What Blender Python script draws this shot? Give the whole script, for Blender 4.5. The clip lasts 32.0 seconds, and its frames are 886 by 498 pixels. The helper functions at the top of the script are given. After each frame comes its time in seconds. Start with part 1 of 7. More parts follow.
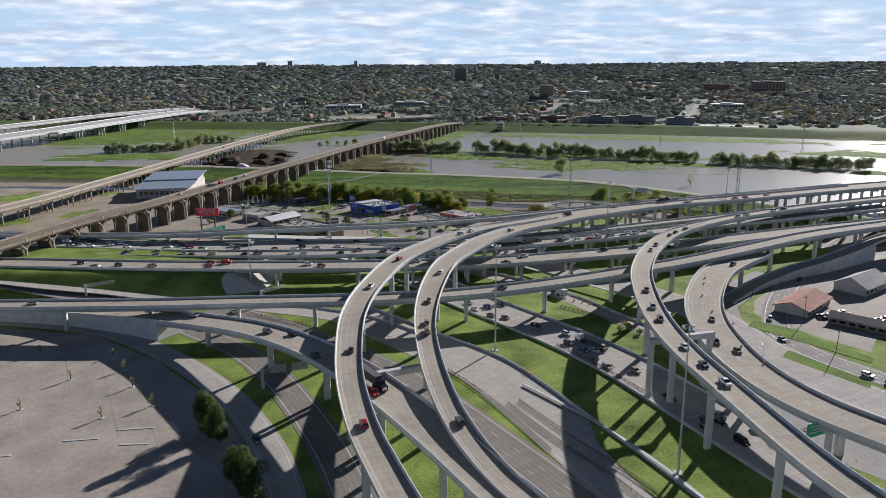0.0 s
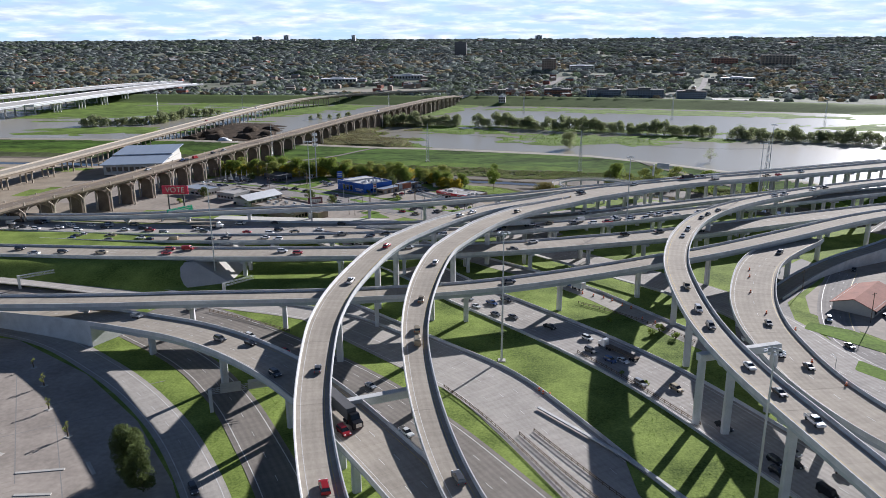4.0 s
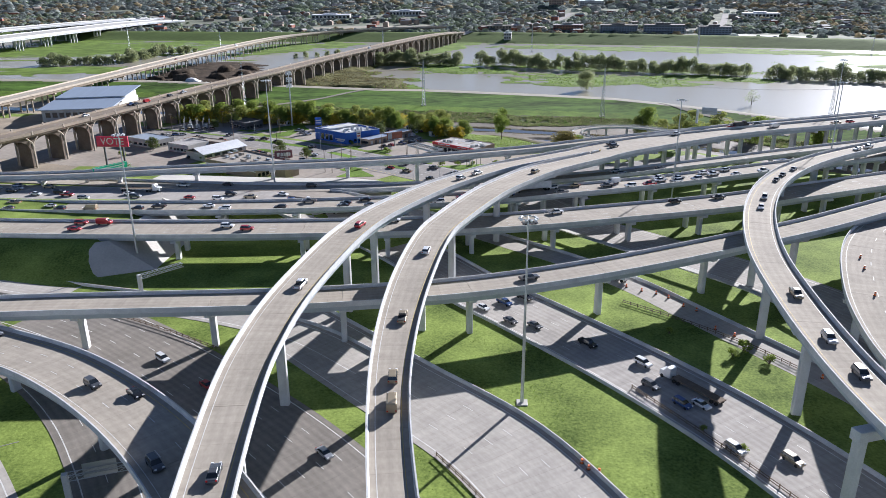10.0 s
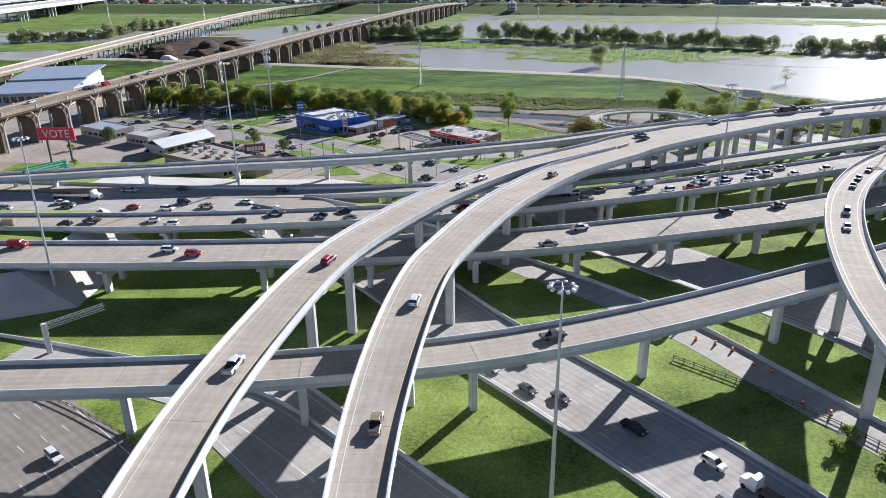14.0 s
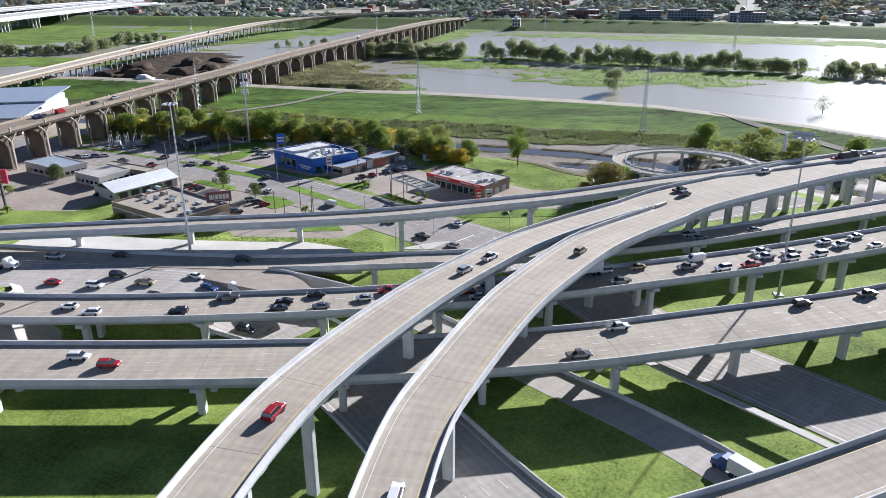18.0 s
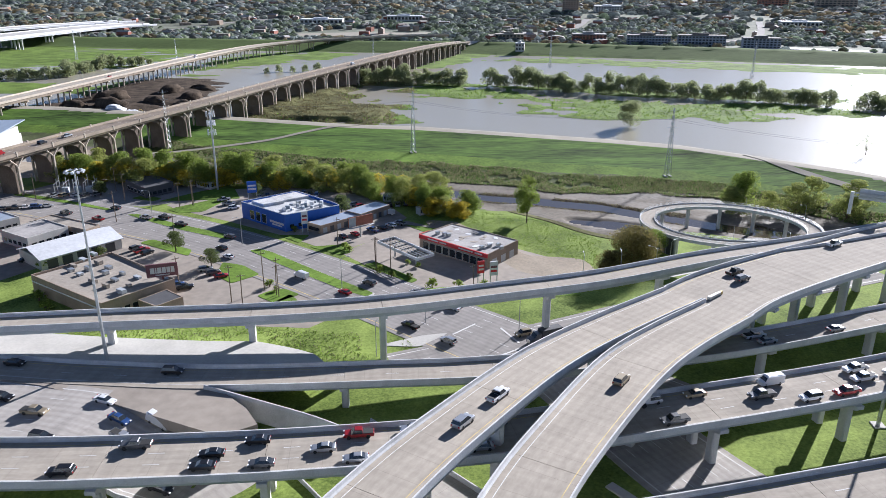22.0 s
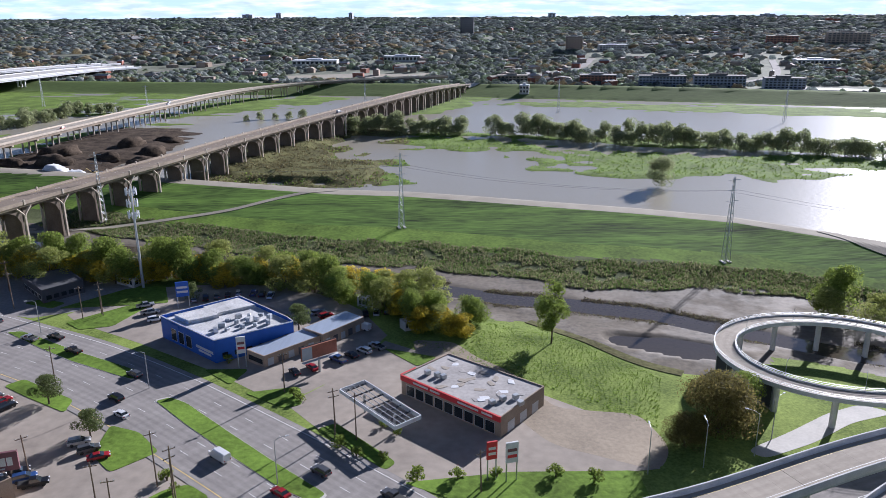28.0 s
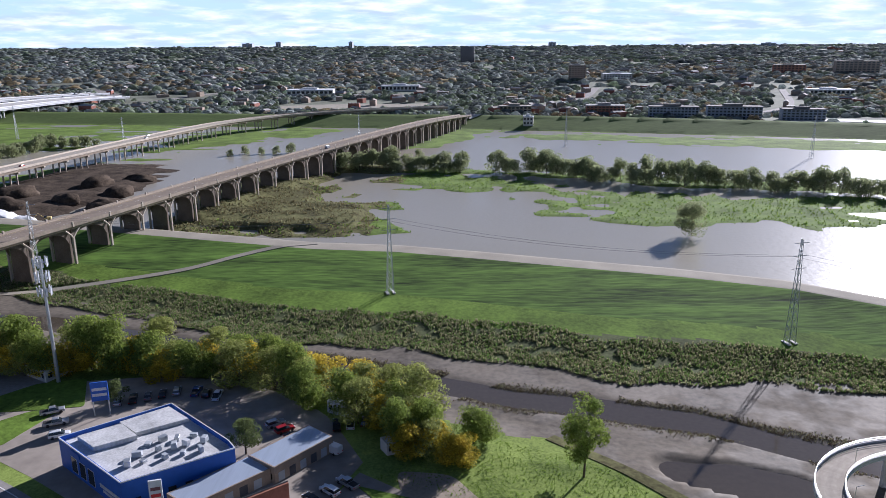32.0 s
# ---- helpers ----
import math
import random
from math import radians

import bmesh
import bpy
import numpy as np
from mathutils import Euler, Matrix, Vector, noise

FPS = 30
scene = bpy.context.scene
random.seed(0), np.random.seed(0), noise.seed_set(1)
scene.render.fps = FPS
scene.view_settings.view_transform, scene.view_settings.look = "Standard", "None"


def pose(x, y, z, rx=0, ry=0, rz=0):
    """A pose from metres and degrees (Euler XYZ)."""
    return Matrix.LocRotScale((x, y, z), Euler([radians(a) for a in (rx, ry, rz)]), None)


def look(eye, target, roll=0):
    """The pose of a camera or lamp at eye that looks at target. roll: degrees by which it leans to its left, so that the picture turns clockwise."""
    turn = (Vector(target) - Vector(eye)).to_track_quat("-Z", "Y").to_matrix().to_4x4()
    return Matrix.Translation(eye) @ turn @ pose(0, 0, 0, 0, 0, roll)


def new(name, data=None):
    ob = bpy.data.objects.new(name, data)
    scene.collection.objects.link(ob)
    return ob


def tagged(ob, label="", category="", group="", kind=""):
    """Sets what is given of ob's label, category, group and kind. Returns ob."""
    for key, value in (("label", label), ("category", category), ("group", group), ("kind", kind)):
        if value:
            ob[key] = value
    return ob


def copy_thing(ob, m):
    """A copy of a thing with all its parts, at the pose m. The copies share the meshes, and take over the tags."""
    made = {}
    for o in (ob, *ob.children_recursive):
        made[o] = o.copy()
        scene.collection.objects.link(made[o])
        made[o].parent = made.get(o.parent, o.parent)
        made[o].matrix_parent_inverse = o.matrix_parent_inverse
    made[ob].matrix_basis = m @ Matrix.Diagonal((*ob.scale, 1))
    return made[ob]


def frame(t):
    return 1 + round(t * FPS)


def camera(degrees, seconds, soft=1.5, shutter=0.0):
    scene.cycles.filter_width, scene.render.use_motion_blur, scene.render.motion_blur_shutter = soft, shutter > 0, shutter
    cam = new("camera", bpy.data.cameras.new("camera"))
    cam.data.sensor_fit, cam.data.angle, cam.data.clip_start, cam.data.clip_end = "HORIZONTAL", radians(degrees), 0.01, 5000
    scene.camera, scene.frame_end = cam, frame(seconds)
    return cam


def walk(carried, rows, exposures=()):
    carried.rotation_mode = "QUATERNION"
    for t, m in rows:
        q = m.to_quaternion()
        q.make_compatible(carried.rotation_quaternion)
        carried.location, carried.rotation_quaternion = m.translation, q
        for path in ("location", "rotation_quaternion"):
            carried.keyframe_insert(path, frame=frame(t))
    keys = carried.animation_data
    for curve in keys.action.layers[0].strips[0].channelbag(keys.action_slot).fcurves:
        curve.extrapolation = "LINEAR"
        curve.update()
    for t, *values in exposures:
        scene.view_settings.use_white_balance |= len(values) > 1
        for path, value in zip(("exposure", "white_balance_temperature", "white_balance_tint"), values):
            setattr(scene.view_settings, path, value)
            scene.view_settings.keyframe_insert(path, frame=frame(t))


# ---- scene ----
cam = camera(62.0, 32.0, 0.7)
EXPOSURES = [(0, 0.50, 6060, 13.5), (6, 0.94, 5740, 14), (13, 1.23, 5730, 13.5), (19, 1.26, 5720, 14), (24, 1.17, 5650, 15.5), (32, 0.84, 5600, 20)]
PATH = [
    (0, (8.075, -62.165, 115.147), (7.959, -60.231, 114.651), -0.4),
    (1, (8.167, -48.226, 112.195), (8.051, -46.292, 111.699), -0.6),
    (2, (7.259, -34.059, 109.209), (7.143, -32.128, 108.701), -0.4),
    (3, (6.477, -19.951, 106.695), (6.363, -18.026, 106.163), -0.3),
    (6, (5.05, 21.685, 99.247), (4.937, 23.59, 98.648), -0.3),
    (7, (4.242, 35.519, 97.654), (4.131, 37.414, 97.026), -0.0),
    (8, (4.451, 49.083, 95.492), (4.336, 50.971, 94.843), -0.4),
    (9, (4.108, 63.248, 93.157), (3.991, 65.129, 92.486), -0.6),
    (10, (3.263, 77.616, 91.043), (3.148, 79.487, 90.346), -0.4),
    (11, (2.711, 91.247, 89.267), (2.594, 93.109, 88.545), -0.7),
    (12, (2.114, 105.291, 87.796), (1.996, 107.142, 87.049), -0.7),
    (13, (2.051, 119.435, 86.99), (1.93, 121.279, 86.225), -0.8),
    (16, (0.408, 160.637, 86.988), (0.286, 162.485, 86.234), -0.6),
    (19, (-1.886, 202.339, 87.968), (-2.005, 204.199, 87.24), -0.1),
    (20, (-2.283, 215.834, 87.892), (-2.404, 217.698, 87.176), -0.2),
    (21, (-2.631, 229.161, 87.924), (-2.752, 231.029, 87.221), -0.1),
    (22, (-2.93, 243.271, 88.145), (-3.052, 245.144, 87.454), 0.1),
    (23, (-3.433, 257.209, 87.436), (-3.556, 259.088, 86.762), -0.1),
    (24, (-3.604, 271.28, 87.189), (-3.73, 273.164, 86.529), -0.1),
    (25, (-3.664, 284.916, 87.067), (-3.794, 286.804, 86.419), -0.2),
    (28, (-5.937, 326.894, 86.678), (-6.065, 328.798, 86.079), -0.3),
    (32, (-8.323, 382.671, 85.641), (-8.453, 384.595, 85.112), -0.3),
]
walk(cam, [(t, look(eye, target, roll)) for t, eye, target, roll in PATH], EXPOSURES)

# ---- world, sun, exposure ----
SUN_ELEV, SUN_AZ = 20.5, 33.0
world = bpy.data.worlds.new("sky")
scene.world = world
world.use_nodes = True
wn, wl = world.node_tree.nodes, world.node_tree.links
wn.clear()
w_out = wn.new("ShaderNodeOutputWorld")
w_bg = wn.new("ShaderNodeBackground")
w_sky = wn.new("ShaderNodeTexSky")
w_sky.sky_type = "NISHITA"
w_sky.sun_disc = False
w_sky.sun_elevation, w_sky.sun_rotation = radians(SUN_ELEV), radians(SUN_AZ)
w_sky.dust_density, w_sky.air_density, w_sky.ozone_density = 0.2, 0.7, 3.0
w_tc = wn.new("ShaderNodeTexCoord")
w_sep = wn.new("ShaderNodeSeparateXYZ")
wl.new(w_tc.outputs["Generated"], w_sep.inputs[0])
# a flat layer of cloud: directions are cast on a plane overhead
w_lift = wn.new("ShaderNodeMath"); w_lift.operation = "MAXIMUM"; w_lift.inputs[1].default_value = 0.0
wl.new(w_sep.outputs["Z"], w_lift.inputs[0])
w_add = wn.new("ShaderNodeMath"); w_add.operation = "ADD"; w_add.inputs[1].default_value = 0.15
wl.new(w_lift.outputs[0], w_add.inputs[0])
w_dx = wn.new("ShaderNodeMath"); w_dx.operation = "DIVIDE"
w_dy = wn.new("ShaderNodeMath"); w_dy.operation = "DIVIDE"
wl.new(w_sep.outputs["X"], w_dx.inputs[0]); wl.new(w_add.outputs[0], w_dx.inputs[1])
wl.new(w_sep.outputs["Y"], w_dy.inputs[0]); wl.new(w_add.outputs[0], w_dy.inputs[1])
w_cmb = wn.new("ShaderNodeCombineXYZ")
wl.new(w_dx.outputs[0], w_cmb.inputs[0]); wl.new(w_dy.outputs[0], w_cmb.inputs[1])
w_noise = wn.new("ShaderNodeTexNoise")
w_noise.inputs["Scale"].default_value, w_noise.inputs["Detail"].default_value = 2.0, 9.0
w_noise.inputs["Roughness"].default_value = 0.62
wl.new(w_cmb.outputs[0], w_noise.inputs["Vector"])
w_ramp = wn.new("ShaderNodeValToRGB")
w_ramp.color_ramp.elements[0].position, w_ramp.color_ramp.elements[1].position = 0.40, 0.60
wl.new(w_noise.outputs[0], w_ramp.inputs[0])
w_noise2 = wn.new("ShaderNodeTexNoise")
w_noise2.inputs["Scale"].default_value, w_noise2.inputs["Detail"].default_value = 3.6, 8.0
wl.new(w_cmb.outputs[0], w_noise2.inputs["Vector"])
w_ramp2 = wn.new("ShaderNodeValToRGB")
w_ramp2.color_ramp.elements[0].position, w_ramp2.color_ramp.elements[1].position = 0.38, 0.62
w_ramp2.color_ramp.elements[0].color = (10.6, 12.6, 15.2, 1)
w_ramp2.color_ramp.elements[1].color = (20.0, 20.6, 20.9, 1)
wl.new(w_noise2.outputs[0], w_ramp2.inputs[0])
w_mix = wn.new("ShaderNodeMix"); w_mix.data_type = "RGBA"
# the cloud thins out overhead
w_thin = wn.new("ShaderNodeMapRange"); w_thin.inputs[1].default_value, w_thin.inputs[2].default_value = 0.08, 0.16
w_thin.inputs[3].default_value, w_thin.inputs[4].default_value = 1.0, 0.04
wl.new(w_lift.outputs[0], w_thin.inputs[0])
w_cov = wn.new("ShaderNodeMath"); w_cov.operation = "MULTIPLY"
wl.new(w_ramp.outputs[0], w_cov.inputs[0]); wl.new(w_thin.outputs[0], w_cov.inputs[1])
wl.new(w_cov.outputs[0], w_mix.inputs[0])
# pale blue haze low over the horizon
w_haze = wn.new("ShaderNodeMapRange"); w_haze.inputs[1].default_value, w_haze.inputs[2].default_value = 0.06, 0.13
w_haze.inputs[3].default_value, w_haze.inputs[4].default_value = 0.95, 0.0
wl.new(w_lift.outputs[0], w_haze.inputs[0])
w_mh = wn.new("ShaderNodeMix"); w_mh.data_type = "RGBA"
w_mh.inputs[7].default_value = (10.9, 14.5, 17.9, 1)
wl.new(w_haze.outputs[0], w_mh.inputs[0]); wl.new(w_sky.outputs[0], w_mh.inputs[6])
wl.new(w_mh.outputs[2], w_mix.inputs[6])
wl.new(w_ramp2.outputs[0], w_mix.inputs[7])
wl.new(w_mix.outputs[2], w_bg.inputs[0])
w_bg.inputs[1].default_value = 0.05 * 0.68
wl.new(w_bg.outputs[0], w_out.inputs[0])

sun_data = bpy.data.lights.new("sun", "SUN")
sun_data.energy, sun_data.angle, sun_data.color = 5.0, radians(0.6), (1.0, 0.94, 0.86)
sun = new("sun", sun_data)
_sv = Vector((math.sin(radians(SUN_AZ)) * math.cos(radians(SUN_ELEV)), math.cos(radians(SUN_AZ)) * math.cos(radians(SUN_ELEV)), math.sin(radians(SUN_ELEV))))
sun.matrix_world = look(_sv * 900, (0, 0, 0))


# ---- materials ----
def material(name, base, rough=0.8, metal=0.0, vary=0.25, scale=1.0, fine=12.0, bump=0.0, tint=None, coords="Object", stretch=None, spec=0.4, island=0.0):
    """A two-scale surface: broad stains and fine grain round one base colour."""
    m = bpy.data.materials.new(name)
    m.use_nodes = True
    n, l = m.node_tree.nodes, m.node_tree.links
    b = n["Principled BSDF"]
    b.inputs["Roughness"].default_value, b.inputs["Metallic"].default_value = rough, metal
    b.inputs["Specular IOR Level"].default_value = spec
    tc = n.new("ShaderNodeTexCoord")
    vec = tc.outputs[coords]
    if stretch:
        mp = n.new("ShaderNodeMapping")
        mp.inputs["Scale"].default_value = stretch
        l.new(vec, mp.inputs[0])
        vec = mp.outputs[0]
    n1, n2 = n.new("ShaderNodeTexNoise"), n.new("ShaderNodeTexNoise")
    for t, s, d in ((n1, scale, 5.0), (n2, scale * fine, 3.0)):
        t.inputs["Scale"].default_value, t.inputs["Detail"].default_value = s, d
        l.new(vec, t.inputs["Vector"])
    avg = n.new("ShaderNodeMath"); avg.operation = "MULTIPLY_ADD"; avg.inputs[1].default_value = 0.4
    sc = n.new("ShaderNodeMath"); sc.operation = "MULTIPLY"; sc.inputs[1].default_value = 0.6
    l.new(n1.outputs[0], sc.inputs[0]); l.new(n2.outputs[0], avg.inputs[0]); l.new(sc.outputs[0], avg.inputs[2])
    rp = n.new("ShaderNodeValToRGB")
    rp.color_ramp.elements[0].position, rp.color_ramp.elements[1].position = 0.32, 0.68
    lo = [c * (1 - vary) for c in base]
    hi = [min(1.0, c * (1 + vary)) for c in (tint or base)]
    rp.color_ramp.elements[0].color, rp.color_ramp.elements[1].color = (*lo, 1), (*hi, 1)
    l.new(avg.outputs[0], rp.inputs[0])
    col = rp.outputs[0]
    if island:
        src = n.new("ShaderNodeNewGeometry").outputs["Random Per Island"] if island > 0 else n.new("ShaderNodeObjectInfo").outputs["Random"]
        hsv = n.new("ShaderNodeHueSaturation")
        mr = n.new("ShaderNodeMapRange")
        mr.inputs[3].default_value, mr.inputs[4].default_value = 1 - abs(island), 1 + abs(island)
        l.new(src, mr.inputs[0]); l.new(mr.outputs[0], hsv.inputs["Value"])
        l.new(col, hsv.inputs["Color"])
        col = hsv.outputs[0]
    l.new(col, b.inputs["Base Color"])
    if bump:
        bp = n.new("ShaderNodeBump")
        bp.inputs["Strength"].default_value, bp.inputs["Distance"].default_value = min(1, bump), 0.3
        l.new(avg.outputs[0], bp.inputs["Height"]); l.new(bp.outputs[0], b.inputs["Normal"])
    return m


def deck_material(name, base, lane=3.66, dark=0.75, joints=6.0):
    """Road concrete laid along the UV: wheel tracks, sawn joints, streaks and patches."""
    m = material(name, base, 0.92, vary=0.15, scale=0.05, fine=14, coords="UV", stretch=(3.0, 1.0, 1.0), spec=0.15)
    n, l = m.node_tree.nodes, m.node_tree.links
    b = n["Principled BSDF"]
    col = b.inputs["Base Color"].links[0].from_socket
    uv = n.new("ShaderNodeTexCoord").outputs["UV"]
    sep = n.new("ShaderNodeSeparateXYZ"); l.new(uv, sep.inputs[0])

    def maths(op, a, b_=None, c=None):
        k = n.new("ShaderNodeMath"); k.operation = op
        for i, v in enumerate((a, b_, c)):
            if v is None:
                continue
            if isinstance(v, (int, float)):
                k.inputs[i].default_value = v
            else:
                l.new(v, k.inputs[i])
        return k.outputs[0]
    # two tyre tracks a lane
    track = maths("COSINE", maths("MULTIPLY", sep.outputs["X"], 4 * math.pi / lane))
    track = maths("MULTIPLY_ADD", track, 0.5, 0.5)
    big = n.new("ShaderNodeTexNoise"); big.inputs["Scale"].default_value = 0.09; big.inputs["Detail"].default_value = 4
    l.new(uv, big.inputs["Vector"])
    track = maths("MULTIPLY", track, big.outputs[0])
    cross = n.new("ShaderNodeTexNoise"); cross.inputs["Scale"].default_value = 0.5; cross.inputs["Detail"].default_value = 5
    mp = n.new("ShaderNodeMapping"); mp.inputs["Scale"].default_value = (0.25, 1.0, 1.0)
    l.new(uv, mp.inputs[0]); l.new(mp.outputs[0], cross.inputs["Vector"])
    joint = maths("LESS_THAN", maths("MODULO", sep.outputs["Y"], joints), 0.10)
    fac = maths("MULTIPLY_ADD", track, -(1 - dark), 1.0)
    fac = maths("SUBTRACT", fac, maths("MULTIPLY", joint, 0.16))
    fac = maths("MULTIPLY", fac, maths("MULTIPLY_ADD", cross.outputs[0], 0.5, 0.75))
    mix = n.new("ShaderNodeMix"); mix.data_type = "RGBA"; mix.blend_type = "MULTIPLY"; mix.inputs[0].default_value = 1.0
    comb = n.new("ShaderNodeCombineXYZ")
    for i in range(3):
        l.new(fac, comb.inputs[i])
    l.new(col, mix.inputs[6]); l.new(comb.outputs[0], mix.inputs[7])
    l.new(mix.outputs[2], b.inputs["Base Color"])
    return m


def plain(name, base, rough=0.5, metal=0.0, spec=0.5, **kw):
    return material(name, base, rough, metal, vary=kw.pop("vary", 0.10), scale=kw.pop("scale", 0.8), spec=spec, **kw)


M = {}
M["deck"] = deck_material("deck_concrete", (0.385, 0.342, 0.282), dark=0.84)
M["freeway"] = deck_material("freeway_concrete", (0.40, 0.37, 0.335), dark=0.76)
M["apron"] = deck_material("apron_concrete", (0.41, 0.38, 0.34), dark=0.88, joints=4.6)
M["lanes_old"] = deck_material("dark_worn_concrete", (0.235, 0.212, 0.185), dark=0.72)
M["street"] = deck_material("street_asphalt", (0.285, 0.265, 0.245), dark=0.75, joints=900.0)
M["old_deck"] = deck_material("old_bridge_deck", (0.245, 0.20, 0.155), dark=0.7, joints=12.0)
M["girder"] = material("painted_girder", (0.40, 0.43, 0.45), 0.7, vary=0.12, scale=0.1)
M["parapet"] = material("parapet_concrete", (0.56, 0.56, 0.55), 0.9, vary=0.18, scale=0.3, spec=0.2)
M["pier"] = material("pier_concrete", (0.54, 0.54, 0.53), 0.8, vary=0.12, scale=0.25)
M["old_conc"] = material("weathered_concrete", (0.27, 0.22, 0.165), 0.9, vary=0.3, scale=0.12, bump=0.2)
# weathered tone, darkened further so walls read as shaded arch openings
M["old_pier"] = material("shade_dark_weathered_concrete", (0.15, 0.12, 0.09), 0.9, vary=0.35, scale=0.15, bump=0.2)
M["conc"] = material("bright_concrete", (0.47, 0.45, 0.41), 0.85, vary=0.15, scale=0.12)
M["lot"] = material("worn_parking_concrete", (0.295, 0.255, 0.21), 0.9, vary=0.26, scale=0.045, fine=9)
M["lot_big"] = material("huge_lot_concrete", (0.34, 0.295, 0.25), 0.9, vary=0.28, scale=0.07, fine=9)
M["lot_old"] = material("stained_lot_concrete", (0.25, 0.235, 0.22), 0.9, vary=0.3, scale=0.04, fine=25)
M["dirt"] = material("bare_dirt", (0.29, 0.24, 0.175), 0.95, vary=0.3, scale=0.06, fine=20, bump=0.3)
M["grass"] = material("mown_grass", (0.125, 0.192, 0.034), 0.95, vary=0.5, tint=(0.20, 0.255, 0.06), scale=0.07, fine=22, bump=0.5, spec=0.1)
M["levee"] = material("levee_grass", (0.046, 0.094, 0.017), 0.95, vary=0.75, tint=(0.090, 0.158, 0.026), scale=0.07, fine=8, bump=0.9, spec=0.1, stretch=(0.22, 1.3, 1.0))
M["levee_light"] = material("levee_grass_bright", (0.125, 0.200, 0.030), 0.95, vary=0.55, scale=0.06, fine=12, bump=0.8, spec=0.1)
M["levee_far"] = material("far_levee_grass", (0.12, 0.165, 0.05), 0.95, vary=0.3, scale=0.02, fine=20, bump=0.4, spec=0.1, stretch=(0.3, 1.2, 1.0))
M["brush"] = material("rough_brush", (0.10, 0.115, 0.05), 0.95, vary=0.45, scale=0.12, fine=9, bump=1.0, spec=0.1)
M["marsh"] = material("marsh_grass", (0.125, 0.185, 0.035), 0.95, vary=0.5, scale=0.06, fine=20, bump=0.4, spec=0.1)
M["mud"] = material("wet_mud", (0.135, 0.115, 0.088), 0.8, vary=0.5, scale=0.05, fine=12, bump=0.5, spec=0.2)
M["bank"] = material("brown_bank", (0.085, 0.070, 0.036), 0.95, vary=0.6, tint=(0.13, 0.13, 0.055), scale=0.06, fine=12, bump=0.9, spec=0.05)
M["works"] = material("churned_works_soil", (0.070, 0.054, 0.040), 1.0, vary=0.7, scale=0.12, fine=8, bump=1.0, spec=0.05)
M["city"] = material("city_ground", (0.19, 0.20, 0.15), 0.95, vary=0.5, scale=0.01, fine=8, spec=0.1)
M["path"] = material("gravel_path", (0.29, 0.26, 0.20), 0.95, vary=0.2, scale=0.1, fine=20)
M["white"] = plain("white_marking", (0.60, 0.59, 0.56), 0.7, vary=0.25, scale=0.5)
M["yellow"] = plain("yellow_marking", (0.55, 0.42, 0.16), 0.7, vary=0.25, scale=0.5)
M["dark"] = plain("dark_joint", (0.05, 0.05, 0.05), 0.8)
M["steel"] = plain("galvanised_steel", (0.45, 0.47, 0.48), 0.45, 0.7)
M["black"] = plain("black_rubber", (0.02, 0.02, 0.02), 0.8)
M["glass"] = plain("dark_glass", (0.02, 0.025, 0.03), 0.08, 0.0, 0.8)
M["chrome"] = plain("bright_metal", (0.6, 0.6, 0.6), 0.25, 1.0)
M["lamp_white"] = plain("headlamp_lens", (0.8, 0.8, 0.8), 0.15)
M["lamp_red"] = plain("tail_lamp_lens", (0.4, 0.02, 0.02), 0.2)
M["green_sign"] = plain("green_sign_face", (0.01, 0.42, 0.24), 0.5)
M["red"] = plain("red_paint", (0.55, 0.03, 0.035), 0.6)
M["crimson"] = plain("crimson_board", (0.60, 0.03, 0.085), 0.6)
M["blue"] = plain("blue_paint", (0.02, 0.10, 0.42), 0.6)
M["roof_white"] = material("white_membrane_roof", (0.62, 0.63, 0.64), 0.7, vary=0.2, scale=0.08)
M["roof_grey"] = material("grey_gravel_roof", (0.36, 0.34, 0.32), 0.9, vary=0.3, scale=0.09)
M["roof_tan"] = material("tan_flat_roof", (0.33, 0.29, 0.24), 0.9, vary=0.25, scale=0.09)
M["roof_metal"] = material("pale_metal_roof", (0.40, 0.46, 0.54), 0.4, 0.3, vary=0.12, scale=0.1, stretch=(8, 0.3, 1))
M["brick"] = material("tan_brick_wall", (0.32, 0.25, 0.19), 0.9, vary=0.2, scale=0.3)
M["brick_red"] = material("red_brick_wall", (0.30, 0.12, 0.08), 0.9, vary=0.25, scale=0.2)
M["wall_pale"] = material("pale_stucco_wall", (0.52, 0.50, 0.46), 0.9, vary=0.12, scale=0.2)
M["wall_dark"] = material("dark_siding_wall", (0.08, 0.08, 0.085), 0.8, vary=0.2, scale=0.3)
M["maroon"] = plain("maroon_sign", (0.16, 0.065, 0.075), 0.7)
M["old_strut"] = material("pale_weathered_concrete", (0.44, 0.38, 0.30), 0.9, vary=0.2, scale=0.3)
M["roof_worn"] = material("worn_pale_roof", (0.50, 0.50, 0.49), 0.8, vary=0.38, scale=0.22, fine=9)
M["roof_dark"] = material("old_tar_roof", (0.17, 0.155, 0.14), 0.9, vary=0.35, scale=0.2, fine=9)
M["slate_blue"] = material("blue_grey_siding", (0.25, 0.28, 0.33), 0.8, vary=0.12, scale=0.2)
M["trunk"] = material("bark", (0.12, 0.09, 0.06), 0.95, vary=0.3, scale=1.5, bump=0.5)
M["wood_pole"] = material("wooden_pole", (0.16, 0.12, 0.085), 0.95, vary=0.25, scale=1.0)


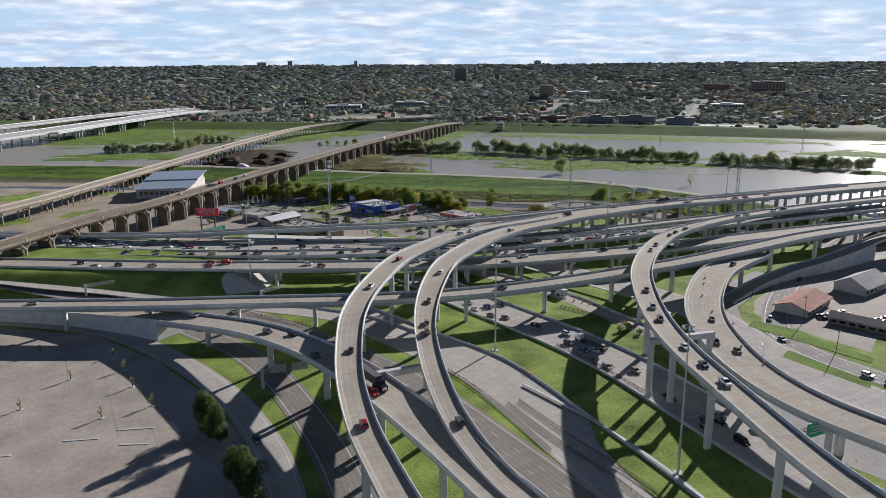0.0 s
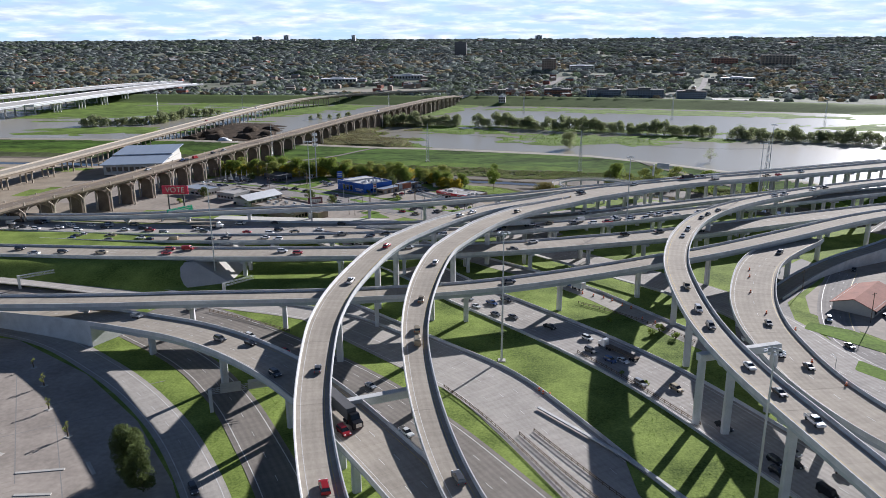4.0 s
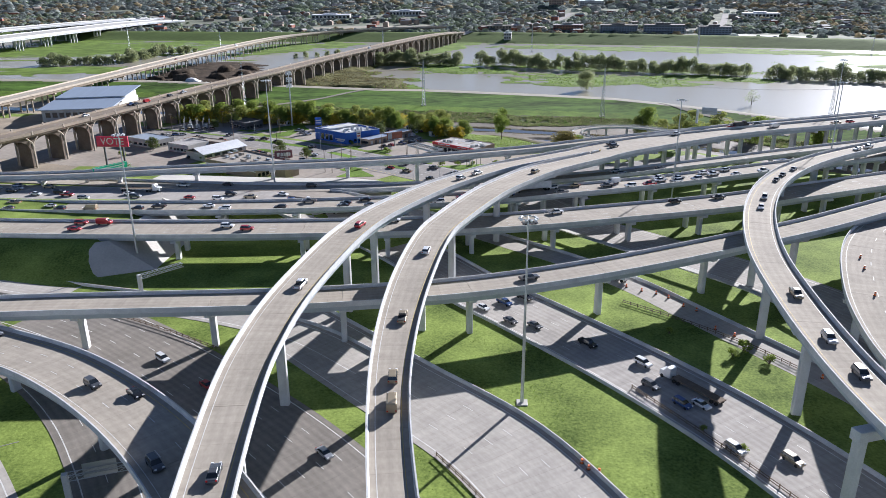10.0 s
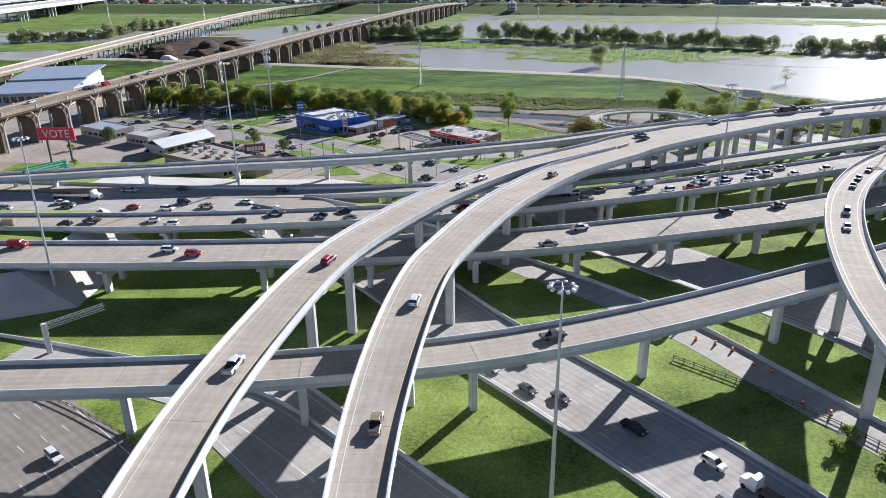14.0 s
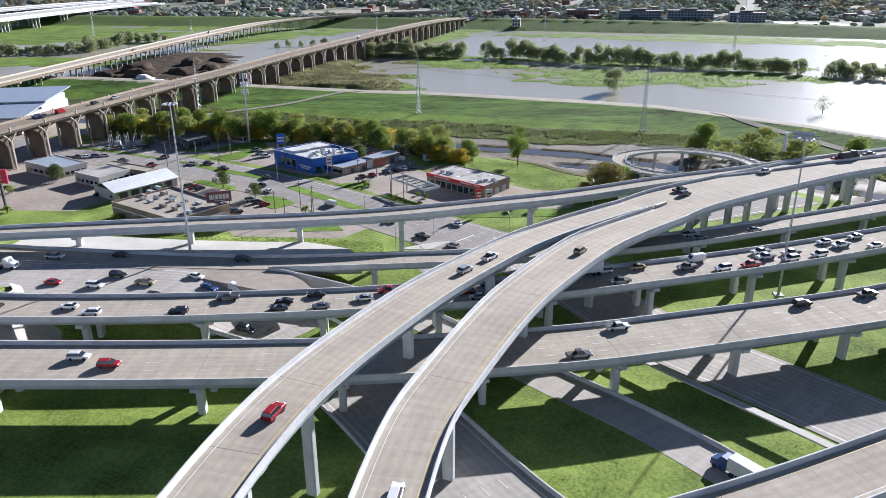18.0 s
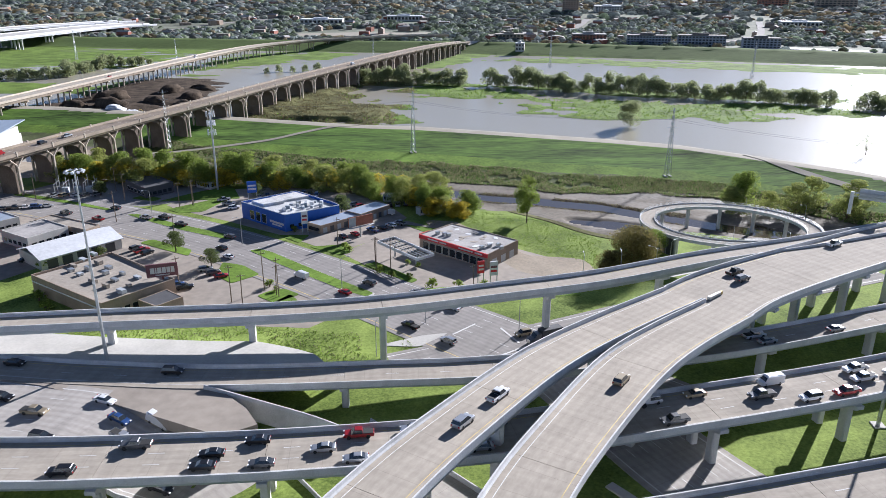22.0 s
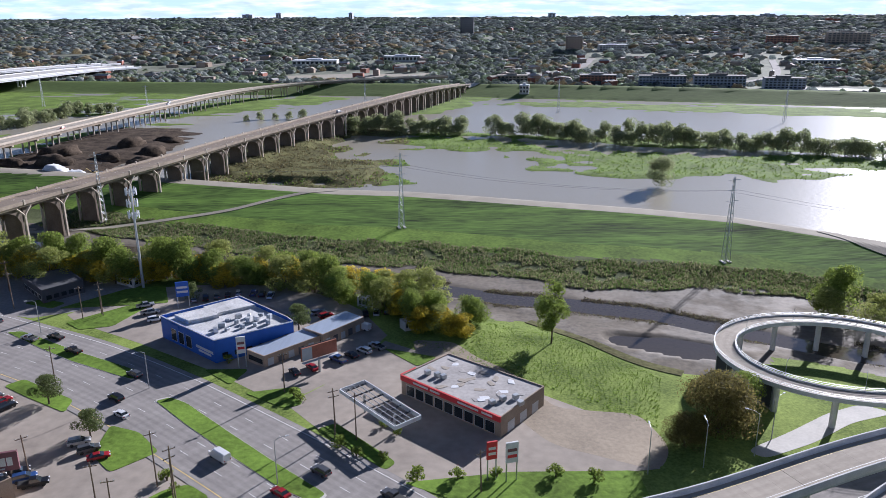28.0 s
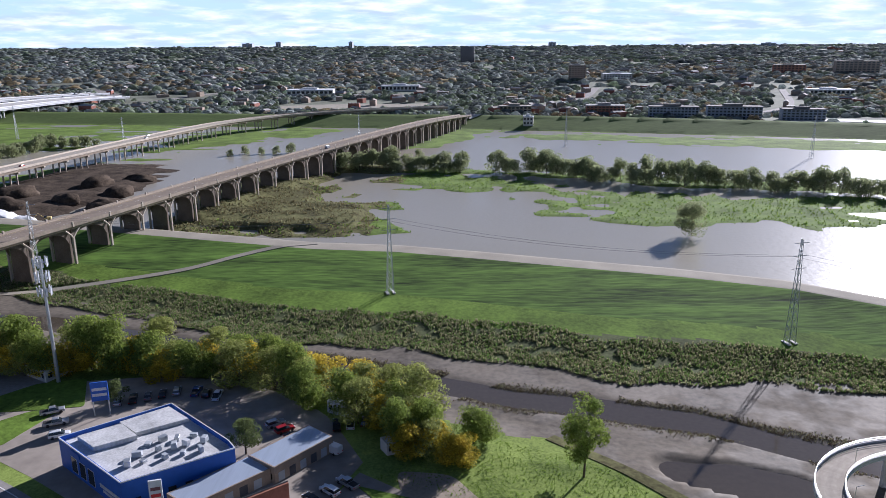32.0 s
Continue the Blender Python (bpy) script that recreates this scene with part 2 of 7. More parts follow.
def leaf_material(name, base, tint=None):
    m = material(name, base, 0.7, vary=0.3, scale=0.25, fine=10, tint=tint, island=0.35, spec=0.15)
    n, l = m.node_tree.nodes, m.node_tree.links
    b = n["Principled BSDF"]
    tr = n.new("ShaderNodeBsdfTranslucent")
    l.new(b.inputs["Base Color"].links[0].from_socket, tr.inputs[0])
    mx = n.new("ShaderNodeMixShader"); mx.inputs[0].default_value = 0.58
    l.new(b.outputs[0], mx.inputs[1]); l.new(tr.outputs[0], mx.inputs[2])
    l.new(mx.outputs[0], n["Material Output"].inputs[0])
    return m


M["leaf"] = leaf_material("green_leaves", (0.21, 0.27, 0.055))
M["leaf_dark"] = leaf_material("dark_green_leaves", (0.115, 0.145, 0.05))
M["leaf_yellow"] = leaf_material("yellowing_leaves", (0.42, 0.36, 0.04), (0.55, 0.43, 0.05))
M["leaf_olive"] = leaf_material("olive_leaves", (0.29, 0.32, 0.09))
M["leaf_brown"] = leaf_material("rust_leaves", (0.18, 0.155, 0.05))
M["leaf_river"] = leaf_material("grey_green_river_leaves", (0.29, 0.32, 0.165))
# haze is put into these base colours: paler and greyer than real leaves
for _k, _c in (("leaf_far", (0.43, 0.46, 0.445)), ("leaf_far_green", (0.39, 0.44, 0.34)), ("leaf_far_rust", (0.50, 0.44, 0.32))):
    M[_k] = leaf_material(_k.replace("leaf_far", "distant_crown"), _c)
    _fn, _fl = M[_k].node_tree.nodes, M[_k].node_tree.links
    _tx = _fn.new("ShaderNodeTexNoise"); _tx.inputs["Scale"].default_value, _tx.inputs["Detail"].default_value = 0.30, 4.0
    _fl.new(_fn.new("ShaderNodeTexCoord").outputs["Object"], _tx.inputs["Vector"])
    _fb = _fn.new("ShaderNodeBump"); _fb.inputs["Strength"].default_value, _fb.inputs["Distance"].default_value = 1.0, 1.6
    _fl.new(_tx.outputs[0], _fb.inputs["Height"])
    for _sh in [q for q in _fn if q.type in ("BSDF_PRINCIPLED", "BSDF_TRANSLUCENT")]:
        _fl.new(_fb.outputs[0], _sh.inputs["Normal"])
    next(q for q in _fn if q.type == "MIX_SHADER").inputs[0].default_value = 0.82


water = bpy.data.materials.new("muddy_river_water")
water.use_nodes = True
_n, _l = water.node_tree.nodes, water.node_tree.links
_b = _n["Principled BSDF"]
_b.inputs["Base Color"].default_value = (0.31, 0.285, 0.225, 1)
_b.inputs["Roughness"].default_value = 0.27
_b.inputs["IOR"].default_value = 1.36
_t = _n.new("ShaderNodeTexNoise"); _t.inputs["Scale"].default_value = 0.35; _t.inputs["Detail"].default_value = 5
_tc = _n.new("ShaderNodeTexCoord"); _l.new(_tc.outputs["Object"], _t.inputs["Vector"])
_bp = _n.new("ShaderNodeBump"); _bp.inputs["Strength"].default_value = 0.2; _bp.inputs["Distance"].default_value = 0.5
_l.new(_t.outputs[0], _bp.inputs["Height"]); _l.new(_bp.outputs[0], _b.inputs["Normal"])
M["water"] = water
M["creek"] = plain("still_creek_water", (0.075, 0.062, 0.047), 0.06, spec=0.5)


def wet(m, low, high, scale):
    """Gloss that comes and goes in patches, as on drying mud."""
    n, l = m.node_tree.nodes, m.node_tree.links
    t = n.new("ShaderNodeTexNoise"); t.inputs["Scale"].default_value, t.inputs["Detail"].default_value = scale, 6.0
    l.new(n.new("ShaderNodeTexCoord").outputs["Object"], t.inputs["Vector"])
    r = n.new("ShaderNodeMapRange")
    r.inputs[1].default_value, r.inputs[2].default_value = 0.44, 0.58
    r.inputs[3].default_value, r.inputs[4].default_value = low, high
    l.new(t.outputs[0], r.inputs[0]); l.new(r.outputs[0], n["Principled BSDF"].inputs["Roughness"])
    n["Principled BSDF"].inputs["Specular IOR Level"].default_value = 0.25


wet(M["mud"], 0.78, 0.95, 0.09)


# ---- building helpers ----
def mesh_of(name, verts, faces, mats, idx=None, uvs=None, smooth=False):
    me = bpy.data.meshes.new(name)
    me.from_pydata([tuple(v) for v in verts], [], faces)
    for m in (mats if isinstance(mats, (list, tuple)) else [mats]):
        me.materials.append(M[m] if isinstance(m, str) else m)
    if idx is not None:
        me.polygons.foreach_set("material_index", idx)
    if uvs is not None:
        lay = me.uv_layers.new(name="UVMap")
        loops = np.empty(len(me.loops), dtype=np.int32)
        me.loops.foreach_get("vertex_index", loops)
        lay.data.foreach_set("uv", np.asarray(uvs, dtype=np.float32)[loops].ravel())
    if smooth:
        me.polygons.foreach_set("use_smooth", [True] * len(me.polygons))
    me.update()
    return me


def part_mesh(name, me, parent=None, label="", m=None):
    ob = new(name, me)
    if parent is not None:
        ob.parent = parent
    if m is not None:
        ob.matrix_basis = m
    if label:
        ob["label"] = label
    return ob


def part(name, bm, mat, parent=None, label="", m=None, smooth=False):
    me = bpy.data.meshes.new(name)
    bm.to_mesh(me)
    bm.free()
    for k in (mat if isinstance(mat, (list, tuple)) else [mat]):
        me.materials.append(M[k] if isinstance(k, str) else k)
    if smooth:
        me.polygons.foreach_set("use_smooth", [True] * len(me.polygons))
    return part_mesh(name, me, parent, label, m)


def thing(name, label, category, group="", kind="", m=None):
    ob = new(name)
    ob.empty_display_size = 0.5
    if m is not None:
        ob.matrix_basis = m
    return tagged(ob, label, category, group, kind)


def box(bm, x0, x1, y0, y1, z0, z1, bev=0.0):
    vs = [bm.verts.new((x, y, z)) for z in (z0, z1) for y in (y0, y1) for x in (x0, x1)]
    fs = [(0, 2, 3, 1), (4, 5, 7, 6), (0, 1, 5, 4), (2, 6, 7, 3), (0, 4, 6, 2), (1, 3, 7, 5)]
    faces = [bm.faces.new([vs[i] for i in f]) for f in fs]
    if bev:
        es = list({e for f in faces for e in f.edges})
        bmesh.ops.bevel(bm, geom=es, offset=bev, segments=1, affect="EDGES")
    return bm


def boxed(*a, bev=0.0):
    return box(bmesh.new(), *a, bev=bev)


def tube(bm, p0, p1, r0, r1=None, n=6, caps=True):
    p0, p1 = Vector(p0), Vector(p1)
    r1 = r0 if r1 is None else r1
    q = (p1 - p0).to_track_quat("Z", "Y")
    rings = []
    for p, r in ((p0, r0), (p1, r1)):
        rings.append([bm.verts.new(p + q @ Vector((r * math.cos(2 * math.pi * i / n), r * math.sin(2 * math.pi * i / n), 0))) for i in range(n)])
    for i in range(n):
        bm.faces.new((rings[0][i], rings[0][(i + 1) % n], rings[1][(i + 1) % n], rings[1][i]))
    if caps:
        bm.faces.new(rings[0][::-1]); bm.faces.new(rings[1])
    return bm


def tubed(*a, **k):
    return tube(bmesh.new(), *a, **k)


def prism(bm, outline, z0, z1):
    """An upright slab over a plan outline, anticlockwise."""
    lo = [bm.verts.new((x, y, z0)) for x, y in outline]
    hi = [bm.verts.new((x, y, z1)) for x, y in outline]
    k = len(outline)
    for i in range(k):
        bm.faces.new((lo[i], lo[(i + 1) % k], hi[(i + 1) % k], hi[i]))
    bm.faces.new(hi); bm.faces.new(lo[::-1])
    return bm


def smooth_line(pts, step=4.0):
    """Points every step metres along a curve through the control points, with its sideways unit vectors and running length."""
    p = np.array(pts, float)
    q = np.vstack([2 * p[0] - p[1], p, 2 * p[-1] - p[-2]])
    out = []
    for i in range(len(p) - 1):
        a, b, c, d = q[i], q[i + 1], q[i + 2], q[i + 3]
        k = max(2, int(np.linalg.norm((c - b)[:2]) / 1.5))
        for s in np.linspace(0, 1, k, endpoint=False):
            out.append(0.5 * (2 * b + (c - a) * s + (2 * a - 5 * b + 4 * c - d) * s**2 + (3 * b - a - 3 * c + d) * s**3))
    out.append(p[-1])
    out = np.array(out)
    for _ in range(3):
        out[1:-1] = (out[:-2] + 2 * out[1:-1] + out[2:]) / 4
    run = np.r_[0, np.cumsum(np.linalg.norm(np.diff(out[:, :2], axis=0), axis=1))]
    k = max(2, int(round(run[-1] / step)))
    s = np.linspace(0, run[-1], k + 1)
    pos = np.stack([np.interp(s, run, out[:, j]) for j in range(out.shape[1])], 1)
    tan = np.gradient(pos[:, :2], axis=0)
    tan /= np.linalg.norm(tan, axis=1)[:, None]
    side = np.stack([-tan[:, 1], tan[:, 0]], 1)
    return pos, side, s


class Line:
    def __init__(self, pts, step=4.0):
        self.pos, self.side, self.s = smooth_line(pts, step)
        self.length = self.s[-1]

    def at(self, s, off=0.0):
        p = np.array([np.interp(s, self.s, self.pos[:, j]) for j in range(3)])
        n = np.array([np.interp(s, self.s, self.side[:, j]) for j in range(2)])
        n /= np.linalg.norm(n)
        t = np.array([n[1], -n[0]])
        p[:2] += n * off
        g = np.interp(s + 1, self.s, self.pos[:, 2]) - np.interp(s - 1, self.s, self.pos[:, 2])
        return p, math.degrees(math.atan2(t[1], t[0])), math.degrees(math.atan2(g, 2.0))

    def near(self, x, y):
        return float(self.s[np.argmin(np.hypot(self.pos[:, 0] - x, self.pos[:, 1] - y))])


def sweep(line, profile, s0=None, s1=None, closed=True):
    """A profile of (sideways, up) swept along a line from s0 to s1: vertices, faces, uvs."""
    s0, s1 = (0.0 if s0 is None else s0), (line.length if s1 is None else s1)
    ss = np.unique(np.r_[s0, line.s[(line.s > s0 + 0.5) & (line.s < s1 - 0.5)], s1])
    pos = np.stack([np.interp(ss, line.s, line.pos[:, j]) for j in range(3)], 1)
    side = np.stack([np.interp(ss, line.s, line.side[:, j]) for j in range(2)], 1)
    side /= np.linalg.norm(side, axis=1)[:, None]
    k, nn = len(profile), len(ss)
    prof = np.array([[profile_u(u, ss), profile_u(v, ss)] for u, v in profile])
    verts = np.empty((nn, k, 3)); uvs = np.empty((nn, k, 2))
    for j in range(k):
        u, v = prof[j]
        verts[:, j, :2] = pos[:, :2] + side * np.asarray(u)[:, None]
        verts[:, j, 2] = pos[:, 2] + v
        uvs[:, j, 0], uvs[:, j, 1] = u, ss
    faces = []
    for i in range(nn - 1):
        for j in range(k if closed else k - 1):
            a, b = i * k + j, i * k + (j + 1) % k
            faces.append((a, a + k, b + k, b))
    if closed:
        faces.append(tuple(range(k))); faces.append(tuple((nn - 1) * k + j for j in range(k - 1, -1, -1)))
    return verts.reshape(-1, 3), faces, uvs.reshape(-1, 2)


def profile_u(u, ss):
    return u(ss) if callable(u) else np.full(len(ss), float(u))


def swept(name, line, profile, mat, parent, s0=None, s1=None, label="", closed=True):
    v, f, uv = sweep(line, profile, s0, s1, closed)
    return part_mesh(name, mesh_of(name, v, f, mat, uvs=uv), parent, label)


def dashes(line, off, z, parent, s0, s1, mat="white", wide=0.16, dash=3.0, gap=9.2, drape=False):
    vs, fs, s = [], [], s0
    while s + dash < s1:
        for d in (0, dash):
            for o in (-wide / 2, wide / 2):
                p, _, _ = line.at(s + d, off + o)
                vs.append((p[0], p[1], (ground_z(p[0], p[1]) if drape else p[2]) + z))
        k = len(vs) - 4
        fs.append((k, k + 1, k + 3, k + 2))
        s += dash + gap
    if fs:
        tagged(part_mesh("lane_line", mesh_of("lane_line", vs, fs, mat), parent, "white dashed lane line"), kind="stuff")


def rect_grid(x, y):
    return np.meshgrid(x, y)

# ---- terrain ----
SPREAD_X, SPREAD = (-260, -50, 30, 93), (1.0, 1.25, 1.25, 1.0)  # how far the levee slope spreads
CREST_X = (-900, -300, -170, -85, -48, -12, 20, 61, 98, 122, 170, 260, 420, 900)
CREST_Y = (760, 735, 705, 684, 681, 672, 663, 652, 639, 622, 585, 500, 360, 100)
FAR_X = (-900, -82, 73, 250, 387, 900)
FAR_Y = (1350, 1275, 1252, 1215, 1178, 1020)
CREEK_X = (-400, -160, -100, -52, -25, -3, 20, 45, 62, 80, 130, 300, 900)
CREEK_Y = (640, 612, 592, 579, 571, 562, 557, 551, 542, 535, 510, 380, -100)
WATER_Z = -5.0
EDGE_X, EDGE_Y = (6, 12.7, 19, 24.8, 31.3, 37.6, 45, 58), (541, 534.6, 528.5, 522.3, 514.8, 509.4, 505.5, 503)  # field side of the creek mud
TRACK_X, TRACK_Y = (-215, -190, -158, -132, -115, -101, -84), (632, 639, 650, 661, 674, 683, 690)
# grass islands in the flood: centre x, y, half length, half width, turn
ISLANDS = ((-25, 888, 78, 44, 0), (105, 805, 112, 56, -12), (215, 815, 80, 30, -16), (120, 895, 330, 22, -15), (-85, 935, 75, 18, -2), (-60, 1150, 42, 130, -14),
           (-152, 815, 62, 120, 6), (-112, 775, 72, 56, 0), (-292, 850, 70, 165, 4), (250, 1110, 330, 56, -13), (-560, 1150, 230, 190, 0), (-470, 880, 150, 50, 0), (-330, 760, 60, 60, 0),
           (-225, 1190, 45, 70, 0), (520, 900, 200, 50, -18), (540, 700, 160, 60, -20), (-290, 780, 60, 60, 0), (-295, 1130, 62, 130, -16))


def lattice(x, y, scale, seed=0):
    """Smooth value noise on a plane, -1 to 1."""
    xs, ys = np.asarray(x) / scale + 57.3 * seed, np.asarray(y) / scale - 31.7 * seed
    xi, yi = np.floor(xs), np.floor(ys)
    fx, fy = xs - xi, ys - yi
    fx, fy = fx * fx * (3 - 2 * fx), fy * fy * (3 - 2 * fy)

    def h(a, b):
        v = np.sin(a * 127.1 + b * 311.7 + seed * 17.0) * 43758.5453
        return (v - np.floor(v)) * 2 - 1
    return (h(xi, yi) * (1 - fx) + h(xi + 1, yi) * fx) * (1 - fy) + (h(xi, yi + 1) * (1 - fx) + h(xi + 1, yi + 1) * fx) * fy


def ramp(v, a, b):
    return np.clip((v - a) / (b - a), 0, 1)


def land(x, y):
    """Height of the ground and what covers it (an index into COVER)."""
    x, y = np.asarray(x, float), np.asarray(y, float)
    crest, far, creek = np.interp(x, CREST_X, CREST_Y), np.interp(x, FAR_X, FAR_Y), np.interp(x, CREEK_X, CREEK_Y)
    n1, n2 = lattice(x, y, 34, 1), lattice(x, y, 9, 2)
    z = np.full(x.shape, -3.0)
    cover = np.zeros(x.shape, int)
    d = y - crest
    dc = y - creek
    # creek flats below the levee
    flat = (dc > -26 + 8 * n1) & (d < -55)
    z = np.where(dc > -32, -3.0 - 1.7 * ramp(dc, -32, -12), z)
    cover = np.where(flat & (dc > -22 + 7 * n1), 4, cover)
    z = np.where(d < 0, z - 1.6 * np.exp(-((dc + 3 * n1) / 4.0) ** 2), z)
    pool = 1 - ((x - 48) / 19) ** 2 - ((y - 525 + 0.25 * (x - 48)) / 8.5) ** 2 + 0.3 * n2
    z = np.where((d < -60) & (pool > 0), -4.6 - 0.9 * np.clip(pool * 2, 0, 1), z)
    cover = np.where((d < -60) & (pool > -0.6), 4, cover)
    edge = np.interp(x, EDGE_X, EDGE_Y)
    cover = np.where((d < -60) & (x > 3) & (x < 56) & (y > edge + 0.8), 4, cover)
    # levee
    dk = d / np.interp(x, SPREAD_X, SPREAD)
    lev = 3.0 - 8.2 * ramp(-dk, 3, 64) ** 0.9
    z = np.where(dk > -64, np.maximum(lev, -4.7), z)
    cover = np.where(dk > -66 + 3 * n2, 3, cover)
    cover = np.where(dk > -48 + 3 * n1 + 2 * n2, 2, cover)
    cover = np.where(dk > -35 + 0.8 * n1, 1, cover)
    cover = np.where((d > -9) , 1, cover)
    cover = np.where((d > -4.0) & (d < 8.5), 7, cover)
    cover = np.where((x < -212) & (y > 415) & (d < -75) & (n1 + 0.4 * n2 > -0.35), 11, cover)
    # embankment that carries two highway decks to their abutment
    on = ramp(-x, 128, 130) * ramp(y, 290, 309) * (1 - ramp(y, 362, 366))
    z = np.where(y < 380, np.maximum(z, 8.2 * on - 3.0), z)
    # raised roadway that carries the slow lanes
    on = ramp(-x, 54, 82) * ramp(y, 351.5, 356) * (1 - ramp(y, 393, 424))
    z = np.where(y < 430, np.maximum(z, 7.25 * on - 3.0), z)
    # flood plain
    n3 = lattice(x * 0.35, y, 14, 9)
    flood = -6.0 + 0.25 * n1
    bump = np.full(x.shape, -9.0)
    for cx, cy, a, b, turn in ISLANDS:
        c, s = math.cos(radians(turn)), math.sin(radians(turn))
        u, v = ((x - cx) * c + (y - cy) * s) / a, (-(x - cx) * s + (y - cy) * c) / b
        bump = np.maximum(bump, 1.0 - np.sqrt(u * u + v * v))
    flood = flood + np.clip(bump * 1.6 + 0.30 * n1 + 0.40 * n2 + 0.34 * n3, -0.2, 0.6) * 2.3
    raised = (x < -80) & (x > -345) & (y < 960)
    flood = flood + np.where(raised, 3.0 * np.clip((bump - 0.30) * 4 + 0.4 * n2, 0, 1), 0.0)
    under = np.abs(x - np.interp(y, (625, 703, 790, 890, 1010), (-200, -180, -161, -136, -104)))
    flood = flood + np.where(y < 930, 3.0 * np.clip(1.6 - under / 9 + 0.4 * n2, 0, 1), 0.0)
    river = 3.0 - 9.0 * ramp(d, 8, 30)
    z = np.where(d > 3, np.maximum(river, flood), z)
    cover = np.where(d > 14, 5, cover)
    cover = np.where((d > 14) & (x < -72 + 6 * n2) & (x > -345) & (y < 950) & (n2 > -5), 6, cover)
    cover = np.where((d > 14) & (x < -205) & (x > -345) & (y < 960), 10, cover)
    # far levee, then the wooded town, which climbs away
    e = y - far
    z = np.where(e > -46, np.maximum(z, 6.0 - 10.8 * ramp(-e, 0, 46)), z)
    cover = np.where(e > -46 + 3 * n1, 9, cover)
    hill = 6.0 - 5.0 * ramp(e, 0, 30) + 82.0 * ramp(y, 1350, 4900) ** 1.2 + 3.0 * lattice(x, y, 300, 3)
    z = np.where(e > 0, hill, z)
    cover = np.where(e > 18, 8, cover)
    return z, cover


def ground_z(x, y):
    return float(land(np.array([x]), np.array([y]))[0][0])


COVER = ["grass", "levee", "levee_light", "brush", "mud", "marsh", "bank", "path", "city", "levee_far", "works", "dirt"]


def spaced(*runs):
    out = [runs[0][0]]
    for a, b, step in runs:
        k = max(1, int(round((b - a) / step)))
        out += list(np.linspace(a, b, k + 1)[1:])
    return np.array(out)


gx = spaced((-4000, -1200, 200), (-1200, -500, 50), (-500, -240, 10), (-240, -60, 3), (-60, 110, 1.5), (110, 240, 3), (240, 520, 14), (520, 1200, 50), (1200, 4000, 200))
gy = spaced((-400, 60, 40), (60, 280, 10), (280, 430, 3), (430, 485, 6), (485, 600, 1.4), (600, 725, 1.8), (725, 960, 4), (960, 1330, 6), (1330, 1800, 40), (1800, 4950, 120))
GX, GY = rect_grid(gx, gy)
_bend = np.clip(np.interp(GX, CREST_X, CREST_Y) - 663, -80, 60)
GY = GY + _bend * ramp(GY, 430, 600) * (1 - ramp(GY, 724, 900))
GZ, _ = land(GX, GY)
nx, ny = len(gx), len(gy)
_i = (np.arange(ny - 1)[:, None] * nx + np.arange(nx - 1)[None, :]).ravel()
_faces = np.stack([_i, _i + 1, _i + 1 + nx, _i + nx], 1).tolist()
_, _cov = land((GX[:-1, :-1] + GX[1:, 1:]) / 2, (GY[:-1, :-1] + GY[1:, 1:]) / 2)
ground = part_mesh("ground", mesh_of("ground", np.stack([GX, GY, GZ], -1).reshape(-1, 3), _faces, COVER, _cov.ravel().tolist(), smooth=True))
tagged(ground, "grassy flood plain and levee running to a wooded town", "ground", kind="structure")

_wx = sorted({-1500.0, 1500.0, *[float(v) for v in CREST_X if -1500 < v < 1500]})
_wc = np.interp(_wx, CREST_X, CREST_Y)


def water_sheet(name, m, near, far):
    k = len(_wx)
    vs = [(x, y, WATER_Z) for x, y in zip(_wx, near)] + [(x, y, WATER_Z) for x, y in zip(_wx, far)]
    return part_mesh(name, mesh_of(name, vs, [(a, a + 1, a + 1 + k, a + k) for a in range(k - 1)], m))


tagged(water_sheet("creek_water", "creek", np.full(len(_wx), 440.0), _wc), "dark still water left in a muddy creek", "water", kind="structure")
wat = water_sheet("water", "water", _wc, np.full(len(_wx), 1420.0))
tagged(wat, "brown flood water of a wide river between levees", "water", kind="structure")


# ---- bridges and ramps ----
def pier_parts(parent, x, y, ztop, heading, cap_w, col_w=2.2, col_d=1.6, cols=(0.0,), flare=True, mat="pier"):
    zb = ground_z(x, y) - 0.3
    m = pose(x, y, 0, 0, 0, heading)
    cap_h = 1.5
    for c in cols:
        bm = bmesh.new()
        w, d, ch = col_d / 2, col_w / 2, 0.28
        ring = [(-w, -d + ch), (-w + ch, -d), (w - ch, -d), (w, -d + ch), (w, d - ch), (w - ch, d), (-w + ch, d), (-w, d - ch)]
        prism(bm, [(a, b + c) for a, b in ring], zb, ztop - cap_h + 0.05)
        part("pier_column", bm, mat, parent, m=m)
    bm = bmesh.new()
    half, low = cap_w / 2, max(abs(c) for c in cols) + col_w / 2 + (0.1 if flare else 0)
    prof = [(-half, ztop - 0.8), (-low, ztop - cap_h), (low, ztop - cap_h), (half, ztop - 0.8), (half, ztop), (-half, ztop)]
    a = [bm.verts.new((-0.95, u, v)) for u, v in prof]
    b = [bm.verts.new((0.95, u, v)) for u, v in prof]
    for i in range(6):
        j = (i + 1) % 6
        bm.faces.new((a[i], a[j], b[j], b[i]))
    bm.faces.new(a[::-1]); bm.faces.new(b)
    part("pier_cap", bm, mat, parent, m=m)


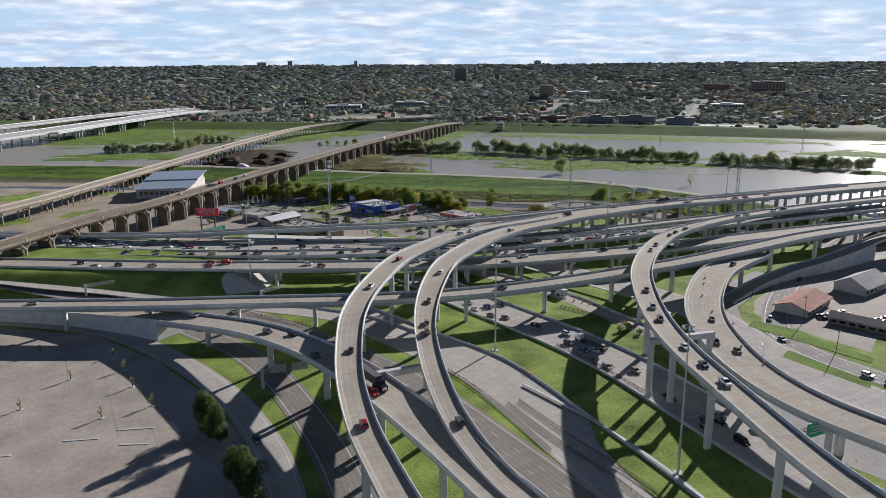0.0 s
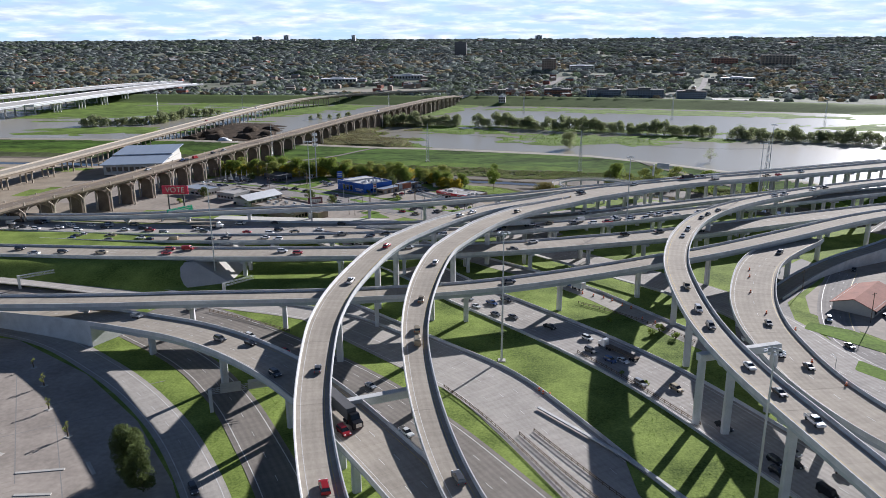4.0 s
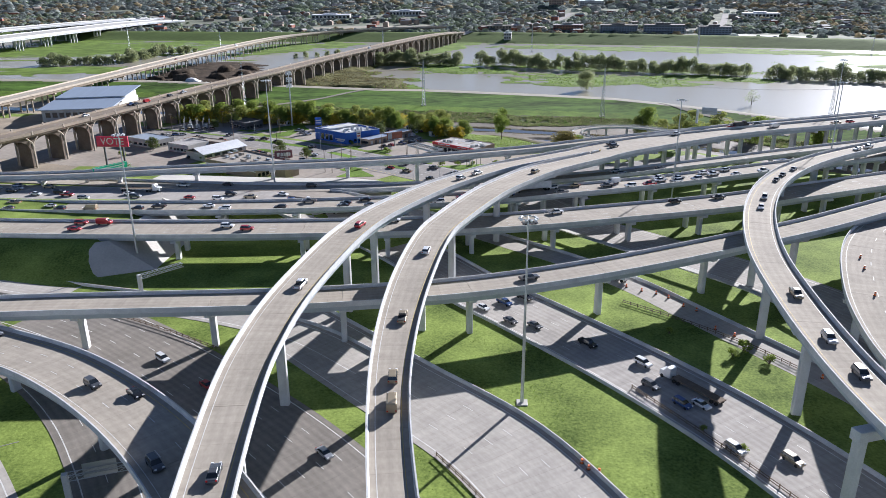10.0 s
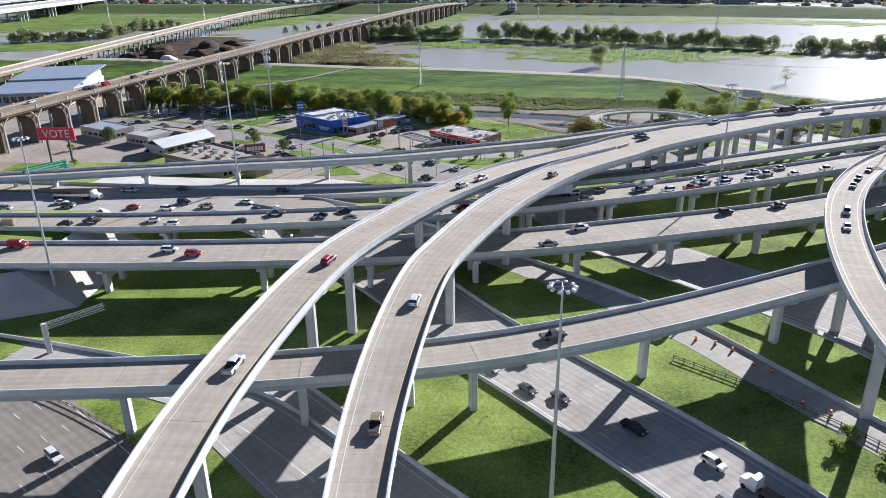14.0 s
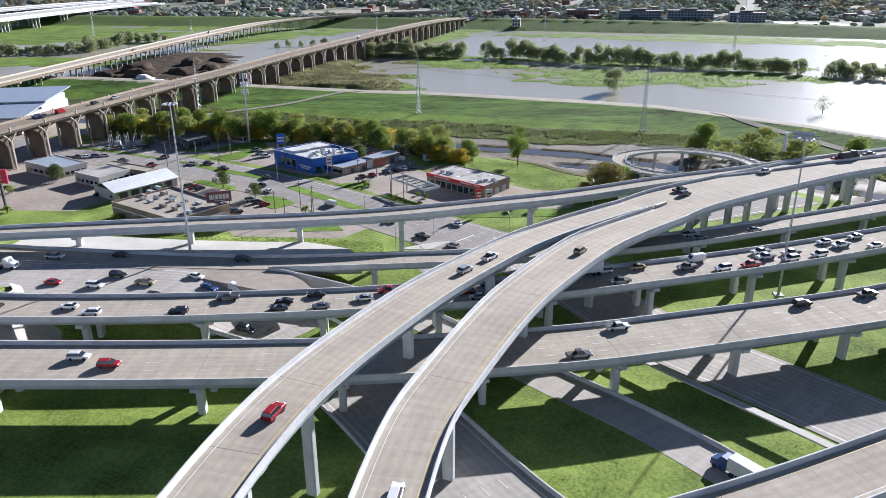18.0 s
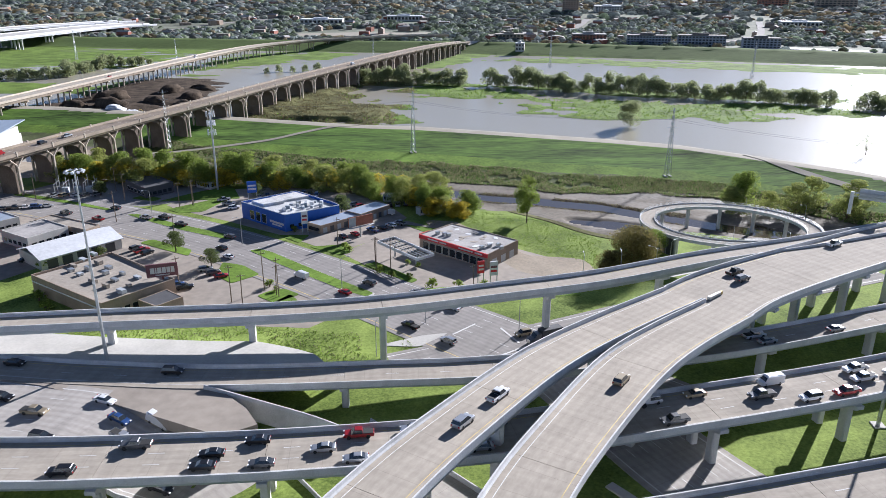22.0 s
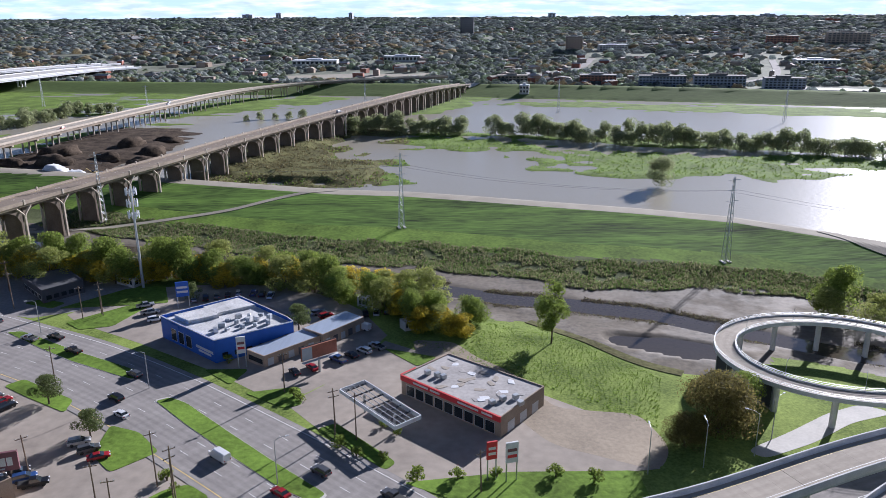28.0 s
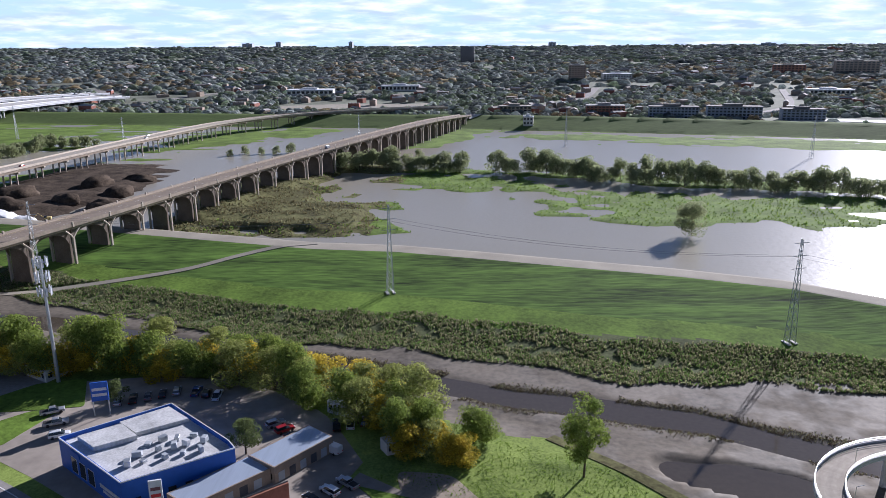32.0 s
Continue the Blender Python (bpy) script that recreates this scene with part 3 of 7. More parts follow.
def overpass(name, label, pts, width, pier_at=(), spacing=38.0, depth=2.1, lanes=2, top="deck", cap_over=0.6, cols=(0.0,), free=(0, 0), kerb="parapet", yellow_side=1, group="concrete flyovers", piers=True, step=4.0, dash=True, girder="girder", pier_mat="pier", col_w=2.2, col_d=1.6, bare=0.0):
    line = Line(pts, step)
    ob = thing(name, label, "overpass", group)
    half = line.pos[:, 3] / 2 if line.pos.shape[1] > 3 else np.full(len(line.s), width / 2)
    ss = sorted({round(line.near(*p), 1) for p in pier_at})
    stops = [free[0]] + ss + [line.length - free[1]]
    full = []
    for a, b in zip(stops[:-1], stops[1:]):
        k = max(1, int(round((b - a) / spacing)))
        full += [a + (b - a) * i / k for i in range(k)]
    full = sorted(set(round(v, 1) for v in full if free[0] + 3 < v < line.length - free[1] - 3))
    def edge(sgn, d):
        return (lambda ss: sgn * (np.interp(ss, line.s, half) + d))
    cuts = [0.0] + full + [line.length]
    for a, b in zip(cuts[:-1], cuts[1:]):
        if b - a < 1:
            continue
        g = 0.04
        swept("deck_span", line, [(edge(1, 0), 0), (edge(1, 0), -0.3), (edge(-1, 0), -0.3), (edge(-1, 0), 0)], top, ob, a + g, b - g)
        swept("girder", line, [(edge(1, -0.15), -0.3), (edge(1, -0.35), -0.9), (edge(1, -0.7), -depth), (edge(-1, -0.7), -depth), (edge(-1, -0.35), -0.9), (edge(-1, -0.15), -0.3)], girder, ob, a + g, b - g)
        for sgn in (1, -1):
            c = max(a, bare) if sgn < 0 else a
            if c > b - 1:
                continue
            swept("parapet", line, [(edge(sgn, 0.12), -0.55), (edge(sgn, 0.12), 0.95), (edge(sgn, -0.14), 0.95), (edge(sgn, -0.22), 0.35), (edge(sgn, -0.42), 0.02), (edge(sgn, -0.42), -0.02)][::sgn], kerb, ob, c, b)
    for sgn, mat in ((1, "yellow" if yellow_side > 0 else "white"), (-1, "white" if yellow_side > 0 else "yellow")):
        swept("edge_line", line, [(edge(sgn, -1.43), 0.015), (edge(sgn, -1.57), 0.015)][::-sgn], mat, ob, closed=False)
    if dash:
        inner = width - 3.0
        for i in range(1, lanes):
            dashes(line, -inner / 2 + inner * i / lanes, 0.015, ob, 0, line.length)
    if piers:
        for s in full:
            p, h, _ = line.at(s)
            if p[2] - depth - ground_z(p[0], p[1]) > 1.5:
                wide = 2 * float(np.interp(s, line.s, half))
                pier_parts(ob, p[0], p[1], p[2] - depth, h, wide * (0.72 if len(cols) == 1 else 0.95) + cap_over, col_w=col_w, col_d=col_d, cols=cols, mat=pier_mat)
    return ob, line


RAMPS = {}


def Z(pts, *zs):
    return [(x, y, z) for (x, y), z in zip(pts, zs)]


_, RAMPS["A"] = overpass("flyover_ramp", "tall curving concrete flyover ramp with grey girders", [(130, -146, 17, 8.4), (75, -58, 19, 8.4), (20, 30, 20, 8.4), (-2, 65, 20.4, 8.4), (-17, 97, 20.5, 8.4), (-26, 120, 20.5, 8.4), (-34.8, 152, 20.5, 8.6), (-41.5, 192, 20.5, 9.4), (-43, 215, 20.5, 9.7), (-42.5, 234, 20.5, 9.8), (-40, 257, 20.5, 10.0), (-36.2, 280, 20.5, 10.3), (-29.8, 301, 20.3, 10.6), (-17, 330, 19.4, 10.8), (-6, 350, 18.4, 10.6), (9, 374, 16.9, 10.4), (26, 394.5, 15.4, 10.2), (45.7, 414.3, 14.35, 10)], 10.0, [(-43, 225), (-27.5, 294), (-41, 278)], lanes=1, yellow_side=-1)
_, RAMPS["B"] = overpass("flyover_ramp", "long curving concrete flyover ramp widening to a merged deck", [(140, -105, 12, 7.5), (90, -25, 14, 7.5), (46, 45, 15, 7.5), (26, 78, 15.5, 7.5), (12, 100, 16, 7.5), (1, 124, 17, 7.5), (-7.4, 154, 18, 7.5), (-13.6, 190, 18.5, 7.7), (-15.8, 220, 18.5, 8.9), (-15.3, 252, 18.5, 10.2), (-12.2, 284, 18.5, 10.6), (-7.2, 302, 18.4, 11), (3, 330, 17.9, 11.8), (12.2, 349, 17.3, 12.2), (25.6, 373, 16.1, 13), (38, 389.5, 15, 12.6), (54.3, 406.4, 14.35, 12.3)], 10.0, [(-5, 301)], lanes=1, yellow_side=-1)
_, RAMPS["AB"] = overpass("flyover_ramp", "wide merged concrete flyover deck on flared piers", [(49.8, 409.8, 14.3, 22.9), (63, 422.7, 14.2, 22.4), (95, 445.5, 14, 21.4), (135, 470, 14, 21), (200, 497, 14, 21), (289, 537, 14, 21), (420, 590, 14, 21)], 21.0, [(68, 413), (85, 425)], lanes=4, dash=False, cols=(-4.5, 4.5), spacing=22)
_, RAMPS["C"] = overpass("flyover_ramp", "tightly curving concrete flyover ramp on tall piers", [(142, -110, 18), (119, -20, 20), (100, 60, 21), (92, 85, 21.5), (86, 103, 22), (79, 142, 21.6), (74.5, 172, 21), (73, 205, 20.4), (76, 244, 19.7), (82, 279, 18.8), (95, 320, 17.6), (113, 357, 16.5), (139, 391, 15.5), (177, 424, 14.6), (238, 463, 14), (340, 512, 14)], 9.5, [(65.5, 181), (75, 228), (76, 151)], lanes=1)
_, RAMPS["D"] = overpass("highway_overpass", "long low concrete overpass curving under the flyovers", [(-260, 240, 9), (-150, 245, 9.8), (-104, 249.5, 10), (-55, 254, 10.2), (-28, 258, 10.4), (-5, 262.5, 10.7), (18, 270, 11), (46, 282, 11.4), (80, 299, 12), (112, 316, 12.6), (150, 340, 13.4), (196, 369, 14.6), (245, 394, 15), (340, 440, 15)], 11.0, [(2, 256), (41, 272), (-105, 251)], lanes=1)
_, RAMPS["E"] = overpass("highway_overpass", "wide pale concrete highway deck with four lanes", [(-330, 330, 5), (-200, 322, 6), (-150, 320.5, 6.3), (-105, 321, 6.5), (-57, 324, 6.6), (-20, 328, 6.7), (18, 335, 6.8), (52, 345, 7), (100, 361, 7.2), (150, 383, 7.6), (215, 412, 8), (330, 460, 8.5)], 16.5, [(-105, 311), (-61, 308)], lanes=4, cols=(-4.5, 4.5), spacing=30, depth=1.8)
_, RAMPS["F"] = overpass("highway_overpass", "busy concrete highway deck with slow traffic", [(-330, 372, 3.5), (-200, 353, 4.5), (-130, 347.5, 6.2), (-90, 348, 6.8), (-60, 351, 7), (-33, 355, 7.1), (2, 362, 7.4), (38, 373, 7.8), (77, 386, 8.3), (120, 403, 9), (180, 430, 9.4), (300, 482, 10)], 13.0, [(-100, 343), (44, 361)], lanes=3, cols=(-3.4, 3.4), spacing=32, depth=1.6)
_, RAMPS["H"] = overpass("flyover_ramp", "slender concrete ramp passing above a street corner", [(-330, 395, 5), (-210, 386, 8), (-137, 393, 10), (-92, 399, 10.9), (-60, 402.5, 11.6), (-30, 408, 12.2), (0, 418, 12.6), (28, 428, 13), (60, 444, 13.4), (95, 459, 13.8), (135, 478, 14), (200, 506, 14.2), (300, 552, 14.2)], 7.6, [(-61, 402), (-29, 402), (14, 415)], lanes=1, spacing=34, dash=False, depth=1.8)
_, RAMPS["K"] = overpass("flyover_ramp", "broad curving concrete ramp beside a parking lot", [(-349, 264, 0.6), (-214, 260, 2.0), (-157, 248.3, 4.2), (-111.6, 228.2, 8), (-84, 211, 11.2), (-57.5, 189, 13.3), (-36, 165, 14.6), (-17, 139, 15.3), (-3, 118, 15.8), (9, 99, 16), (28, 70, 15.6), (72, 3, 14.5), (122, -75, 12)], 14.0, [(-83, 197.5), (-111, 226)], lanes=3)
_, RAMPS["M"] = overpass("flyover_ramp", "unfinished wide concrete ramp with traffic cones", [(160, 345, 10.6), (127, 306, 11), (109, 268, 11), (100, 235, 11), (98, 205, 11), (100, 181, 11), (107, 158, 11), (120, 138, 11), (150, 105, 11), (190, 75, 11), (255, 25, 11), (330, -30, 10)], 16.0, [(111, 307), (111, 146)], lanes=2, cols=(-3.6, 3.6))
_, RAMPS["G2"] = overpass("highway_overpass", "low shaded highway ramp with concrete side walls", [(-317, 400.4, 4.6), (-192, 390.8, 4.6), (-112.7, 384.4, 4.6), (-87.3, 383.2, 4.6), (-60.9, 383.4, 4.7), (-25, 387.5, 4.9), (2, 391, 5.4), (49, 402, 6.2), (99, 421, 7.2), (160, 448, 8), (280, 500, 9)], 9.0, lanes=2, spacing=34, depth=1.4, free=(250, 0), bare=255)
_, RAMPS["P"] = overpass("highway_ramp", "narrow concrete ramp rising on a retaining wall", [(128, 296, -2.7), (153, 323, -1.2), (176, 341, 1), (200, 355, 3.2), (228, 375, 5.6), (256, 397, 8), (320, 436, 10)], 8.5, lanes=1, spacing=40, depth=1.2, free=(150, 0))
swept("retaining_wall", RAMPS["P"], [(4.0, -0.5), (4.0, lambda ss: -3.4 - np.interp(ss, RAMPS["P"].s, RAMPS["P"].pos[:, 2])), (-4.0, lambda ss: -3.4 - np.interp(ss, RAMPS["P"].s, RAMPS["P"].pos[:, 2])), (-4.0, -0.5)], "parapet", [o for o in bpy.data.objects if o.get("label", "").startswith("narrow concrete ramp rising")][0], 12, RAMPS["P"].near(240, 384), "pale concrete retaining wall")
_kw = RAMPS["K"].near(-131, 238)
swept("retaining_wall", RAMPS["K"], [(6.75, -0.6), (6.75, -9.0), (-6.75, -9.0), (-6.75, -0.6)], "parapet", [o for o in bpy.data.objects if o.get("label", "").startswith("broad curving")][0], 0, _kw, "pale concrete retaining wall")
# old arched bridge and its neighbour across the flood plain
_, RAMPS["N1"] = overpass("river_bridge", "old brown concrete bridge on arched piers", [(-330, 180, 11), (-285, 280, 13), (-258, 390, 14.5), (-238, 450, 15), (-219, 535, 15), (-200, 625, 15), (-180, 703, 15), (-161, 790, 15), (-136, 890, 15), (-104, 1010, 15), (-71, 1140, 13), (-40, 1260, 8)], 14.0, spacing=84, lanes=3, top="old_deck", depth=1.6, piers=False, kerb="old_conc", girder="old_conc", group="river bridges", step=8)
_, RAMPS["N2"] = overpass("river_bridge", "tan highway bridge on rows of slim columns", [(-385, 330, 9), (-354, 480, 9), (-343, 600, 9), (-335, 740, 9), (-328, 870, 9), (-318, 1000, 9), (-299, 1140, 9), (-264, 1228, 9), (-228, 1277, 9), (-187, 1306, 9.5), (-133, 1333, 10), (-70, 1362, 10)], 15.0, spacing=26, lanes=3, cols=(-5, 0, 5), depth=2.4, top="deck", kerb="old_strut", girder="old_conc", pier_mat="old_strut", col_w=1.1, col_d=1.1, group="river bridges", step=8)
for _pts, _w, _lb in (([(-735, 700, 12), (-706, 880, 12), (-690, 1010, 12), (-680, 1150, 12), (-670, 1320, 12), (-660, 1450, 12), (-640, 1580, 10.5)], 52.0, "wide white new bridge deck under construction"),
                      ([(-655, 1040, 12), (-648, 1180, 12), (-638, 1320, 12), (-626, 1450, 12), (-600, 1560, 10.5)], 16.0, "narrow white new bridge deck beside a wider one"),
                      ([(-860, 820, 14), (-815, 1000, 14), (-785, 1160, 14), (-760, 1330, 14), (-728, 1500, 13), (-690, 1650, 11)], 40.0, "far white highway deck carrying queues of cars")):
    overpass("river_bridge", _lb, _pts, _w, spacing=62, lanes=4, cols=(-_w * .32, 0.0, _w * .32), depth=2.4, top="conc", kerb="roof_white", girder="roof_white", group="river bridges", step=14)


def arch_pier(parent, x, y, z, heading):
    """Bent of the old bridge: a wall, a forked strut on each face and arches to the next bent."""
    zb = min(ground_z(x, y), WATER_Z) - 0.5
    m = pose(x, y, 0, 0, 0, heading)
    # the wall's dark colour carries the shade under the arches
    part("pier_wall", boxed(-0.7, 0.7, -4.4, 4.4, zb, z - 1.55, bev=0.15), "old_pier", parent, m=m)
    for sgn in (1, -1):
        # a slim strut on each face, which forks into two arms along the deck
        u = sgn * 6.2
        bm = boxed(-0.5, 0.5, u - 0.45, u + 0.45, zb, z - 5.6, bev=0.1)
        for fx in (-1, 1):
            last = None
            for i in range(6):
                t = i / 5
                a = (fx * 3.6 * t ** 1.4, u, z - 5.8 + 4.0 * t)
                if last:
                    tube(bm, last, a, 0.42, n=5)
                last = a
        part("forked_strut", bm, "old_strut", parent, m=m)
        part("deck_post", boxed(-0.4, 0.4, sgn * 7.0 - 0.3, sgn * 7.0 + 0.3, z - 0.6, z + 1.5), "old_strut", parent, m=m)
    # spandrel walls over an arch that springs from bent to bent
    bm = bmesh.new()
    for u in (-4.6, 4.0):
        rows = []
        for i in range(13):
            a = i / 12
            xx = 0.8 + 19.4 * a
            zz = z - 2.6 - 5.6 * (1 - math.sqrt(max(0.0, 1 - (2 * a - 1) ** 2)))
            rows.append([bm.verts.new(p) for p in ((xx, u, zz), (xx, u, z - 1.6), (xx, u + 0.6, z - 1.6), (xx, u + 0.6, zz))])
        for p, q in zip(rows[:-1], rows[1:]):
            for k in range(4):
                bm.faces.new((p[k], p[(k + 1) % 4], q[(k + 1) % 4], q[k]))
        bm.faces.new(rows[0][::-1]); bm.faces.new(rows[-1])
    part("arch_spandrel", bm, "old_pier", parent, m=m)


_n1 = [o for o in bpy.data.objects if o.name.startswith("river_bridge") and o.parent is None][0]
_s = 30.0
while _s < RAMPS["N1"].length - 10:
    _p, _h, _ = RAMPS["N1"].at(_s)
    arch_pier(_n1, _p[0], _p[1], _p[2], _h)
    _s += 21.0


# ---- roads on the ground ----
def drape_strip(name, line, offs, lift, mat, parent, skirt=0.5):
    """A strip laid over the ground along a line, with its edges turned down."""
    offs = np.asarray(offs, float)
    xy = line.pos[:, None, :2] + line.side[:, None, :] * offs[None, :, None]
    z = land(xy[..., 0], xy[..., 1])[0] + lift
    uv = np.stack(np.broadcast_arrays(offs[None, :], line.s[:, None]), -1)
    if skirt:
        xy = np.concatenate([xy[:, :1], xy, xy[:, -1:]], 1)
        z = np.concatenate([z[:, :1] - skirt, z, z[:, -1:] - skirt], 1)
        uv = np.concatenate([uv[:, :1], uv, uv[:, -1:]], 1)
    n, k = z.shape
    i = (np.arange(n - 1)[:, None] * k + np.arange(k - 1)[None, :]).ravel()
    faces = np.stack([i, i + 1, i + 1 + k, i + k], 1).tolist()
    return part_mesh(name, mesh_of(name, np.concatenate([xy, z[..., None]], -1).reshape(-1, 3), faces, mat, uvs=uv.reshape(-1, 2)), parent)


def ground_road(name, label, pts, width, mat, lanes=3, lift=0.06, barrier=(0, 0), lines=True, yellow=False, drape=False, starts=(None, None)):
    line = Line([(x, y, ground_z(x, y)) for x, y in pts], 5.0)
    ob = thing(name, label, "road", kind="structure")
    w = width / 2
    if drape:
        drape_strip("pavement", line, np.linspace(w, -w, int(width / 2.5) + 2), lift + 0.05, mat, ob)
        lift += 0.05
    else:
        swept("pavement", line, [(w, lift), (w, lift - 0.4), (-w, lift - 0.4), (-w, lift)], mat, ob)
    if lines:
        for sgn in (1, -1):
            o = sgn * (w - 1.6)
            if drape:
                drape_strip("edge_line", line, (o + 0.13, o - 0.13), lift + 0.012, "yellow" if yellow and sgn > 0 else "white", ob, 0.0)
                continue
            swept("edge_line", line, [(o + 0.13, lift + 0.012), (o - 0.13, lift + 0.012)], "yellow" if yellow and sgn > 0 else "white", ob, closed=False)
        for i in range(1, lanes):
            dashes(line, -(width - 3.2) / 2 + (width - 3.2) * i / lanes, lift + 0.012, ob, 0, line.length, drape=drape)
    for on, sgn, start in zip(barrier, (1, -1), starts):
        if on:
            swept("barrier", line, [(sgn * (w + 0.3), -0.2), (sgn * (w + 0.3), 1.0), (sgn * (w + 0.05), 1.0), (sgn * (w - 0.1), 0.3), (sgn * (w - 0.25), 0.0)][::sgn], "parapet", ob, line.near(*start) if start else None)
    return ob, line


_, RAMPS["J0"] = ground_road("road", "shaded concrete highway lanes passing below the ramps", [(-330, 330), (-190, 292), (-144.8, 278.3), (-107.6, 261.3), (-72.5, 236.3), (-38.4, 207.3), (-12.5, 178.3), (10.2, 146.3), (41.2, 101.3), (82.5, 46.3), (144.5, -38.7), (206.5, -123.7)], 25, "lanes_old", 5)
_, RAMPS["J1"] = ground_road("road", "broad concrete highway apron with painted lanes", [(-58, 272.3), (-45.6, 260.3), (-18.7, 234.3), (5, 211.3), (20.5, 186.3), (41.2, 146.3), (61.9, 106.3), (92.9, 56.3), (152.8, -38.7), (211.7, -133.7)], 25, "apron", 4, 0.09, (1, 0))
_, RAMPS["J2"] = ground_road("road", "pale concrete slip road beside the grass", [(-330, 318), (-230, 300), (-185.1, 295.3), (-134.5, 286.3), (-99.3, 278.3), (-70.4, 270.3), (-46.6, 259.3), (-26, 242.3)], 12, "apron", 2, 0.11, (1, 0))
_, RAMPS["I"] = ground_road("road", "sunken concrete freeway with moving traffic", [(-314, 385), (-209, 374), (-124, 370), (-103, 368), (-82, 365), (-66, 359.5), (-51.8, 356.3), (-22.9, 324.3), (-0.1, 293.3), (18.5, 272.3), (43.3, 242.3), (63.9, 212.3), (84.6, 171.3), (107.3, 126.3), (139.4, 76.3), (175.5, 26.3), (232.4, -53.7), (289.2, -133.7)], 23, "freeway", 5, 0.07, (1, 1), starts=((-48, 365), None))
_, RAMPS["I2"] = ground_road("road", "concrete frontage strip with orange cones", [(-31.1, 376.3), (-12.5, 359.3), (13.8, 335.8), (32.9, 318.8), (50.5, 298.8), (63.9, 278.3), (72.2, 265.3), (87.7, 241.3), (103.2, 214.3), (121.8, 184.3)], 10, "apron", 2, 0.05, (1, 0), lines=False)
_, RAMPS["L1"] = ground_road("road", "curving concrete service road beside the lot", [(-341.1, 274.3), (-227.5, 256.3), (-165.5, 243.3), (-122.1, 215.3), (-89, 184.3), (-66.3, 154.3), (-50.8, 126.3), (-36.3, 86.3), (-20.8, 36.3), (5, -43.7), (30.9, -133.7)], 11, "apron", 2, 0.05)
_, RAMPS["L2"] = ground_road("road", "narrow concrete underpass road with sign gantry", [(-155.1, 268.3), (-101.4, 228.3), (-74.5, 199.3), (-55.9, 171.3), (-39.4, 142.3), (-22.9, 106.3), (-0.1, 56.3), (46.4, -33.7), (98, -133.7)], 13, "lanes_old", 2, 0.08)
_, RAMPS["R1"] = ground_road("road", "grey street with a grass median beside shops", [(290, 470), (226.9, 406), (170.4, 326.3), (142.5, 268.3), (140.4, 238.3), (154.9, 211.3), (185.9, 176.3), (247.9, 126.3), (340.9, 56.3)], 13, "street", 3, 0.05, yellow=True)
_, RAMPS["S"] = ground_road("road", "wide asphalt boulevard with grassy medians", [(41.2, 386.3), (14.3, 408.2), (-14, 430), (-32, 444), (-51, 458), (-76, 475.5), (-92.5, 486.5), (-120, 502.5), (-146, 514), (-172, 525), (-215, 540), (-300, 562)], 29, "street", 6, 0.05, yellow=True, drape=True)
_, RAMPS["X"] = ground_road("road", "crossing street below the ramp", [(125, 480), (75, 456), (44, 441), (20, 427), (-4.1, 414), (-24.9, 403.3)], 17, "street", 3, 0.03, drape=True)
_, RAMPS["R2"] = ground_road("road", "wide dark freeway carriageway below the bridges", [(14.3, 408.9), (26.7, 386.3), (43.3, 359.3), (61.9, 340.3), (78.4, 323.3), (96, 304.3), (109.4, 284.3), (117.7, 262.3), (122.8, 238.3), (132.1, 211.3), (154.9, 174.3), (196.2, 128.3)], 23, "freeway", 6, 0.09, drape=True)
_track = thing("track", "narrow gravel track climbing the levee slope", "track", kind="structure")
drape_strip("gravel_strip", Line([(x, y, 0) for x, y in zip(TRACK_X, TRACK_Y)], 3.0), (1.7, 0.6, -0.6, -1.7), 0.22, "path", _track, 0.4)
_track = thing("track", "gravel track slanting down the levee side", "track", kind="structure")
drape_strip("gravel_strip", Line([(x, y, 0) for x, y in ((128, 625), (132.5, 618), (139, 604), (148.5, 588.5), (157, 577), (165, 564), (173, 552), (187, 533))], 3.0), (2.3, 0.8, -0.8, -2.3), 0.22, "path", _track, 0.4)
slab_line = Line([(20.5, 358.3, 0), (40.2, 336.8, 0), (63.4, 312.8, 0), (84.6, 289.3, 0), (94.9, 268.3, 0)])
_walk = thing("footway", "narrow pale concrete footway on the verge", "footway", kind="structure")
swept("footway_strip", slab_line, [(1.0, 0.10), (1.0, -0.3), (-1.0, -0.3), (-1.0, 0.10)], "conc", _walk)
_gore = thing("pavement", "paved gore between the freeway and a slow ramp", "pavement", kind="structure")
part("gore_slab", prism(bmesh.new(), [(-112, 379.6), (-100, 378), (-82, 372.5), (-66, 366.5), (-54, 362), (-48, 366.5), (-52, 372), (-60, 378.9), (-87, 378.7)], 2.0, 4.5), "lot", _gore)
_gw = thing("barrier_wall", "pale concrete wall descending from the ramp gore", "wall", kind="structure")
swept("barrier", Line([(-63.5, 379.0, 4.5), (-49.5, 375, 3.5), (-37.8, 372.4, 2.0), (-29, 369.6, 0.6)], 3.0), [(0.3, -4.5), (0.3, 0.2), (0.14, 1.0), (-0.14, 1.0), (-0.3, 0.2), (-0.3, -4.5)], "parapet", _gw)
_pav = thing("pavement", "smooth concrete slope paving below the ramp", "pavement", kind="structure")
_s0, _s1 = RAMPS["G2"].near(-150, 388), RAMPS["G2"].near(-36, 385)
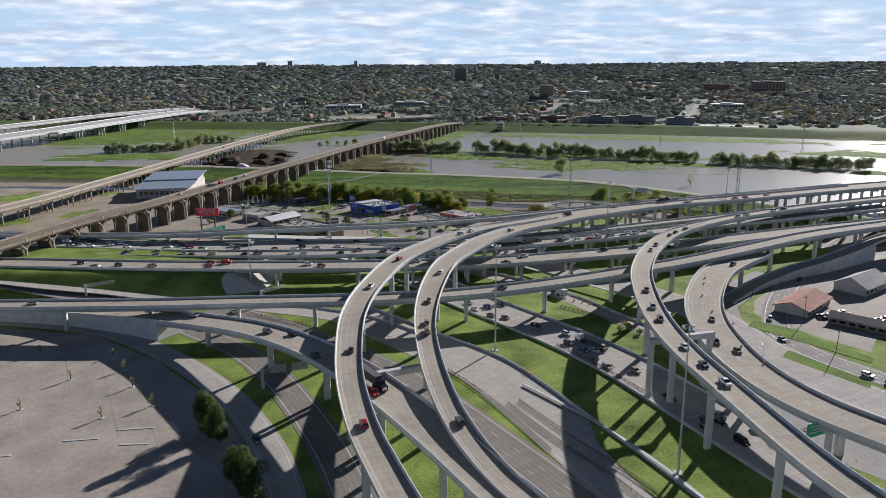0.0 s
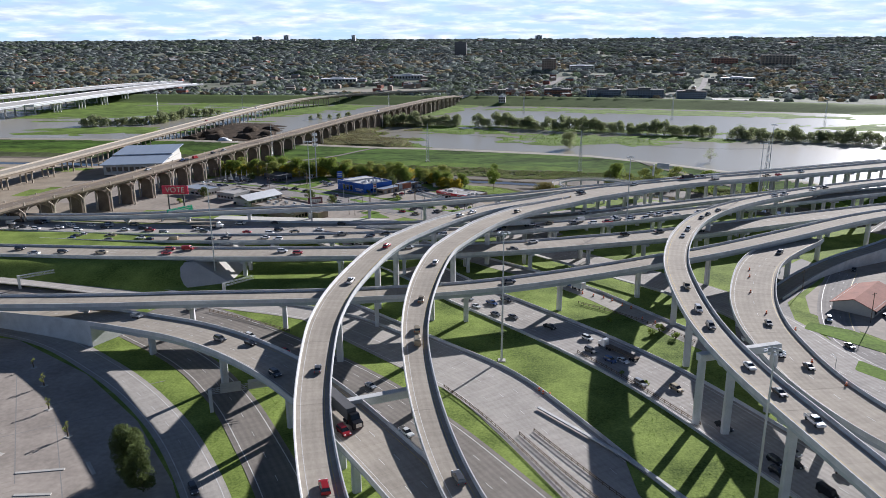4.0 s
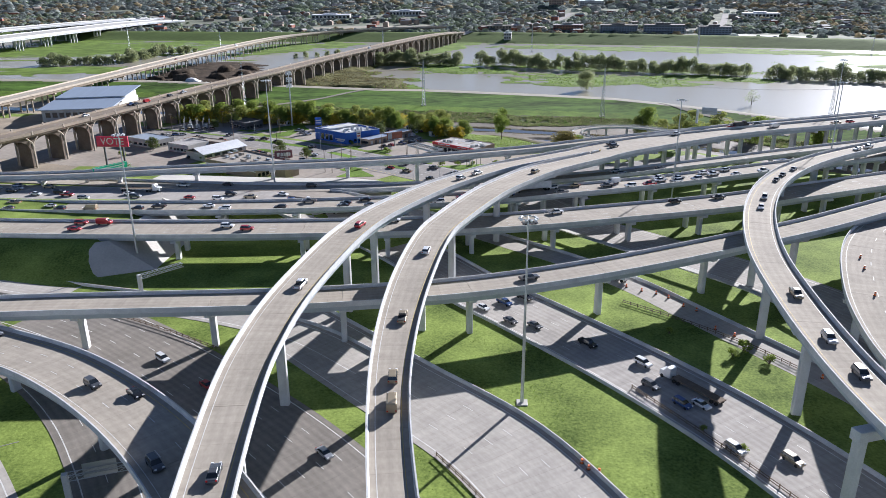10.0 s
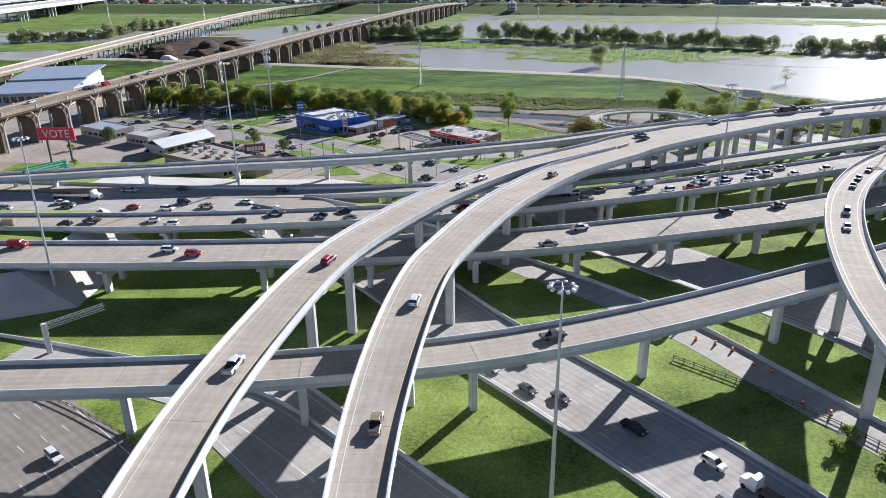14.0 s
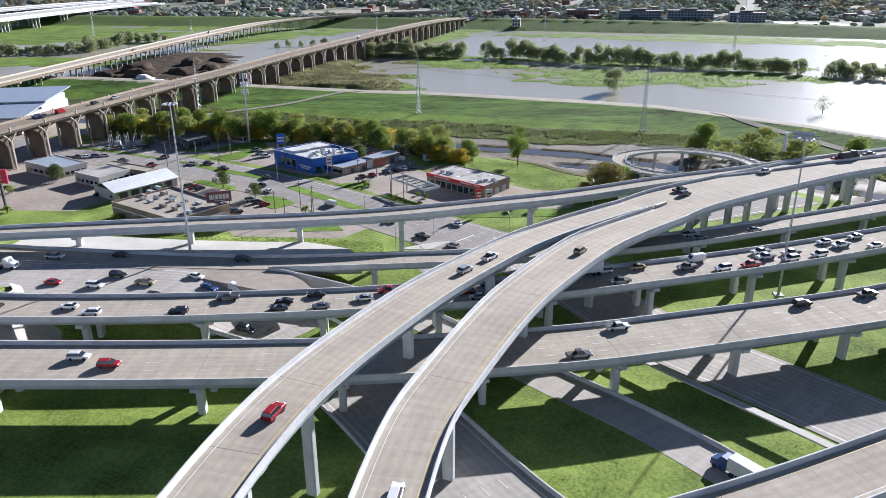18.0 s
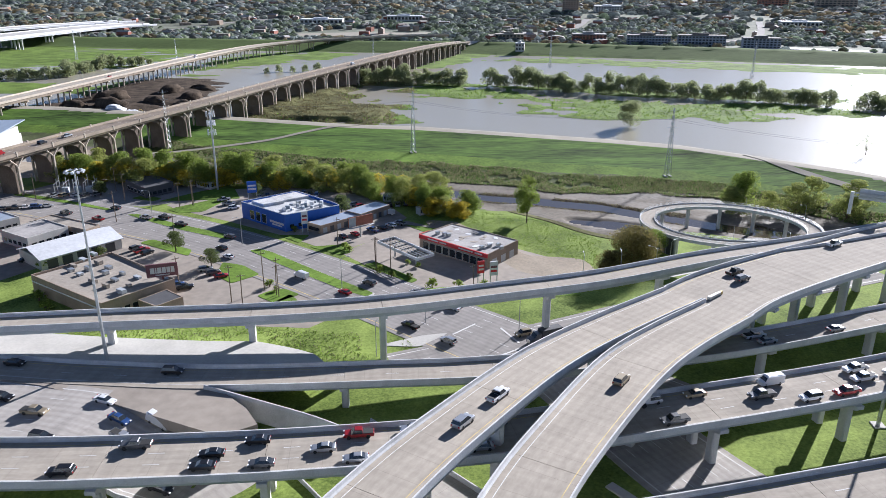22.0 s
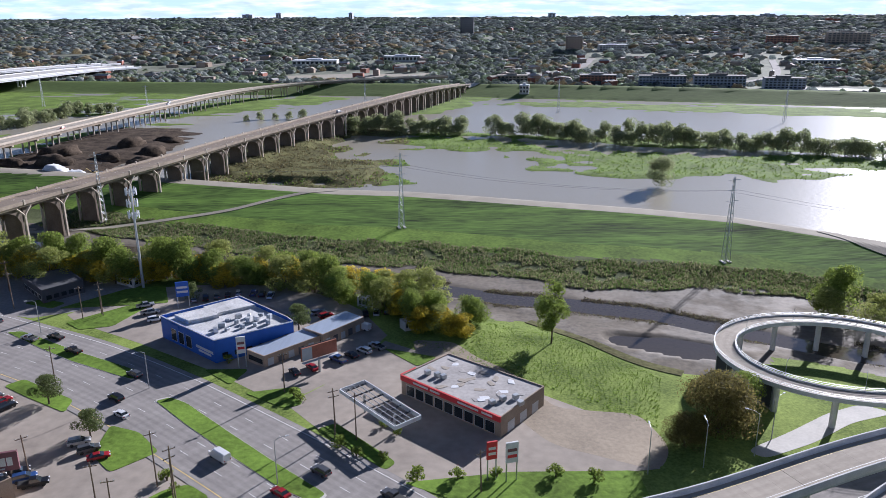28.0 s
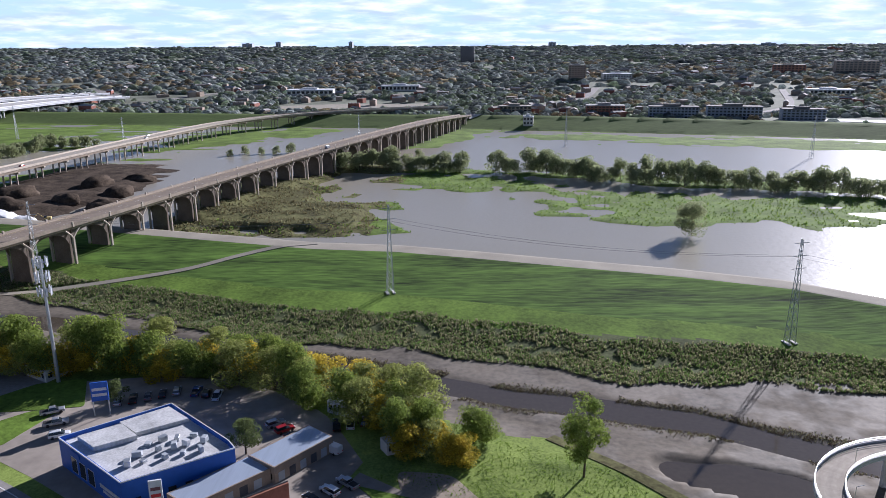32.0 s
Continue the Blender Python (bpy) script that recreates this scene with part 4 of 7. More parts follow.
swept("slope_paving", RAMPS["G2"], [(lambda ss: np.full(len(ss), 4.75), 0.25), (lambda ss: 5.2 + 13.3 * np.clip((_s1 - ss) / 20, 0, 1) ** 0.5, -0.45), (lambda ss: 5.2 + 13.3 * np.clip((_s1 - ss) / 20, 0, 1) ** 0.5, -6.0), (lambda ss: np.full(len(ss), 4.75), -6.0)], "conc", _pav, _s0, _s1)
for _a, _b in (((-0.1, 411.1), (6, 416.2)), ((6, 419.1), (1, 428)), ((-6, 430), (-12, 423)), ((2, 412.5), (9.1, 407.5)), ((-1.1, 409.6), (5, 405.7))):
    _m = drape_strip("stop_line", Line([(*_a, 0), (*_b, 0)], 1.0), (0.28, -0.28), 0.17, "white", None, 0.0)
    tagged(_m, "worn white stop line at the street junction", "marking", "stop lines", "structure")


# ---- trees ----
rng = random.Random(7)


def leaf_cloud(seed, h, r, trunk_h, count, leaf, mat, gaps=0.35, narrow=1.0, clumps=16):
    """Crown of many small leaf cards in uneven clumps."""
    g = np.random.RandomState(seed)
    cen = []
    for i in range(clumps):
        a, q = g.uniform(0, 2 * math.pi), g.uniform(0, 1)
        zz = trunk_h + (h - trunk_h) * (0.12 + 0.80 * q)
        rr = r * (1 - abs(2 * q - 0.75) ** 2 * 0.42) * math.sqrt(g.uniform(0.05, 1)) * 0.78
        cen.append((rr * math.cos(a), rr * math.sin(a), zz, r * g.uniform(0.28, 0.50)))
    cen = np.array(cen)
    k = g.randint(0, clumps, count)
    d = g.normal(size=(count, 3)); d /= np.linalg.norm(d, axis=1)[:, None]
    rad = g.uniform(0.55, 1.0, count) ** 0.6
    c = cen[k, :3] + d * (rad * cen[k, 3])[:, None] * np.array([1, 1, 0.8 * narrow])
    c[:, 2] = np.clip(c[:, 2], trunk_h * 0.55, h)
    # card axes: roughly facing outwards with a wide scatter
    nrm = d + g.normal(size=(count, 3)) * 0.6 + np.array([0, 0, 0.35])
    nrm /= np.linalg.norm(nrm, axis=1)[:, None]
    u = np.cross(nrm, g.normal(size=(count, 3))); u /= np.linalg.norm(u, axis=1)[:, None]
    v = np.cross(nrm, u)
    s = (leaf * g.uniform(0.6, 1.3, count))[:, None]
    vs = np.stack([c - u * s * 0.5, c + v * s * 0.38, c + u * s * 0.55 + nrm * s * 0.12, c - v * s * 0.38], 1).reshape(-1, 3)
    fs = (np.arange(count)[:, None] * 4 + np.arange(4)[None, :]).tolist()
    return mesh_of("crown", vs, fs, mat), cen


def make_tree(name, label, category, seed, h, r, trunk_h, mat, count=1500, leaf=0.75, group="", narrow=1.0, clumps=16, trunk_r=0.3):
    ob = thing(name, label, category, group)
    me, cen = leaf_cloud(seed, h, r, trunk_h, count, leaf, mat, narrow=narrow, clumps=clumps)
    part_mesh("crown", me, ob)
    bm = bmesh.new()
    g = random.Random(seed)
    tip = Vector((g.uniform(-.3, .3), g.uniform(-.3, .3), trunk_h + (h - trunk_h) * 0.35))
    tube(bm, (0, 0, -0.4), (tip.x * .5, tip.y * .5, trunk_h), trunk_r, trunk_r * 0.75, 7)
    tube(bm, (tip.x * .5, tip.y * .5, trunk_h), tip, trunk_r * 0.75, trunk_r * 0.4, 6)
    for i in range(min(6, len(cen))):
        tube(bm, (tip.x * .5, tip.y * .5, trunk_h * g.uniform(.8, 1.1)), cen[i, :3] * (0.9, 0.9, 0.97), trunk_r * 0.42, trunk_r * 0.12, n=5)
    part("trunk", bm, "trunk", ob)
    return ob


def spot(x, y, turn=0.0, s=1.0, sz=None, z=None):
    zz = ground_z(x, y) if z is None else z
    return pose(x, y, zz, 0, 0, turn) @ Matrix.Diagonal((s, s, sz or s, 1))


PROTO = {}


def plant(kind, x, y, s=1.0, sz=None, turn=None, z=None):
    turn = rng.uniform(0, 360) if turn is None else turn
    m = spot(x, y, turn, s, sz, z)
    if kind not in PROTO:
        name, label, cat, seed, h, r, th, mat, count, leaf, group, narrow, clumps = KINDS[kind]
        PROTO[kind] = make_tree(name, label, cat, seed, h, r, th, mat, count, leaf, group, narrow, clumps)
        PROTO[kind].matrix_basis = m
        return PROTO[kind]
    return copy_thing(PROTO[kind], m)


KINDS = {
    "green": ("tree", "leafy green tree on the wooded creek edge", "tree", 11, 12, 7.4, 0.7, "leaf", 6500, 0.52, "trees by the creek", 1.0, 20),
    "dark": ("tree", "dark green spreading tree beside the creek", "tree", 12, 11, 7.2, 0.6, "leaf_dark", 6000, 0.52, "trees by the creek", 1.0, 20),
    "yellow": ("tree", "yellowing autumn tree at the creek edge", "tree", 13, 10.0, 6.4, 0.6, "leaf_yellow", 6000, 0.50, "trees by the creek", 1.0, 18),
    "olive": ("tree", "thin olive-green tree with open crown", "tree", 14, 13, 7.0, 1.2, "leaf_olive", 5000, 0.46, "trees by the creek", 1.0, 16),
    "tall": ("tree", "tall narrow green tree on the grassy bank", "tree", 15, 19.5, 4.8, 3.2, "leaf", 8000, 0.45, "", 1.3, 30),
    "bush": ("tree", "huge rounded tree with rusty autumn leaves", "tree", 16, 16, 11, 1.0, "leaf_brown", 17000, 0.5, "", 1.0, 46),
    "oak": ("tree", "round dark oak in a parking lot bed", "tree", 17, 8.5, 5.0, 2.0, "leaf_dark", 4200, 0.38, "parking lot trees", 1.0, 20),
    "lone": ("tree", "lone spreading tree standing in flood water", "tree", 18, 18, 9.5, 3.0, "leaf_river", 7000, 0.62, "", 1.0, 26),
    "bare": ("tree", "thin half-bare tree standing in flood water", "tree", 28, 12.5, 7.0, 3.5, "leaf_river", 620, 0.55, "", 1.0, 20),
    "row": ("tree", "dark leafy tree in a row along the river", "tree", 19, 13.5, 9.0, 1.2, "leaf_river", 1700, 1.1, "river tree rows", 1.0, 18),
    "row2": ("tree", "olive leafy tree in a row along the river", "tree", 20, 16, 8.5, 1.6, "leaf_river", 1700, 1.1, "river tree rows", 1.0, 18),
    "verge": ("tree", "tall dark evergreen tree beside the lot", "tree", 31, 15, 4.6, 1.2, "leaf_dark", 9000, 0.42, "trees by the lot", 1.25, 26),
    "sapling": ("tree", "small thin sapling with sparse leaves in the lot", "tree", 21, 5.0, 1.4, 1.8, "leaf_olive", 120, 0.40, "parking lot saplings", 1.0, 7),
    "shrub": ("shrub", "low green shrub at the roadside", "shrub", 22, 2.6, 2.2, 0.3, "leaf", 420, 0.45, "shrubs", 1.0, 9),
}

# creek wood
_line = Line([(-215, 580, 0), (-170, 572, 0), (-141, 568, 0), (-127, 574, 0), (-99, 571, 0), (-82, 574, 0), (-62, 564, 0), (-44, 553, 0), (-31, 541, 0), (-16, 528, 0)])
_kinds = ["green", "yellow", "yellow", "olive", "green", "yellow", "dark", "yellow", "olive", "yellow", "olive"]
for i in range(58):
    s = (i + 0.5) / 58 * _line.length
    p, _, _ = _line.at(s, rng.uniform(-6.0, 9.0))
    plant(_kinds[(i * 7 + i // 3) % 11], p[0], p[1], rng.uniform(0.9, 1.3) * (1 - 0.3 * max(0, i / 58 - 0.7) / 0.3), rng.uniform(0.85, 1.2) * (1 - 0.3 * max(0, i / 58 - 0.7) / 0.3))
for x, y, k, s in ((-27, 548, "olive", 1.25), (-33, 553, "olive", 1.0), (-15, 528, "yellow", 0.8), (-20, 533, "yellow", 0.7), (-24, 536, "green", 0.8), (12, 523, "tall", 1.0), (46, 477, "bush", 0.86), (37, 471, "bush", 0.55), (53, 486, "green", 0.8),
                   (105, 552, "green", 1.25), (99, 546, "olive", 1.0), (126, 549, "olive", 1.1), (143, 541, "olive", 1.0), (133, 556, "olive", 1.2), (112, 545, "olive", 0.9), (150, 549, "olive", 1.15), (165, 525, "green", 1.2), (190, 505, "green", 1.1),
                   (-63, 528, "oak", 0.95), (-113, 481, "oak", 0.9), (-95, 467, "oak", 0.8), (-105, 551, "oak", 0.75), (-175, 548, "oak", 0.8), (-190, 488, "oak", 0.9), (-141, 476, "oak", 0.55), (-136, 473, "oak", 0.5),
                   (-82, 152, "verge", 1.0), (-77, 147, "verge", 0.9), (-84, 157, "verge", 0.75), (-60, 120, "verge", 0.95), (-55, 114, "verge", 1.0), (-64, 124, "verge", 0.8),
                   (90, 742, "lone", 1.0), (207, 664, "bare", 1.0)):
    plant(k, x, y, s)
for x, y in ((-177.9, 216.3), (-145.8, 214.3), (-134.5, 201.3), (-151, 191.3), (-109.7, 171.3), (-123.1, 161.3), (-124.1, 186.3), (-155.1, 166.3)):
    plant("sapling", x, y, rng.uniform(0.8, 1.15))
for x, y, s in ((-38, 466, 1.0), (-34, 463, .8), (-28, 462, .7), (-54, 488, .9), (-52, 486, .7), (-71, 452, .9), (-68, 449, .6), (-110, 427, 1.1), (-130, 430, 1.3), (-137, 437, 1.2), (-150, 462, 1.2), (-20, 455, 1.1), (-12, 456, .9), (-4, 457, .8),
                (8, 458, 1.0), (16, 457, 1.0), (-77, 506, .8), (-200, 470, 1.2), (-185, 445, 1.0), (72.2, 256.3, 1.1), (68.1, 252.3, .9), (76.3, 249.3, .9), (54.6, 265.3, .7), (57.7, 211.3, .6), (51.5, 218.3, .5), (-30, 475, .6), (-26, 472, .6)):
    plant("shrub", x, y, s)
for i in range(26):
    t = i / 25
    plant("row" if i % 3 else "row2", -135 + 105 * t + rng.uniform(-3, 3), 934 - 4 * t + rng.uniform(-7, 7), rng.uniform(0.7, 1.05))
_row = Line([(-6, 938, 0), (44, 914, 0), (81, 893, 0), (151, 873, 0), (232, 845, 0), (300, 815, 0), (430, 770, 0)])
for i in range(84):
    p, _, _ = _row.at((i + rng.uniform(0, .8)) / 84 * _row.length, rng.uniform(-7, 7))
    if 256 < p[0] < 268:
        continue
    plant("row" if rng.random() < 0.55 else "row2", p[0], p[1], rng.uniform(0.75, 1.15), rng.uniform(0.8, 1.2))
_row = Line([(-520, 935, 0), (-434, 950, 0), (-429, 1034, 0), (-383, 1067, 0)])
for i in range(44):
    p, _, _ = _row.at((i + rng.uniform(0, .8)) / 44 * _row.length, rng.uniform(-9, 9))
    plant("row" if i % 2 else "row2", p[0], p[1], rng.uniform(0.6, 1.0))
for x, y in ((-226, 1019), (-212, 1022), (-200, 1027), (-188, 1030), (-236, 1010), (310, 855), (330, 840), (355, 790), (-70, 1000)):
    plant("row2", x, y, rng.uniform(0.4, 0.65))


# ---- brush on the levee foot and tall weeds ----
def tufts(name, label, count, place, size, mats, seed, per=5):
    """Many small leafy tufts in one mesh."""
    g = np.random.RandomState(seed)
    pts = place(g, count)
    n = len(pts)
    z = land(pts[:, 0], pts[:, 1])[0]
    c = np.repeat(np.c_[pts, z], per, axis=0)
    s = np.repeat(size * g.uniform(0.5, 1.3, n), per)[:, None]
    a = g.uniform(0, 2 * math.pi, n * per)
    lean = g.uniform(0.2, 0.9, n * per)
    out = np.stack([np.cos(a) * lean, np.sin(a) * lean, np.ones(n * per)], 1)
    out /= np.linalg.norm(out, axis=1)[:, None]
    side = np.stack([-np.sin(a), np.cos(a), np.zeros(n * per)], 1)
    base = c + np.stack([np.cos(a), np.sin(a), np.zeros(n * per)], 1) * s * 0.15
    vs = np.stack([base - side * s * 0.3, base + side * s * 0.3, base + out * s + side * s * 0.12, base + out * s * 1.02 - side * s * 0.22], 1).reshape(-1, 3)
    fs = (np.arange(n * per)[:, None] * 4 + np.arange(4)[None, :]).tolist()
    me = mesh_of(name, vs, fs, mats, g.randint(0, len(mats), n * per).tolist())
    return tagged(part_mesh(name, me), label, "plants", kind="stuff")


def on_brush(g, k):
    x = g.uniform(-215, 210, k)
    d = -69 + 23 * g.uniform(0, 1, k) ** 1.2
    d *= np.interp(x, SPREAD_X, SPREAD)
    y = np.interp(x, CREST_X, CREST_Y) + d + 3 * lattice(x, x, 20, 5)
    keep = (np.abs(y - np.interp(x, TRACK_X, TRACK_Y)) > 3.2) & (lattice(x, y, 5, 31) + 0.6 * lattice(x, y, 2.2, 32) > g.uniform(-1.0, 0.3, k))
    return np.c_[x, y][keep]


M["blade"] = leaf_material("grass_blades", (0.11, 0.19, 0.04))
M["blade_pale"] = leaf_material("pale_grass_blades", (0.19, 0.28, 0.045))
M["blade_olive"] = leaf_material("olive_brush_leaves", (0.23, 0.225, 0.12))
tufts("brush", "rough dark brush along the levee foot", 42000, on_brush, 0.7, ["blade_olive", "blade_olive", "blade"], 3, 4)


def in_field(g, k):
    x, y = g.uniform(-35, 45, k), g.uniform(465, 545, k)
    poly = ((-33, 520), (-12, 541), (17, 528), (39, 503), (33, 478), (8, 496), (-18, 515))
    keep = np.zeros(k, bool)
    for (ax, ay), (bx, by) in zip(poly, poly[1:] + poly[:1]):
        keep ^= ((ay > y) != (by > y)) & (x < (bx - ax) * (y - ay) / (by - ay) + ax)
    return np.c_[x, y][keep]


tufts("field_weeds", "bright tall weeds on the vacant field", 13000, in_field, 0.24, ["blade_pale"], 6, 4)


def in_marsh(g, k):
    x, y = g.uniform(-180, 330, k), g.uniform(720, 1010, k)
    z = land(x, y)[0]
    return np.c_[x, y][(z > WATER_Z - 0.1) & (z < -2.6)]


tufts("marsh_reeds", "yellow-green marsh grass standing in flood water", 18000, in_marsh, 0.75, ["blade_pale", "blade_pale", "blade"], 8, 3)


def on_bank(g, k):
    x, y = g.uniform(-200, -60, k), g.uniform(690, 930, k)
    z, c = land(x, y)
    return np.c_[x, y][(c == 6) & (z > WATER_Z + 0.2) & (lattice(x, y, 9, 41) > g.uniform(-0.8, 0.5, k))]


M["blade_bank"] = leaf_material("dry_bank_weeds", (0.135, 0.115, 0.055))
tufts("bank_scrub", "dry brown scrub on the river bank", 14000, on_bank, 0.8, ["blade_bank", "blade_bank", "blade_olive"], 42, 3)


def in_creek(g, k):
    x = g.uniform(-120, 120, k)
    side = np.where(g.rand(k) < 0.6, 6.5, -5.5)
    y = np.interp(x, CREEK_X, CREEK_Y) + side + g.normal(size=k) * 1.3
    keep = lattice(x, y, 16, 12) > 0.05
    return np.c_[x, y][keep]


M["blade_brown"] = leaf_material("drowned_brown_weeds", (0.09, 0.07, 0.045))
tufts("creek_debris", "dark drowned weeds and debris beside the creek", 14000, in_creek, 0.32, ["blade_brown", "blade_brown", "blade_olive"], 14, 3)


def on_verges(g, k):
    """Rough clumps on the grass between the ramps."""
    x, y = g.uniform(-120, 130, k), g.uniform(140, 320, k)
    keep = lattice(x, y, 26, 15) + 0.6 * lattice(x, y, 7, 16) > 0.15
    for name, half in (("J0", 13.2), ("J1", 13.2), ("J2", 6.6), ("I", 12.2), ("I2", 5.6), ("L1", 6.2), ("L2", 7.2), ("R1", 7.2), ("R2", 12.2)):
        p = RAMPS[name].pos
        for q in p:
            keep &= np.hypot(x - q[0], y - q[1]) > half + 0.6
    keep &= ~((x < -45) & (y < 150)) & ~((x < -75) & (y < 215))
    return np.c_[x, y][keep]


tufts("verge_grass", "uneven tussocks on the grass between ramps", 26000, on_verges, 0.2, ["blade_pale"], 15, 3)


def on_slope(g, k):
    x, y = g.uniform(-130, 8, k), g.uniform(397, 424, k)
    keep = (lattice(x, y, 12, 18) > -0.5) & (y > np.where(x < -42, 403.5, 397))
    keep &= np.min([np.hypot(x - q[0], y - q[1]) for q in RAMPS["X"].pos], axis=0) > 9
    keep &= np.min([np.hypot(x - q[0], y - q[1]) for q in RAMPS["S"].pos], axis=0) > 15
    return np.c_[x, y][keep]


tufts("slope_weeds", "rough weeds on the slope below the ramp", 7000, on_slope, 0.34, ["blade_pale", "blade_pale", "blade_olive"], 17, 3)


# ---- far wooded town ----
FAR_ROADS = [Line([(x, y, 0) for x, y in p], 12.0) for p in (((-640, 1580), (-690, 1690), (-790, 1800)), ((-70, 1362), (20, 1410), (130, 1600), (190, 1850)), ((-560, 1500), (-520, 1700), (-420, 1900)), ((300, 1330), (420, 1500), (520, 1800)))]
CLEARINGS = ((-215, 1500, 120, 110), (-560, 1640, 90, 70), (420, 1265, 120, 40), (250, 2060, 60, 50), (-330, 1700, 70, 45), (560, 1700, 60, 40), (-180, 1780, 60, 30))


def far_wood(name, label, count, y0, y1, size, seed, mats, xk=0.66, flat=0.58):
    """Overlapping rounded crowns in one mesh, thick in some blocks and thin along streets."""
    g = np.random.RandomState(seed)
    y = y0 + (y1 - y0) * g.uniform(0, 1, count) ** 0.8
    x = g.uniform(-1, 1, count) * (y * xk + 120)
    keep = (y > np.interp(x, FAR_X, FAR_Y) + 24) & (lattice(x, y, 160, 7) + 0.7 * lattice(x, y, 45, 8) > -0.7)
    for ln in FAR_ROADS:
        for q in ln.pos[::2]:
            keep &= np.hypot(x - q[0], y - q[1]) > 26
    for cx, cy, a, b in CLEARINGS:
        keep &= ((x - cx) / a) ** 2 + ((y - cy) / b) ** 2 > 1
    x, y = x[keep], y[keep]
    n = len(x)
    z = land(x, y)[0]
    base = np.array([(math.cos(a) * r, math.sin(a) * r, h) for h, r, k, o in ((0.0, .80, 5, 0), (0.42, 1.0, 5, .5), (0.80, .66, 5, .2)) for a in [(i + o) * 2 * math.pi / k for i in range(k)]] + [(0, 0, 1.0)])
    faces = []
    for lo in (0, 5):
        for i in range(5):
            j = (i + 1) % 5
            faces += [(lo + i, lo + j, lo + 5 + i), (lo + j, lo + 5 + j, lo + 5 + i)]
    faces += [(10 + i, 10 + (i + 1) % 5, 15) for i in range(5)]
    s = size * g.uniform(0.5, 1.3, n)
    hh = s * g.uniform(0.9, 1.5, n) * flat
    vs = base[None] * g.uniform(0.76, 1.24, (n, len(base), 3))
    vs = vs * np.stack([s, s, hh], 1)[:, None, :] + np.stack([x, y, z - 0.4], 1)[:, None, :]
    nb = len(base)
    fs = (np.arange(n)[:, None, None] * nb + np.array(faces)[None]).reshape(-1, 3).tolist()
    pick = np.clip(((lattice(x, y, 110, 41) * 0.7 + g.uniform(-0.8, 0.8, n)) * 0.5 + 0.5) * len(mats), 0, len(mats) - 1).astype(int)
    tagged(part_mesh(name, mesh_of(name, vs.reshape(-1, 3), fs, mats, np.repeat(pick, len(faces)).tolist(), smooth=True)), label, "woods", kind="stuff")


# the haze-grey crown colour takes a larger share with distance
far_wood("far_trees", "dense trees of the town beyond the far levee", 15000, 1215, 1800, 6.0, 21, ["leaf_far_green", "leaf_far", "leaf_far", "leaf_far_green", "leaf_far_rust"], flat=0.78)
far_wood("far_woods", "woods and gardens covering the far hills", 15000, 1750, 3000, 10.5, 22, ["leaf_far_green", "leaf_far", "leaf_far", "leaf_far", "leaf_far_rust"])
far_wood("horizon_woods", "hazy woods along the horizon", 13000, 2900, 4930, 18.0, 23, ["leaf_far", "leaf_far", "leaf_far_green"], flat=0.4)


# ---- buildings ----
def slab(name, label, outline, mat, z=None, lift=0.05, thick=0.4, category="pavement", kind="structure", kerb=0.0):
    """A flat patch of paving or lawn on level ground."""
    a = sum(outline[i][0] * outline[(i + 1) % len(outline)][1] - outline[(i + 1) % len(outline)][0] * outline[i][1] for i in range(len(outline)))
    pts = outline if a > 0 else outline[::-1]
    bm = bmesh.new()
    zz = ground_z(*outline[0]) if z is None else z
    prism(bm, pts, zz - thick, zz + lift)
    ob = part(name, bm, mat)
    return tagged(ob, label, category, kind=kind)


def rounded(pts, r=2.0, k=4):
    """Rounds the corners of an outline."""
    out = []
    n = len(pts)
    for i in range(n):
        p, a, b = Vector(pts[i]), Vector(pts[i - 1]), Vector(pts[(i + 1) % n])
        da, db = (a - p), (b - p)
        ra, rb = min(r, da.length * 0.45), min(r, db.length * 0.45)
        pa, pb = p + da.normalized() * ra, p + db.normalized() * rb
        for j in range(k + 1):
            t = j / k
            q = pa * (1 - t) ** 2 + p * 2 * t * (1 - t) + pb * t * t
            out.append((q.x, q.y))
    return out


slab("pavement", "stained concrete parking lot round the blue restaurant", [(-140, 536), (-131, 560), (-104, 566), (-80, 566), (-58, 556), (-47, 545), (-36, 526), (-44, 500), (-56, 483.5), (-78, 499.5), (-107, 516.5), (-133, 530)], "lot", -3, 0.02)
slab("pavement", "cracked concrete lot of the empty filling station", [(-55, 484), (-48, 494), (-36, 522), (-20, 512), (8, 492), (30, 476), (30, 462), (-4, 455), (-22, 452), (-30, 459), (-42, 470.5)], "lot", -3, 0.025)
slab("pavement", "worn lot of the liquor shop with faded stripes", [(-170, 512), (-140, 508), (-112, 490), (-88, 472), (-60, 450), (-44, 435), (-52, 424.5), (-90, 424.5), (-100, 440), (-128, 466), (-162, 490)], "lot", -3, 0.02)
slab("pavement", "dark lots of small works beside the old bridge", [(-215, 548), (-150, 533), (-137, 540), (-126, 572), (-200, 582)], "lot_old", -3, 0.015)
slab("pavement", "dirt yards and car lots across the boulevard", [(-300, 560), (-215, 545), (-165, 525), (-150, 505), (-165, 492), (-150, 468), (-160, 448), (-215, 448), (-320, 480)], "lot", -3, 0.01)
slab("ground", "bare trodden dirt behind the filling station", rounded([(-20, 512), (6, 494), (10, 486), (30, 484), (34, 470), (30, 461), (8, 470), (-5, 490)], 4), "dirt", -3, 0.03, kind="structure")
